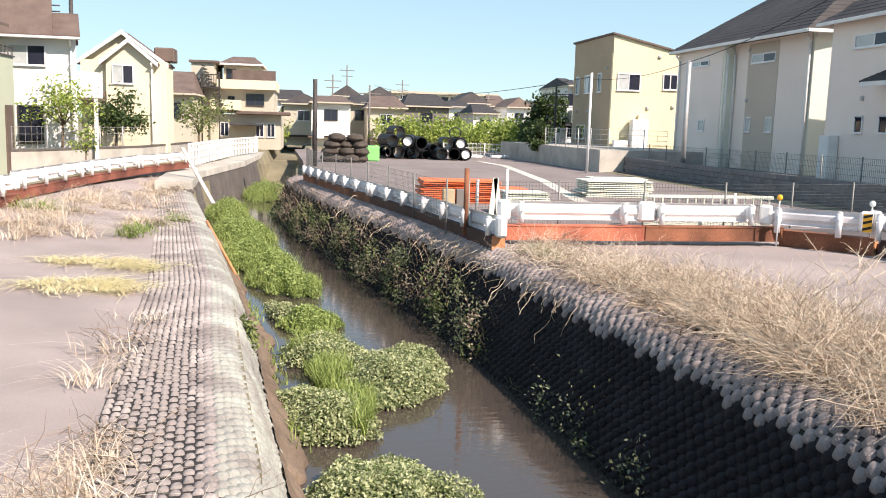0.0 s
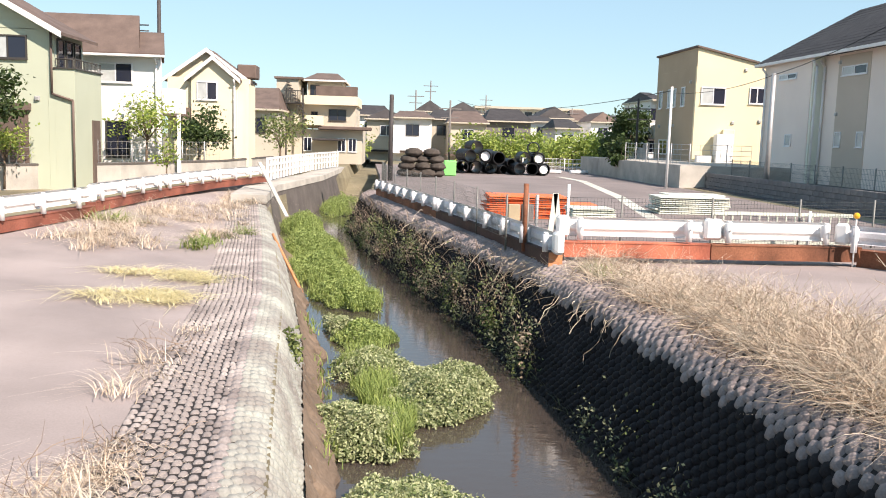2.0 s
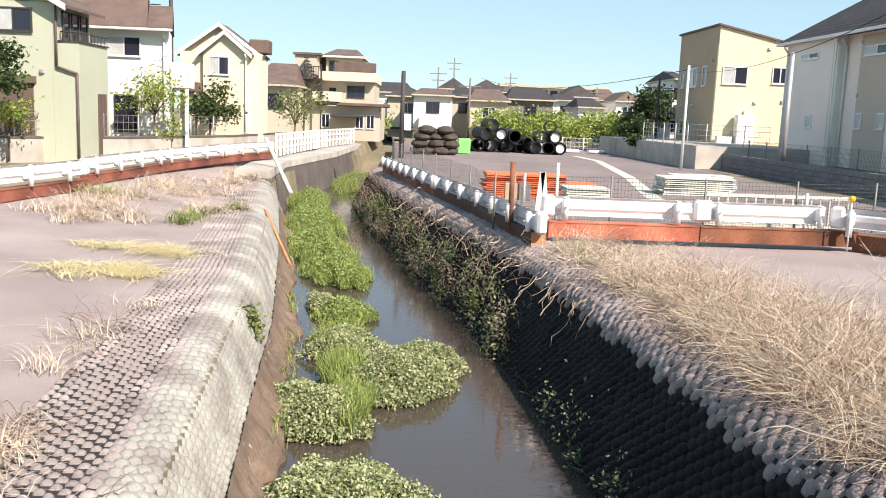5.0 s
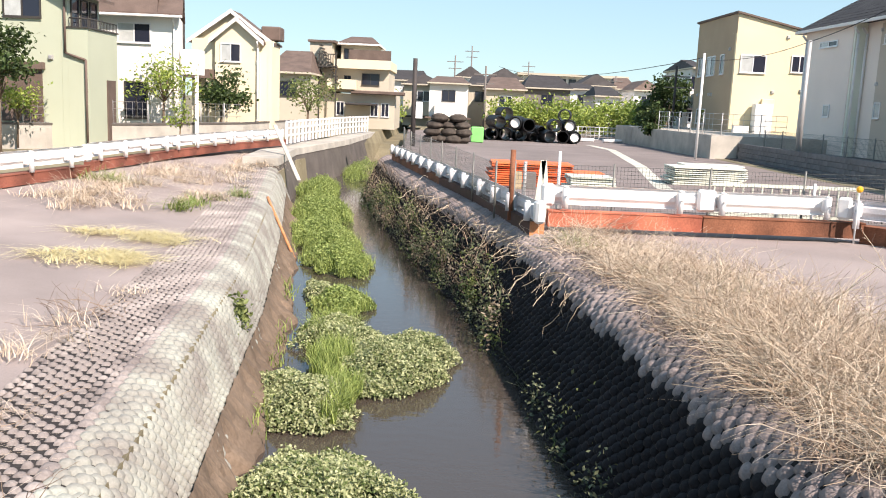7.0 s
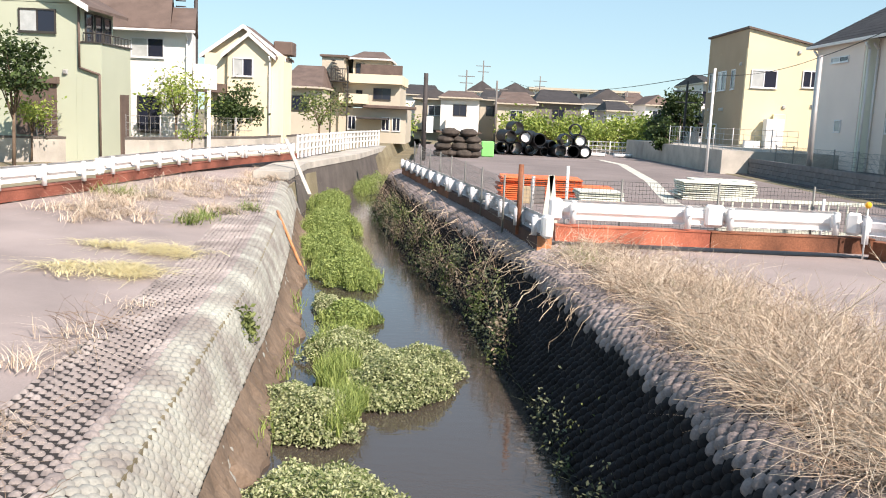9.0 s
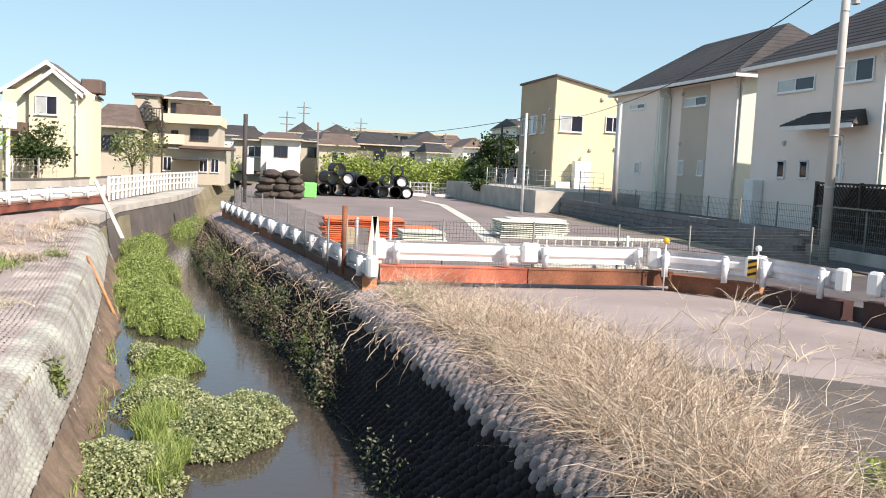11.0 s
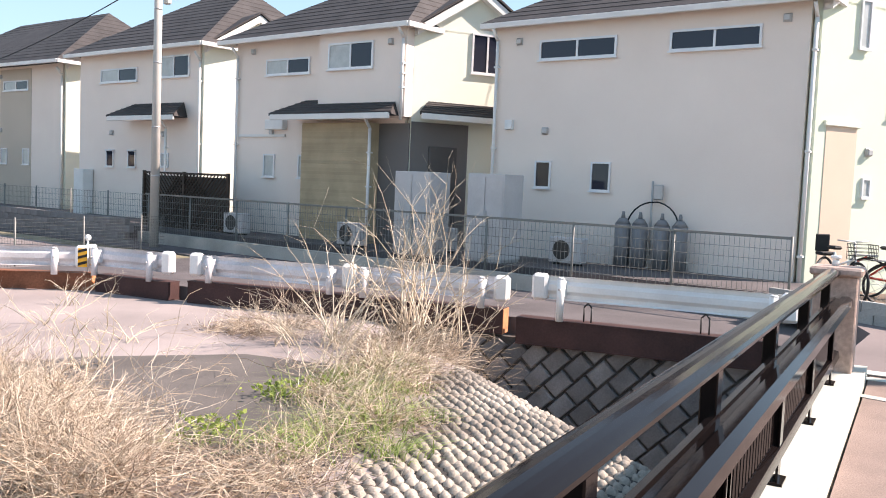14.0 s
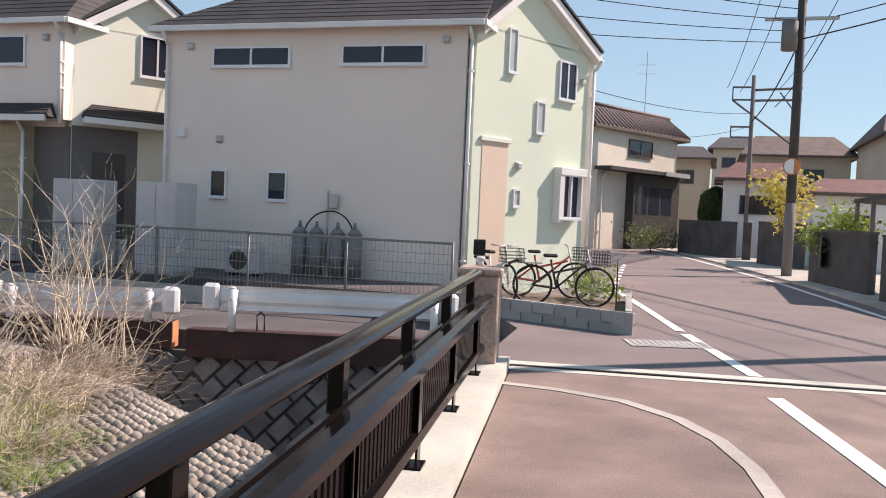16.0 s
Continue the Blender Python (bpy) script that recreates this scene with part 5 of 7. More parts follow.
part("side_roof", placed(box(-9.0, -8.1, 42.3, 43.4, 4.25, 4.9, 0.05), Matrix.Identity(4)), BROWNROOF, hyl)
mlb = oriented((-10.95, 41.45), (-8.9, 41.45))
window(hyl, mlb, 0.25, 1.2, 3.15, 4.0, glass=CURTAIN)
downpipe(hyl, mlb, 2.0, -0.3, 4.1)
part("carport_roof", box(-12.6, -11.0, 40.6, 41.7, 2.35, 2.75), BROWNROOF, hyl)
for x in (-12.5, -11.15):
    part("carport_post", box(x, x + 0.12, 40.65, 40.77, -0.4, 2.35), TANW, hyl)

# three-storey house with an outside stair
hb = thing("house", "three-storey beige house with terraces and a dark outside stair", "house")
for x0, x1, y0, y1, z0, z1, m_ in ((-10.3, -8.7, 65, 71, -0.4, 5.7, TANW), (-8.7, -4.5, 65.3, 72, 2.2, 3.95, TANW), (-8.7, -4.0, 65.0, 72, -0.4, 2.1, TANW), (-8.2, -5.6, 66.5, 71, 4.0, 5.75, TANW)):
    part("wall", box(x0, x1, y0, y1, z0, z1), m_, hb)
part("parapet", box(-8.5, -4.35, 64.6, 72, 3.9, 4.55), mat("cream_parapet", (0.70, 0.62, 0.46), 0.85, 0.06, 0.6, 50, 0.1), hb, "cream terrace parapet")
part("terrace_screen", box(-7.4, -4.35, 64.62, 64.68, 4.55, 5.25), BROWNROOF, hb)
part("balcony", box(-8.9, -6.8, 64.2, 65.0, 2.4, 3.1), mat("cream_balcony", (0.70, 0.62, 0.46), 0.85, 0.06, 0.6, 50, 0.1), hb)
part("lower_roof", box(-7.2, -3.3, 64.3, 66, 2.1, 2.35, 0.05), BROWNROOF, hb)
part("lean_to_roof", box(-7.5, -5.3, 63.4, 65, 1.3, 1.45, 0.03), SLATE, hb)
hip_roof(hb, [(-8.2, 66.5), (-5.6, 66.5), (-5.6, 71), (-8.2, 71)], 5.75, 0.7, 0.4, BROWNROOF, 0, 0.8)
part("tower_roof", box(-10.45, -8.4, 64.8, 71.2, 5.7, 5.85), BROWNROOF, hb)
mbb = oriented((-8.7, 65.3), (-4.5, 65.3))
window(hb, mbb, 2.2, 3.5, 2.75, 3.6, frame_mat=BLACKF)
window(hb, mbb, 0.9, 1.4, 2.95, 3.4, frame_mat=BLACKF)
mbu = oriented((-8.2, 66.5), (-5.6, 66.5))
window(hb, mbu, 0.2, 0.9, 4.6, 5.4, frame_mat=BLACKF)
mbl = oriented((-8.7, 65.0), (-4.0, 65.0))
for u in (0.4, 2.9, 3.7):
    window(hb, mbl, u, u + 0.6, 0.5, 1.5, frame_mat=ALU)
bm = bmesh.new()
for k in range(12):
    bm_box(bm, -9.5 + k * 0.12, -9.3 + k * 0.12, 63.9, 64.9, 2.2 + 3.2 - k * 0.24, 2.28 + 3.2 - k * 0.24)
bm_box(bm, -9.6, -8.2, 63.9, 64.95, 3.9, 4.0)
for x in (-9.5, -8.3):
    bm_box(bm, x, x + 0.1, 63.95, 64.05, -0.4, 5.0)
for k in range(8):
    bm_box(bm, -9.5 + k * 0.17, -9.46 + k * 0.17, 63.9, 63.94, 4.0, 4.8)
bm_box(bm, -9.6, -8.2, 63.88, 63.96, 4.78, 4.85)
part("outside_stair", bm, BLACKF, hb, "dark steel outside stair")

# distant houses across the fields, placed by pixel column and row to fit the camera's view
rngh = random.Random(21)


def far_x(pixel_x, D):
    return -0.257 + (0.3 + 0.04817 * (pixel_x - 780) + 0.257) * (D - 0.158) / 74.84


def far_z(pixel_x, py, D):
    return 1.668 + (205 + 0.04 * (pixel_x - 780) - py) * D / 1536


def far_house(p0, p1, ytop, yeave, D, wall, roofm, deep=8):
    x0, x1 = far_x(p0, D), far_x(p1, D)
    ze, zt = far_z(p0, yeave, D), far_z(p0, ytop, D)
    t = house("distant two-storey house with a tiled roof", [(x0, D), (x1, D), (x1, D + deep), (x0, D + deep)], -0.5, ze, [wall], group="distant houses")
    mm = oriented((x0, D), (x1, D))
    w = x1 - x0
    n = max(1, int(w / 2.4))
    for i in range(n):
        c = (i + 0.5) * w / n
        for z in (ze - 1.6, ze - 4.0):
            if z > -0.2:
                window(t, mm, c - 0.6, c + 0.6, z, z + 1.0, frame_mat=BLACKF if rngh.random() < 0.4 else ALU)
    if rngh.random() < 0.6 and ze > 3:
        part("balcony", box(x0 + w * 0.15, x0 + w * 0.75, D - 0.9, D, ze - 2.9, ze - 1.9), wall, t)
        part("lower_roof", box(x0 - 0.3, x1 + 0.3, D - 0.8, D, ze - 3.1, ze - 2.95), roofm, t)
    hip_roof(t, [(x0, D), (x1, D), (x1, D + deep), (x0, D + deep)], ze, max(0.7, (zt - ze) * 1.5), 0.35, roofm, int(rngh.random() < 0.4), w * 0.22, fascia=TANW)


for p0, p1, yt, ye, D, w_, r_ in ((455, 528, 122, 150, 60, TANW, BROWNROOF), (665, 735, 150, 163, 92, WHITEW, SLATE), (692, 762, 158, 170, 84, TANW, SLATE), (738, 806, 160, 168, 78, WHITEW, BROWNROOF),
                                  (782, 832, 145, 158, 104, WHITEW, SLATE), (806, 850, 160, 172, 88, TANW, SLATE), (832, 900, 148, 162, 108, TANW, SLATE), (838, 905, 163, 178, 82, TANW, BROWNROOF),
                                  (905, 985, 160, 176, 86, GREYS, SLATE), (985, 1030, 170, 178, 96, WHITEW, SLATE), (1000, 1060, 158, 172, 100, WHITEW, SLATE), (1030, 1075, 178, 190, 86, WHITEW, SLATE),
                                  (1062, 1100, 164, 178, 108, WHITEW, BROWNROOF), (1096, 1140, 168, 180, 100, WHITEW, BROWNROOF), (1196, 1222, 130, 142, 66, WHITEW, SLATE), (1130, 1175, 172, 182, 112, TANW, SLATE)):
    far_house(p0, p1, yt, ye, D, w_, r_)
t = thing("apartment_block", "long low pale apartment block behind the houses", "building")
xa, xb = far_x(900, 130), far_x(1070, 130)
part("wall", box(xa, xb, 130, 140, -0.5, far_z(980, 158, 130)), WHITEW, t)
part("roof", box(xa - 1, xb + 1, 129, 141, far_z(980, 158, 130), far_z(980, 154, 130)), TANW, t)
for i in range(9):
    window(t, oriented((xa, 130), (xb, 130)), 0.6 + i * 1.5, 1.7 + i * 1.5, far_z(980, 170, 130), far_z(980, 162, 130), frame_mat=BLACKF)
for pixel_x, py, D in ((780, 122, 95), (808, 106, 110), (836, 140, 70), (908, 132, 120), (1170, 140, 58), (700, 150, 100), (1062, 156, 110)):
    t = thing("utility_pole", "distant thin utility pole with crossarms", "pole", (far_x(pixel_x, D), D, -0.4))
    zt = far_z(pixel_x, py, D) + 0.4
    part("shaft", tube((0, 0, 0), (0, 0, zt), 0.1, 0.07, 8), GREYS if pixel_x != 1170 else DARKPOLE, t)
    part("crossarm", box(-0.9, 0.9, -0.05, 0.05, zt - 0.7, zt - 0.62), GREYS, t)
    part("crossarm", box(-0.7, 0.7, -0.05, 0.05, zt - 1.4, zt - 1.32), GREYS, t)

# ---- things in the yard ----
t = thing("dark_post", "tall dark wooden post with a pale notice plate", "post", (-1.62, 40.9, -0.4))
part("shaft", tube((0, 0, 0), (0, 0, 4.05), 0.12, 0.1, 10), DARKPOLE, t)
part("notice_plate", box(0.1, 0.42, -0.14, -0.12, 1.35, 2.1), PAPERW, t)
t = thing("white_post", "slim white steel post in the yard", "post", (11.35, 40.2, -0.36))
part("shaft", tube((0, 0, 0), (0, 0, 4.75), 0.07, 0.06, 8), PLASTW, t)

t = thing("sack_stack", "stack of dark weathered sandbags", "sandbags", (0.0, 46.0, LOT_Z))
rs = random.Random(3)
for lay, (n, w) in enumerate(((4, 0.98), (3, 0.98), (3, 0.9), (2, 0.7))):
    for i in range(n):
        bm = bmesh.new()
        bmesh.ops.create_icosphere(bm, subdivisions=3, radius=1)
        for v in bm.verts:
            k = 1 + 0.12 * noise.noise(v.co * 3.1 + Vector((i * 5, lay * 7, 0))) + 0.05 * math.sin(v.co.z * 16)
            v.co = Vector((v.co.x * 0.46 * k, v.co.y * 0.5 * k, v.co.z * 0.235 * k))
        for f in bm.faces:
            f.smooth = True
        x = (i - (n - 1) / 2) * (1.9 * w / max(1, n - 0.6)) + rs.uniform(-0.06, 0.06)
        bmesh.ops.translate(bm, verts=bm.verts, vec=(x, rs.uniform(-0.2, 0.2), 0.2 + lay * 0.36))
        part("sandbag", bm, SACK, t)
t = thing("green_sheet", "bright green folded plastic sheet standing by the sandbags", "sheet", (1.6, 48.0, LOT_Z))
part("sheet", box(-0.35, 0.35, -0.05, 0.35, 0, 0.85, 0.05), GREENTARP, t)


def pipe_at(x, y, z, r, paper=False, turn=0.0):
    t = thing("corrugated_pipe", "black corrugated plastic drain pipe" + (" with a white sheet inside" if paper else ""), "pipe", (x, y, z), turn, group="pipe pile")
    bm = bmesh.new()
    n, ln, seg = 20, 2.4, 18
    rings = []
    for k in range(seg + 1):
        rr = r * (1.0 if k % 2 else 0.93)
        rings.append([bm.verts.new((rr * math.cos(2 * math.pi * i / n), k * ln / seg, rr * math.sin(2 * math.pi * i / n))) for i in range(n)])
    inner = [[bm.verts.new((r * 0.84 * math.cos(2 * math.pi * i / n), k * ln, r * 0.84 * math.sin(2 * math.pi * i / n))) for i in range(n)] for k in (0, 1)]
    for a, b in zip(rings, rings[1:]):
        for i in range(n):
            bm.faces.new((a[i], a[(i + 1) % n], b[(i + 1) % n], b[i]))
    for i in range(n):
        j = (i + 1) % n
        bm.faces.new((inner[0][i], inner[0][j], rings[0][j], rings[0][i]))
        bm.faces.new((inner[1][j], inner[1][i], rings[-1][i], rings[-1][j]))
        bm.faces.new((inner[0][j], inner[0][i], inner[1][i], inner[1][j]))
    bmesh.ops.recalc_face_normals(bm, faces=bm.faces)
    part("pipe_wall", bm, PIPEB, t)
    if paper:
        part("sheet", placed(tube((0, 0.12, 0), (0, 0.13, 0), r * 0.7, n=12), Matrix.Identity(4)), PAPERW, t)


R0 = 0.40
for x, z, pa in ((2.25, 0, 0), (3.05, 0, 0), (3.85, 0, 0), (2.7, 1, 0), (3.45, 1, 1), (4.2, 0.85, 0), (3.05, 1.75, 0)):
    pipe_at(x * 1.13, 52.0 + 0.4 * math.sin(x * 7), LOT_Z + R0 + z * R0 * 1.7, R0, pa, 12 * math.sin(x * 5))
for x, z in ((1.7, 0), (4.55, 0), (4.95, 0.9)):
    pipe_at(x * 1.13, 52.6, LOT_Z + 0.28 + z * 0.45, 0.28, False, 20 * math.sin(x * 3))
for x, z, pa in ((5.3, 0, 0), (5.95, 0, 0), (6.6, 0, 1), (5.55, 1, 0), (6.3, 1, 1), (5.95, 1.95, 0)):
    pipe_at(x * 1.13, 51.5, LOT_Z + 0.38 + z * 0.64, 0.38, pa, 10 * math.sin(x * 4))
for x in (7.4, 9.0):
    t = thing("short_pipe", "short pale pipe lying on the asphalt", "pipe", (x * 1.1, 56.0, LOT_Z))
    part("tube", tube((0, 0, 0.12), (1.2, 0.3, 0.12), 0.12, n=10), PAPERW, t)


def stack(label, x0, x1, y0, y1, n, th, material, ribs=0, z0=LOT_Z):
    t = thing("panel_stack", label, "panel stack", ((x0 + x1) / 2, (y0 + y1) / 2, z0))
    r = random.Random(label)
    w, d = (x1 - x0) / 2, (y1 - y0) / 2
    for i in range(n):
        dx, dy = r.uniform(-0.09, 0.09), r.uniform(-0.05, 0.05)
        z = i * th
        bm = box(-w + dx, w + dx, -d + dy, d + dy, z + 0.004, z + th * 0.72, th * 0.12)
        part("panel", placed(bm, Matrix.Rotation(r.uniform(-0.03, 0.03), 4, "Z")), material, t)
    return t


stack("stack of orange steel barrier panels", 1.15, 3.25, 22.6, 24.0, 11, 0.055, ORANGE)
stack("smaller stack of orange barrier panels", 2.9, 4.1, 23.2, 24.2, 7, 0.055, ORANGE)
stack("stack of off-white barrier panels behind the front fence", 2.75, 3.75, 19.6, 20.6, 10, 0.055, OFFW)
stack("stack of off-white barrier panels in the yard", 6.5, 8.6, 25.2, 26.4, 9, 0.06, OFFW)
stack("stack of off-white barrier panels in the yard", 7.2, 9.0, 26.6, 27.6, 9, 0.06, OFFW)
for x0 in (1.75, 2.1):
    t = thing("box_crate", "brown cardboard-like crate leaning on the stack", "crate", (x0, 22.0, LOT_Z))
    part("crate_body", box(-0.15, 0.15, -0.12, 0.12, 0, 0.42, 0.01), TILEB if x0 < 2 else GREYS, t)
for x, y, h, r, m_, nm in ((1.25, 16.6, 1.32, 0.05, RUSTST, "rusty steel fence post"), (1.5, 16.75, 1.1, 0.035, GREYST, "grey steel fence post"), (2.2, 17.2, 1.3, 0.03, PLASTW, "slim white fence post"), (7.1, 17.0, 0.9, 0.03, PLASTW, "slim white fence post")):
    t = thing("fence_post", nm, "post", (x, y, LOT_Z - 0.1))
    part("shaft", tube((0, 0, 0), (0, 0, h), r, n=8), m_, t)
for x, lean in ((1.72, 0.09), (1.95, -0.12)):
    t = thing("white_board", "narrow white board propped against the fence", "board", (x, 16.55, LOT_Z))
    part("board", placed(box(-0.05, 0.05, -0.015, 0.015, 0, 1.05), Matrix.Rotation(lean, 4, "Y")), OFFW, t)
mesh_fence("fine grey wire mesh fence across the yard front", [(1.3, 16.6), (7.2, 17.2), (13.3, 19.0)], -0.35, 0.62, 1.9, 0.07, 0.07, MESHM, 0.004, 0.02)
mesh_fence("dark netting fence along the stream side", [(1.0, 17.5), (-0.6, 28.4), (-1.7, 35.0), (-2.0, 40.0)], -0.3, 0.55, 2.6, 0.12, 0.12, MESHM, 0.004, 0.02)
t = thing("white_ladder_rail", "long white railing section lying behind the guardrail", "railing", (5.3, 17.6, -0.33))
for z in (0.02, 0.62):
    part("rail", box(0, 3.0, -0.03, 0.03, z, z + 0.07), OFFW, t)
for i in range(16):
    part("bar", box(0.05 + i * 0.19, 0.08 + i * 0.19, -0.015, 0.015, 0.09, 0.62), OFFW, t)
mesh_fence("white metal fence at the far end of the yard", [(7.5, 61.0), (13.5, 61.3), (19.0, 62.0)], -0.35, 0.5, 1.5, 0.3, 0.28, WHITEP, 0.03, 0.04)
mesh_fence("grey rail fence on the retaining wall", [(11.9, 50.0), (12.4, 41.4), (15.8, 41.3)], 0.75, 1.75, 1.8, 0.5, 0.25, GREYST, 0.012)

# ---- alley ----
bw = solid("alley_wall", box(13.55, 13.7, 21.0, 44.0, -0.6, -0.34), CONC, "footing of the alley block wall", "wall", kind="structure")
unit = mesh_of(box(-0.07, 0.07, -0.193, 0.193, 0.0, 0.185, 0.006), "block", BLOCK)
for r_ in range(4):
    for i in range(50):
        y = 21.2 + i * 0.4 + (0.2 if r_ % 2 else 0)
        ob = new("block", unit)
        ob.parent = bw
        ob.location = (13.62, y, -0.34 + r_ * 0.195)
solid("alley_wall_far", box(13.55, 13.69, 41.2, 44.0, -0.4, 0.44), BLOCK, "grey block wall at the alley's end", "wall", kind="structure")
mesh_fence("grey steel mesh fence before the houses", [(14.55, 3.85), (14.55, 9.0), (14.6, 14.0), (14.7, 22.0), (14.4, 30.0), (14.3, 40.0)], 0.02, 1.08, 2.0, 0.085, 0.17, MESHM, 0.006, 0.024)
part("top_curl", sweep([(14.55, 3.85, 1.1), (14.55, 9.0, 1.1), (14.6, 14.0, 1.1), (14.7, 22.0, 1.1)], [(-0.03, -0.02), (-0.03, 0.02), (0.03, 0.02), (0.03, -0.02)], True), MESHM, bpy.data.objects["mesh_fence.005"] if "mesh_fence.005" in bpy.data.objects else bw)
solid("fence_footing", box(14.45, 14.65, 3.8, 22.0, -0.3, 0.02), CONC, "low concrete footing under the mesh fence", "kerb", kind="structure")

t = thing("street_pole", "tall pale concrete utility pole in the alley", "pole", (13.75, 20.15, -0.3))
part("shaft", tube((0, 0, 0), (0, 0, 9.5), 0.125, 0.09, 14), POLEC, t)
for z in (1.9, 3.2, 4.9, 6.3):
    part("band", tube((0, 0, z), (0, 0, z + 0.05), 0.128 - 0.0035 * z, n=12), GREYST, t)
part("step_bolt", tube((0, 0, 6.6), (0.5, -0.1, 6.65), 0.012, n=5), GREYST, t)
part("insulator", box(0.2, 0.35, -0.1, 0.1, 6.5, 6.75, 0.02), GREYST, t)
t = thing("service_pole", "grey steel service pole by the far house", "pole", (14.15, 35.6, -0.3))
part("shaft", tube((0, 0, 0), (0, 0, 5.05), 0.11, 0.09, 10), GREYST, t)

t = thing("lattice_fence", "dark stained wooden lattice screen", "fence", (15.5, 21.3, 0.1))
for k in range(26):
    for sgn in (1, -1):
        y0 = -2.0 + k * 0.155
        a = (0.0 + 0.012 * sgn, y0, 0.0)
        dy = 1.6 * sgn
        y1 = max(-2.0, min(2.0, y0 + dy))
        z1 = abs(y1 - y0) / 1.6 * 1.6
        if z1 > 0.1:
            part("lath", placed(bm_tube(bmesh.new(), a, (a[0], y1, z1), 0.018, n=4), Matrix.Identity(4)), WOODD, t)
for y in (-2.0, 0.0, 2.0):
    part("post", box(-0.04, 0.04, y - 0.04, y + 0.04, 0, 1.68), WOODD, t)
for z in (0.02, 1.6):
    part("rail", box(-0.03, 0.03, -2, 2, z, z + 0.06), WOODD, t)
part("backing", box(0.03, 0.05, -1.95, 1.95, 0.1, 1.55), BLACKF, t)

for y0, y1 in ((12.0, 13.05), (10.0, 10.95)):
    t = thing("storage_shed", "pale grey steel storage cabinet", "cabinet", (15.35, (y0 + y1) / 2, 0.1))
    w = (y1 - y0) / 2
    b_ = part("body", box(0, 0.75, -w, w, 0.06, 1.9, 0.01), SHEDM, t)
    part("door_panel", box(-0.012, 0.0, -w + 0.03, -0.01, 0.12, 1.82), SHEDM, b_)
    part("door_panel", box(-0.022, -0.002, 0.01, w - 0.03, 0.12, 1.82), SHEDM, b_)
    part("handle", box(-0.035, -0.02, -0.06, -0.03, 0.9, 1.1), GREYST, b_)
    part("base", box(0.02, 0.73, -w + 0.02, w - 0.02, 0, 0.06), GREYST, t)
for y in (6.9, 7.3, 7.8, 8.2):
    t = thing("gas_cylinder", "grey steel gas cylinder against the house wall", "gas cylinder", (17.35, y, 0.1), group="gas cylinders")
    part("body", tube((0, 0, 0.05), (0, 0, 0.95), 0.17, n=14), CYLM, t)
    part("shoulder", tube((0, 0, 0.95), (0, 0, 1.08), 0.17, 0.08, 14), CYLM, t)
    part("valve", tube((0, 0, 1.08), (0, 0, 1.22), 0.05, 0.03, 8), CYLM, t)
t = thing("gas_meter", "grey gas meter with black hoses on the wall", "meter", (17.7, 7.55, 1.3))
part("meter_body", box(-0.12, 0.0, -0.1, 0.1, 0.3, 0.62, 0.02), GREYST, t)
part("standpipe", tube((-0.06, 0.14, -0.9), (-0.06, 0.14, 0.7), 0.025, n=8), GREYST, t)
for s in (-1, 1):
    bm = bmesh.new()
    prev = Vector((-0.08, 0.0, 0.25))
    for k in range(1, 9):
        a = k / 8
        nx_ = Vector((-0.2 - 0.1 * a, s * 0.62 * math.sin(a * 1.57), 0.25 - 0.75 * a * a))
        bm_tube(bm, prev, nx_, 0.017, n=6, cap=False)
        prev = nx_
    part("hose", bm, RUBBER, t)
for y in (9.1, 14.6, 19.0, 12.6):
    t = thing("condenser_unit", "white air conditioner outdoor unit", "condenser", (16.6 if y < 13 else 15.6, y, 0.1))
    part("case", box(-0.15, 0.15, -0.4, 0.4, 0.05, 0.6, 0.02), SHEDM, t)
    bm2 = tube((-0.165, 0.08, 0.33), (-0.15, 0.08, 0.33), 0.21, n=18)
    part("fan_grille", bm2, BLACKF, t)
    part("foot", box(-0.12, 0.12, -0.3, -0.22, 0, 0.05), RUBBER, t)
    part("foot", box(-0.12, 0.12, 0.22, 0.3, 0, 0.05), RUBBER, t)
for y in (5.75, 4.15):
    t = thing("steel_loop", "small black steel hoop on the beam", "hoop", (11.33 + (5.75 - y) * 0.27, y, -0.2))
    bm = bmesh.new()
    pts_ = [(0, -0.06, 0), (0, -0.06, 0.22), (0, 0, 0.28), (0, 0.06, 0.22), (0, 0.06, 0)]
    for a, b in zip(pts_, pts_[1:]):
        bm_tube(bm, a, b, 0.012, n=6)
    part("hoop", bm, BLACKF, t)

# ---- road side on the right ----
pl_ = solid("planter_footing", prism([(14.2, 4.2), (12.84, 0.68), (16.6, 1.0), (17.2, 3.6)], -0.1, 0.12), SOIL, "earth bed of the block planter", "planter", kind="structure")
unit = mesh_of(box(-0.193, 0.193, -0.05, 0.05, 0.0, 0.187, 0.006), "block", PALEBLOCK)
for (a, b) in (((14.2, 4.2), (12.8, 0.65)), ((12.8, 0.65), (16.6, 1.0))):
    d = Vector((b[0] - a[0], b[1] - a[1], 0))
    n = int(d.length / 0.4)
    for r_ in range(2):
        for i in range(n + 1):
            u = min(i * 0.4 + 0.2 + (0.2 if r_ else 0), d.length - 0.1)
            p = Vector((*a, 0)) + d.normalized() * u
            ob = new("block", unit)
            ob.parent = pl_
            ob.matrix_basis = pose(p.x, p.y, -0.03 + r_ * 0.16, 0, 0, math.degrees(math.atan2(d.y, d.x)))
t = thing("marker_rod", "thin dark steel rod standing by the planter", "rod", (12.95, 0.85, 0.1))
part("rod", tube((0, 0, 0), (0, 0, 0.95), 0.012, n=6), BLACKF, t)
t = thing("drain_grate", "steel drain grate set in the road", "grate", (12.1, 0.05, 0.006), 17)
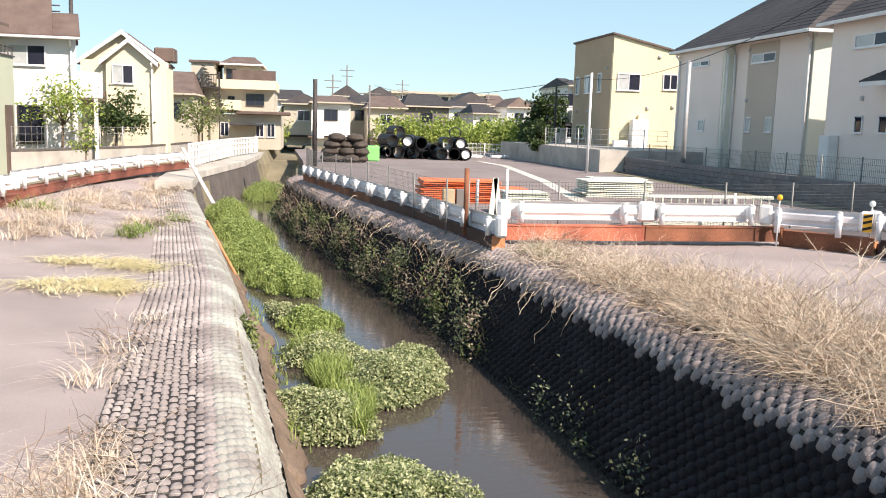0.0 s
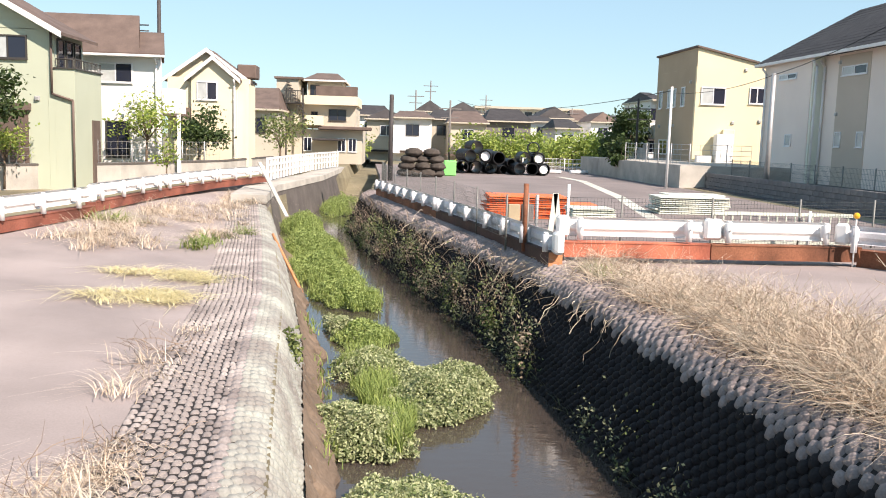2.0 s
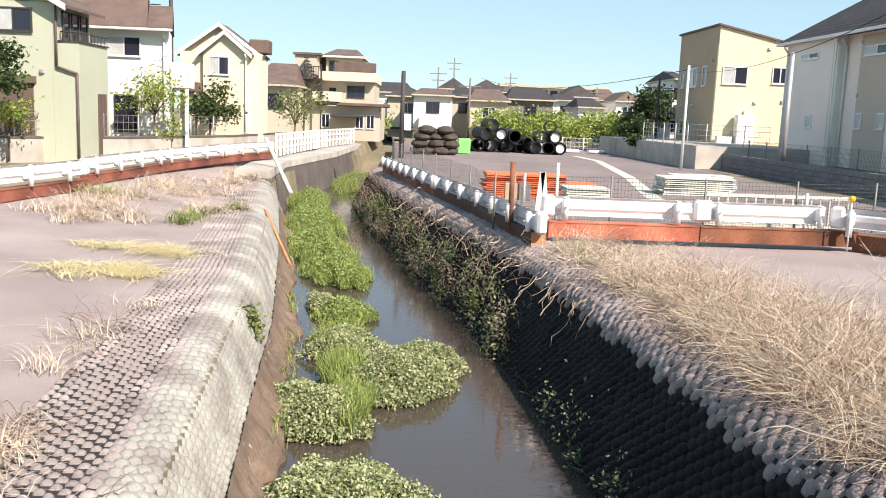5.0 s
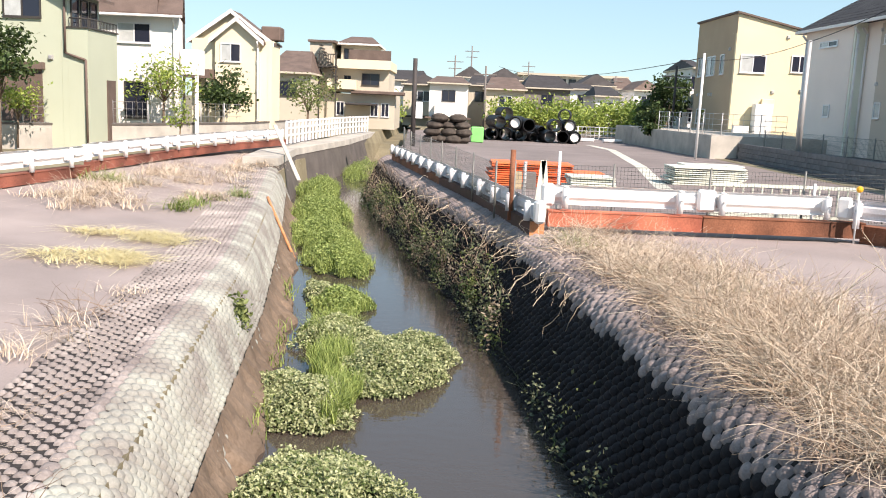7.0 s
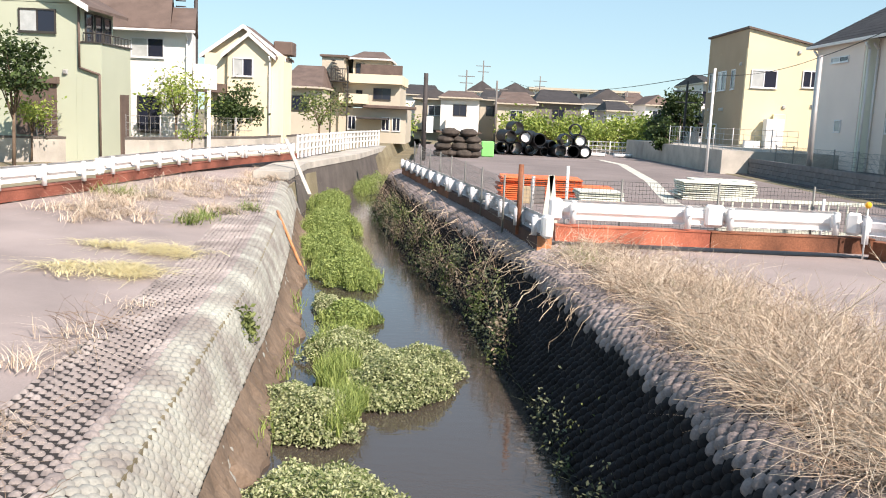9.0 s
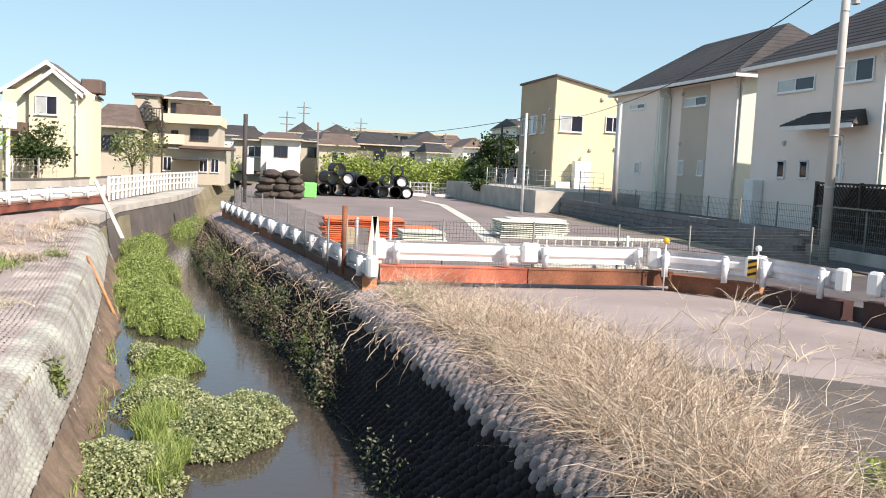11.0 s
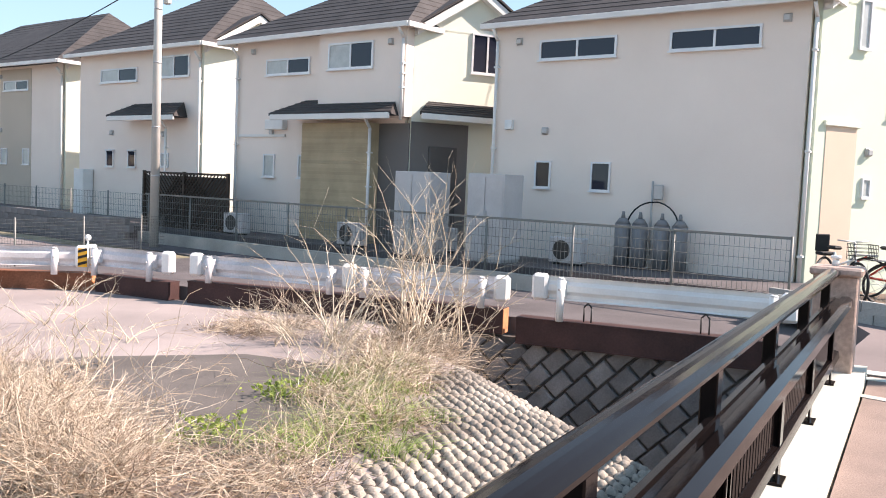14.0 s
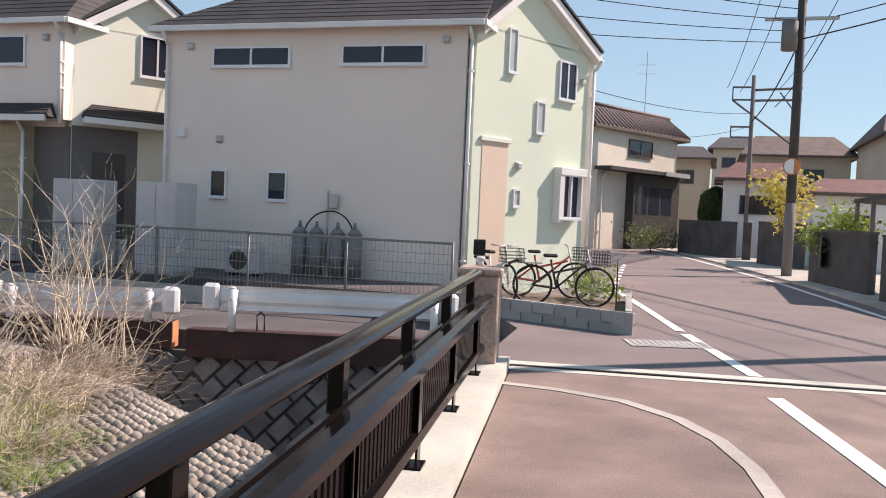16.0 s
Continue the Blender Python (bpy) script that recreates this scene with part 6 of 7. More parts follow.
part("frame", box(-0.3, 0.3, -0.55, 0.55, 0, 0.006), CONC, t)
for i in range(12):
    part("grate_bar", box(-0.26, 0.26, -0.5 + i * 0.085, -0.46 + i * 0.085, 0.006, 0.012), GREYST, t)


def bicycle(at, turn, paint, label):
    t = thing("bicycle", label, "bicycle", at, turn, group="parked bicycles")
    R = 0.33
    for cx in (0.0, 1.08):
        w = part("wheel", ring_mesh(cx, R, 0.022, RUBBER), RUBBER, t)
        bm = bmesh.new()
        for k in range(12):
            a = k * math.pi / 6
            bm_tube(bm, (cx, 0, R), (cx + math.cos(a) * (R - 0.02), 0, R + math.sin(a) * (R - 0.02)), 0.004, n=3, cap=False)
        part("spokes", bm, GREYST, w)
    bm = bmesh.new()
    for a, b in (((0.0, 0, R), (0.42, 0, 0.28)), ((0.42, 0, 0.28), (0.3, 0, 0.78)), ((0.42, 0, 0.30), (0.95, 0, 0.78)), ((0.35, 0, 0.55), (0.93, 0, 0.70)), ((0, 0, R), (0.33, 0, 0.6))):
        bm_tube(bm, a, b, 0.021, n=6)
    part("frame", bm, paint, t)
    bm = bmesh.new()
    bm_tube(bm, (1.08, 0, R), (0.92, 0, 0.98), 0.015, n=6)
    bm_tube(bm, (0.88, -0.26, 1.0), (0.92, 0, 0.98), 0.012, n=6)
    bm_tube(bm, (0.88, 0.26, 1.0), (0.92, 0, 0.98), 0.012, n=6)
    part("fork_and_handlebar", bm, GREYST, t)
    part("saddle", box(0.16, 0.42, -0.08, 0.08, 0.82, 0.88, 0.03), RUBBER, t)
    bm = bmesh.new()
    for k in range(5):
        z = 0.72 + k * 0.06
        for a, b in (((1.02, -0.17), (1.3, -0.17)), ((1.3, -0.17), (1.3, 0.17)), ((1.3, 0.17), (1.02, 0.17)), ((1.02, 0.17), (1.02, -0.17))):
            bm_tube(bm, (*a, z), (*b, z), 0.006, n=4, cap=False)
    for k in range(7):
        for y in (-0.17, 0.17):
            bm_tube(bm, (1.02 + k * 0.047, y, 0.72), (1.02 + k * 0.047, y, 0.96), 0.005, n=3, cap=False)
    part("basket", bm, BLACKF, t)
    if "child" in label:
        cs = part("child_seat", box(-0.14, 0.1, -0.12, 0.12, 0.7, 0.76, 0.02), RUBBER, t)
        part("seat_back", box(-0.16, -0.12, -0.12, 0.12, 0.76, 1.05, 0.015), RUBBER, cs)
    else:
        part("carrier", box(-0.25, 0.15, -0.07, 0.07, 0.70, 0.72), GREYST, t)
    part("mudguard", placed(tube((-0.02, 0, 0.69), (-0.3, 0, 0.5), 0.02, n=5), Matrix.Identity(4)), paint, t)
    return t


def ring_mesh(cx, R, r, m_):
    bm = bmesh.new()
    n, k = 24, 6
    vs = [[bm.verts.new((cx + (R + r * math.cos(b)) * math.cos(a), r * math.sin(b), R + r + (R + r * math.cos(b)) * math.sin(a) - r)) for b in (2 * math.pi * j / k for j in range(k))] for a in (2 * math.pi * i / n for i in range(n))]
    for i in range(n):
        for j in range(k):
            bm.faces.new((vs[i][j], vs[(i + 1) % n][j], vs[(i + 1) % n][(j + 1) % k], vs[i][(j + 1) % k]))
    bmesh.ops.recalc_face_normals(bm, faces=bm.faces)
    return bm


REDP = mat("red_bicycle_paint", (0.5, 0.06, 0.03), 0.4, 0.1, 4, 40, 0.0)
bicycle((15.45, 3.55, 0.12), -140, PLASTW, "silver city bicycle with a child seat")
bicycle((14.95, 2.5, 0.12), -74, BLACKF, "black city bicycle with a front basket")
bicycle((16.25, 3.05, 0.12), -76, REDP, "small red bicycle beside the planter wall")

# tiled house across the road
OLDCREAM = mat("aged_cream_render", (0.74, 0.67, 0.56), 0.88, 0.1, 0.8, 50, 0.15, stain=0.15)
DARKTILE = mat("dark_brown_roof_tile", (0.085, 0.05, 0.042), 0.55, 0.3, 3.0, 30, 0.2, obrand=0.15)
HF = [(39.0, 6.1), (36.0, 4.35), (42.0, 1.48), (45.0, 3.2)]
hf = house("old cream rendered house with a dark red tiled roof", HF, 0.3, 5.45, [OLDCREAM])
# enlarged away from the camera's eye to fit the same view
hf.matrix_basis = Matrix.Translation(EYE_PIVOT) @ Matrix.Scale(1.3, 4) @ Matrix.Translation(-EYE_PIVOT)
mf, mfs = oriented(HF[1], HF[2]), oriented(HF[0], HF[1])
window(hf, mf, 2.35, 4.35, 4.4, 5.12, frame_mat=BLACKF)
window(hf, mfs, 1.7, 2.5, 4.6, 5.1, frame_mat=BLACKF)
part("ground_storey", placed(box(2.3, 6.3, 0.002, 0.4, 0.0, 3.62), mf), BLACKF, hf, "dark glazed ground floor porch")
for u in (2.5, 3.6, 4.7):
    part("porch_pane", placed(box(u, u + 0.9, 0.402, 0.412, 1.9, 3.1), mf), GLASS, hf)
part("porch_roof", placed(box(-0.2, 6.4, 0.002, 0.8, 3.65, 3.8), mf), SLATE, hf)
part("porch_roof_edge", placed(box(4.2, 6.4, 0.802, 0.86, 3.63, 3.82), mf), GREYST, hf)
part("side_annex", placed(box(0.6, 3.4, 0.002, 0.9, 0.0, 4.1), mfs), OLDCREAM, hf)
downpipe(hf, mf, 0.3, 0.3, 3.6, 0.035)
hip_roof(hf, HF, 5.45, 1.15, 0.45, DARKTILE, 1, 0.35, fascia=BROWNROOF)
qf = [Vector((*p, 0)) for p in HF]
cf = sum(qf, Vector()) / 4
ef = [p + (p - cf).normalized() * 0.45 * 1.41 for p in qf]
rl_, rr_ = (ef[0] + ef[1]) / 2, (ef[2] + ef[3]) / 2
for k in range(25):
    f = k / 24
    a, b = ef[1].lerp(ef[2], f), rl_.lerp(rr_, f * 0.94 + 0.03)
    part("tile_ridge", tube((a.x, a.y, 5.52), (b.x, b.y, 6.58), 0.05, n=5), DARKTILE, hf)
part("ridge_cap", tube((rl_.x, rl_.y, 6.62), (rr_.x, rr_.y, 6.62), 0.1, n=6), DARKTILE, hf)
for x0, y0, w_, d_, z1, rise, wall, rm in ((46, -2.6, 5, 3.6, 3.9, 1.0, WHITEW, REDTILE), (58, -5.2, 8, 6, 6.0, 1.6, TANW, BROWNROOF), (37, -7.4, 4.5, 6.5, 3.0, 0.7, WHITEW, REDTILE), (48, -11.5, 10, 6, 6.5, 1.6, TANW, BROWNROOF), (62, 2.5, 9, 5, 6.0, 1.2, TANW, SLATE), (84, -5.0, 12, 10, 8.5, 1.6, TANW, SLATE), (40, -13.5, 5, 5, 5.6, 1.2, TANW, BROWNROOF)):
    q = [(x0, y0 + d_ / 2), (x0, y0 - d_ / 2), (x0 + w_, y0 - d_ / 2), (x0 + w_, y0 + d_ / 2)]
    t = house("house beyond the road with a low tiled roof", q, 0.0, z1, [wall], group="houses beyond the road")
    hip_roof(t, q, z1, rise, 0.5, rm, 0, 1.0, fascia=BROWNROOF)
    mm = oriented(q[0], q[1])
    for u in (0.8, d_ * 0.55):
        window(t, mm, u, u + 1.2, z1 - 1.7, z1 - 0.8, frame_mat=BLACKF)
# dark block walls along the road
for a, b, z1 in (((46.7, 1.2), (42.5, -1.4), 1.7), ((38.4, -2.3), (35.4, -3.7), 1.75), ((28.0, -3.3), (23.5, -4.2), 1.55), ((21.8, -4.2), (18.0, -5.3), 1.5)):
    solid("garden_wall", sweep([(*a, 0), (*b, 0)], [(-0.1, 0), (-0.1, z1), (0.1, z1), (0.1, 0)], True), DARKBLOCK, "dark grey block wall along the road", "wall", kind="structure")
    solid("wall_coping", sweep([(*a, z1), (*b, z1)], [(-0.13, 0), (-0.13, 0.06), (0.13, 0.06), (0.13, 0)], True), DAMP, "coping on the dark block wall", "wall", kind="structure")
for x, y in ((41.6, -1.9),):
    t = thing("gate_post", "dark gate post beside the entry", "post", (x, y, 0))
    part("shaft", box(-0.18, 0.18, -0.18, 0.18, 0, 1.75, 0.02), DARKBLOCK, t)
solid("verge", prism([(60, 5.2), (46.5, 1.2), (34.0, -1.4), (26.0, -2.95), (17.5, -4.3), (15.0, -5.2), (15.0, -30), (90, -30), (90, 5)], -0.05, 0.06), CONC, "pale concrete verge beyond the road", "pavement", kind="structure")
t = thing("carport", "dark carport roof on slim posts", "carport", (24.5, -4.3, 0))
part("roof_sheet", placed(box(-2.8, 2.8, -2.0, 0.2, 2.4, 2.5), Matrix.Rotation(0.05, 4, "X")), SLATE, t)
for x in (-2.6, 0.0, 2.6):
    part("post", box(x - 0.05, x + 0.05, -0.05, 0.05, 0, 2.42), GREYS, t)
t = thing("notice_board", "grey notice board fixed to the dark wall", "sign", (26.5, -3.45, 0.55), -11.5)
part("board", box(-0.4, 0.4, 0.06, 0.11, 0, 0.85), GREYS, t)
for k in range(4):
    part("text_bar", box(-0.3, 0.3, 0.11, 0.118, 0.15 + k * 0.16, 0.2 + k * 0.16), CONC, t)

# utility poles and cables
t = thing("utility_pole", "tall dark utility pole with crossarms and a traffic mirror", "pole", (30.0, -2.75, 0))
part("shaft", tube((0, 0, 0), (0, 0, 11.0), 0.16, 0.13, 14), DARKPOLE, t)
part("sleeve", tube((0, 0, 0), (0, 0, 2.4), 0.166, 0.164, 14), GREYS, t)
for z, w in ((8.9, 1.4), (8.2, 1.1)):
    part("crossarm", box(-0.06, 0.06, -w, w, z, z + 0.1), GREYST, t)
part("transformer", tube((-0.3, 0.35, 7.2), (-0.3, 0.35, 8.1), 0.25, n=12), GREYS, t)
for k in (-1.2, -0.6, 0.6, 1.2):
    part("insulator", tube((0, k, 9.0), (0, k, 9.25), 0.05, 0.04, 8), PLASTW, t)
mr = part("mirror_disc", tube((-0.28, 0.05, 3.55), (-0.34, 0.06, 3.55), 0.27, n=20), CUTST, t, "round traffic mirror")
part("mirror_glass", tube((-0.34, 0.06, 3.55), (-0.35, 0.06, 3.55), 0.23, n=20), ALU, mr)
t = thing("frame_pole", "braced steel frame pole with crossarms", "pole", (44.5, -1.9, 0))
part("shaft", tube((0, 0, 0), (0, 0, 8.8), 0.1, n=8), GREYS, t)
for z in (8.2, 7.6, 6.3, 5.8):
    part("crossarm", box(-0.05, 0.05, 0.0, 0.95, z, z + 0.08), GREYS, t)
for z, y in ((7.6, 0.9), (5.8, 0.9)):
    part("upright", box(-0.04, 0.04, y, y + 0.06, z, z + 0.6), GREYS, t)
part("brace", tube((0, 0.9, 7.6), (0, -2.0, 5.4), 0.05, n=6), GREYS, t)
part("brace", tube((0, -1.2, 8.0), (0, -2.1, 6.8), 0.04, n=6), GREYS, t)
part("beam", tube((0, 0.0, 8.1), (0, -2.2, 8.2), 0.06, n=6), GREYS, t)
part("beam", tube((0, 0.0, 7.6), (0, -2.2, 7.65), 0.06, n=6), GREYS, t)
t = thing("tv_antenna", "thin television antenna on the roof", "antenna", (50.0, 3.6, 7.6))
part("mast", tube((0, 0, 0), (0, 0, 3.4), 0.02, n=5), GREYST, t)
for z in (2.7, 2.2):
    part("boom", tube((0, -0.5, z), (0, 0.5, z), 0.012, n=4), GREYST, t)


def cable(a, b, sag, r=0.012, label="sagging black overhead cable"):
    bm = bmesh.new()
    a, b = Vector(a), Vector(b)
    prev = a
    for k in range(1, 17):
        s = k / 16
        p = a.lerp(b, s) - Vector((0, 0, sag * 4 * s * (1 - s)))
        bm_tube(bm, prev, p, r, n=4, cap=False)
        prev = p
    t = thing("overhead_cable", label, "cable", group="overhead cables")
    part("wire", bm, WIREM, t)


cable((13.75, 20.15, 6.9), (14.15, 35.6, 4.7), 0.35, 0.016)
cable((14.15, 35.6, 4.7), (11.35, 40.2, 4.1), 0.25, 0.012)
cable((13.75, 20.15, 7.0), (17.2, 1.0, 9.6), 0.4, 0.012)
cable((11.35, 40.2, 4.2), (6.0, 110, 6.5), 1.0, 0.02)
for z, y, r in ((9.2, -1.2, 0.014), (9.2, 1.2, 0.014), (9.0, 0.6, 0.014), (8.3, -1.0, 0.02), (7.6, 0.0, 0.025)):
    cable((30.0, -2.75 + y, z), (44.5, -1.9 + y, z - 1.0), 0.3, r)
    cable((30.0, -2.75 + y, z), (8.0, -16.0 + y, z + 1.0), 0.5, r)
for k in range(5):
    cable((30.0, -2.75, 8.9 - k * 0.35), (18.5 + k * 0.6, 9.0 + k, 9.3 - k * 0.5), 0.3, 0.014)
cable((44.5, -1.9, 7.0), (26.0, 3.8, 5.6), 0.3, 0.014)
cable((44.5, -1.9, 6.4), (36.0, 2.0, 5.0), 0.2, 0.012)

# ---- plants ----
RG = random.Random(77)


def blades(name, spots, material, label, category, width=0.012, segs=3, kind="stuff"):
    """Bent blades: each spot is (x, y, z, height, heading, lean)."""
    verts, faces = [], []
    for x, y, z, h, az, lean in spots:
        dx, dy = math.cos(az), math.sin(az)
        w = width * RG.uniform(0.6, 1.3)
        b = len(verts)
        for k in range(segs + 1):
            s = k / segs
            o = lean * h * s * s
            zz = h * s * (1 - min(0.93, 0.35 * lean) * s)
            ww = w * (1 - 0.85 * s)
            verts += [(x + dx * o - dy * ww, y + dy * o + dx * ww, z + zz), (x + dx * o + dy * ww, y + dy * o - dx * ww, z + zz)]
        for k in range(segs):
            faces.append((b + 2 * k, b + 2 * k + 1, b + 2 * k + 3, b + 2 * k + 2))
    me = raw(name, verts, faces, material)
    return tagged(new(name, me), label, category, kind=kind)


def leaves(spots, material, name, label, category, size=0.05, kind="stuff", parent=None, up=0.5):
    """Small folded leaves at (x, y, z)."""
    verts, faces = [], []
    for x, y, z in spots:
        s = size * RG.uniform(0.6, 1.3)
        n = Vector((RG.gauss(0, 1), RG.gauss(0, 1), RG.gauss(0, 1) + up * 2)).normalized()
        u = n.orthogonal().normalized()
        u = (Matrix.Rotation(RG.uniform(0, 6.28), 3, n) @ u)
        w = n.cross(u)
        c = Vector((x, y, z))
        b = len(verts)
        verts += [tuple(c - u * s), tuple(c + w * s * 0.55 + n * s * 0.2), tuple(c + u * s), tuple(c - w * s * 0.55 + n * s * 0.2)]
        faces += [(b, b + 1, b + 2), (b, b + 2, b + 3)]
    me = raw(name, verts, faces, material)
    ob = new(name, me)
    if parent is not None:
        ob.parent = parent
        return ob
    return tagged(ob, label, category, kind=kind)


def mound(cx, cy, rx, ry, top, n, rot=0.0):
    """Spots over a low uneven mound."""
    out = []
    c, s = math.cos(rot), math.sin(rot)
    while len(out) < n:
        a, r = RG.uniform(0, 6.283), math.sqrt(RG.random())
        lump = 1 + 0.45 * noise.noise((math.cos(a) * 2.2 + cx, math.sin(a) * 2.2 + cy, 0.0)) + RG.gauss(0, 0.05)
        u, v = rx * r * math.cos(a) * lump, ry * r * math.sin(a) * lump
        x, y = cx + u * c - v * s, cy + u * s + v * c
        h = top * (1 - r ** 3.0) * (0.7 + 0.5 * (0.5 + noise.noise((x * 2.3, y * 2.3, 7.0)))) + 0.03
        out.append((x, y, WATER_Z + h * RG.uniform(0.75, 1.12)))
    return out


def mound_body(name, cx, cy, rx, ry, top, rot, material, label):
    """A solid dark core that stands in for the shade under a mound of leaves."""
    bm = bmesh.new()
    bmesh.ops.create_icosphere(bm, subdivisions=3, radius=1)
    c, s = math.cos(rot), math.sin(rot)
    for v in bm.verts:
        k = 0.9 + 0.25 * noise.noise(v.co * 2 + Vector((cx, cy, 0)))
        u, w = v.co.x * rx * 0.97 * k, v.co.y * ry * 0.97 * k
        v.co = Vector((cx + u * c - w * s, cy + u * s + w * c, WATER_Z - 0.05 + max(-0.2, v.co.z) * top * 0.8 * k))
    return solid(name, bm, material, label, "water plants", kind="stuff")


# dark green of the solid cores, painting the shade between leaves
UNDER = mat("plant_shade_core", (0.035, 0.05, 0.015), 0.95, 0.4, 6, 40, 0.6)
CRESSES = ((-1.05, 7.75, 0.84, 0.88, 0.38, 0.0, 2700), (-1.6, 10.3, 0.62, 0.85, 0.36, 0.5, 2200), (-0.5, 11.9, 0.72, 1.25, 0.42, -0.35, 2800), (-1.55, 13.3, 0.62, 0.85, 0.32, 0.2, 1500), (-2.2, 16.2, 0.3, 1.1, 0.26, 0.35, 700))
for cx, cy, rx, ry, top, rot, n in CRESSES:
    n = int(n * 4.5)
    mound_body("cress_tangle", cx, cy, rx, ry, top, rot, UNDER, "dark core standing in for shade under the watercress")
    leaves(mound(cx, cy, rx, ry, top, n, rot), CRESS, "watercress", "dense mound of watercress leaves in the stream", "water plants", 0.026)
GRASSES = ((-1.75, 15.6, 0.5, 0.8, 0.26, 0.0, 1300), (-2.3, 19.6, 0.75, 1.7, 0.36, 0.2, 2600), (-3.2, 23.0, 0.85, 2.4, 0.42, 0.25, 3200), (-3.9, 28.0, 0.9, 3.2, 0.5, 0.2, 3600), (-5.0, 34.5, 0.8, 3.5, 0.5, 0.1, 2600), (-4.0, 44.0, 1.0, 4.0, 0.6, 0.0, 2400))
for cx, cy, rx, ry, top, rot, n in GRASSES:
    mound_body("sedge_tangle", cx, cy, rx, ry, top * 0.6, rot, UNDER, "dark core standing in for shade under the stream grass")
    sp = [(x, y, WATER_Z + 0.02 + 0.4 * (z - WATER_Z), RG.uniform(0.25, 0.8) * top, RG.uniform(0, 6.28), RG.uniform(0.1, 0.7)) for x, y, z in mound(cx, cy, rx, ry, top, n, rot)]
    blades("stream_grass", sp, LUSH, "bright green grass growing in the stream", "grass", 0.009)
    leaves(mound(cx, cy, rx, ry, top * 1.05, n * 2, rot), HERB, "stream_herb", "leafy green herbs in the stream bed", "water plants", 0.034)

for cx, cy, rx, ry, n in ((-1.2, 10.4, 0.24, 0.7, 1700), (-1.5, 12.0, 0.3, 0.7, 1200), (-1.65, 13.6, 0.4, 0.5, 1200)):
    sp = [(x, y, WATER_Z + 0.1, RG.uniform(0.14, 0.36), RG.uniform(0, 6.28), RG.uniform(0.2, 0.9)) for x, y, z in mound(cx, cy, rx, ry, 0.3, n)]
    blades("stream_grass", sp, LUSH, "bright green grass growing through the watercress", "grass", 0.008)

def dry_patch(cx, cy, rx, ry, n, h, z, name="dry_grass", m_=None, tangle=0.9, w=0.009, label="tangled dry straw-coloured grass"):
    sp = []
    tufts = [(RG.gauss(cx, rx * 0.5), RG.gauss(cy, ry * 0.5), RG.uniform(0, 6.28), RG.uniform(0.6, 1.25)) for _ in range(max(4, n // 45))]
    for _ in range(n):
        x, y, turn, tall = RG.choice(tufts)
        x, y = RG.gauss(x, 0.13), RG.gauss(y, 0.13)
        zz = z(x, y) if callable(z) else z
        sp.append((x, y, zz + RG.uniform(-0.02, 0.12) * h, h * tall * RG.uniform(0.35, 1.2), RG.gauss(turn, 0.9), RG.uniform(0.3, 1.7) * tangle * 1.7))
    blades(name, sp, m_ or STRAW, label, "grass", w)


def tz(x, y):
    return terrace_z(x, y)


def long_stalks(cx, cy, rx, ry, n, h, z, m_, name="dry_stalks", label="long bent dry stalks lying across one another"):
    """Thin stalks with two kinks, some upright, most fallen over."""
    verts, faces = [], []
    tufts = [(RG.gauss(cx, rx * 0.55), RG.gauss(cy, ry * 0.55), RG.uniform(0, 6.28)) for _ in range(max(5, n // 22))]
    for _ in range(n):
        x, y, turn = RG.choice(tufts)
        x, y = RG.gauss(x, 0.15), RG.gauss(y, 0.15)
        p = Vector((x, y, z(x, y) + RG.uniform(0, 0.1)))
        a, up = RG.gauss(turn, 1.1), RG.choice((0.15, 0.3, 0.5, 0.9, 1.6))
        d = Vector((math.cos(a), math.sin(a), up)).normalized()
        ln, w = h * RG.uniform(0.4, 1.2), RG.uniform(0.0022, 0.0048)
        b, k = len(verts), 5
        for i in range(k + 1):
            s = d.cross(Vector((RG.gauss(0, 0.2), RG.gauss(0, 0.2), 1))).normalized() * w * (1 - 0.6 * i / k)
            t = Vector((0, 0, w * (1 - 0.6 * i / k)))
            verts += [tuple(p + s), tuple(p - s * 0.5 + t), tuple(p - s * 0.5 - t)]
            p = p + d * ln / k
            floor_ = z(p.x, p.y) + 0.02
            if p.z < floor_:
                p.z = floor_
            d = (d + Vector((RG.gauss(0, 0.3), RG.gauss(0, 0.3), RG.gauss(-0.08, 0.22)))).normalized()
        for i in range(k):
            for j in range(3):
                o, e = b + 3 * i, (j + 1) % 3
                faces.append((o + j, o + e, o + 3 + e, o + 3 + j))
    tagged(new(name, raw(name, verts, faces, m_)), label, "grass", kind="stuff")


DRY = ((3.1, 7.4, 0.45, 1.2, 1100, 0.30), (2.85, 9.5, 0.45, 1.3, 800, 0.28), (2.6, 11.8, 0.4, 1.4, 600, 0.24), (3.15, 5.7, 0.35, 0.7, 800, 0.28), (3.5, 7.2, 0.55, 1.1, 2000, 0.36), (3.4, 9.2, 0.6, 1.4, 1600, 0.36), (3.1, 11.4, 0.6, 1.8, 1300, 0.28), (3.45, 5.5, 0.35, 0.6, 700, 0.28), (2.35, 14.0, 0.5, 1.0, 700, 0.30), (4.0, 10.4, 0.7, 1.4, 420, 0.26), (6.9, 5.9, 0.7, 0.4, 420, 0.28), (7.6, 6.3, 0.7, 0.5, 450, 0.26), (8.8, 7.2, 0.8, 0.6, 300, 0.28), (8.5, 9.2, 0.9, 0.6, 450, 0.22), (5.8, 4.9, 0.6, 0.3, 300, 0.28), (4.2, 4.6, 0.4, 0.35, 400, 0.24))
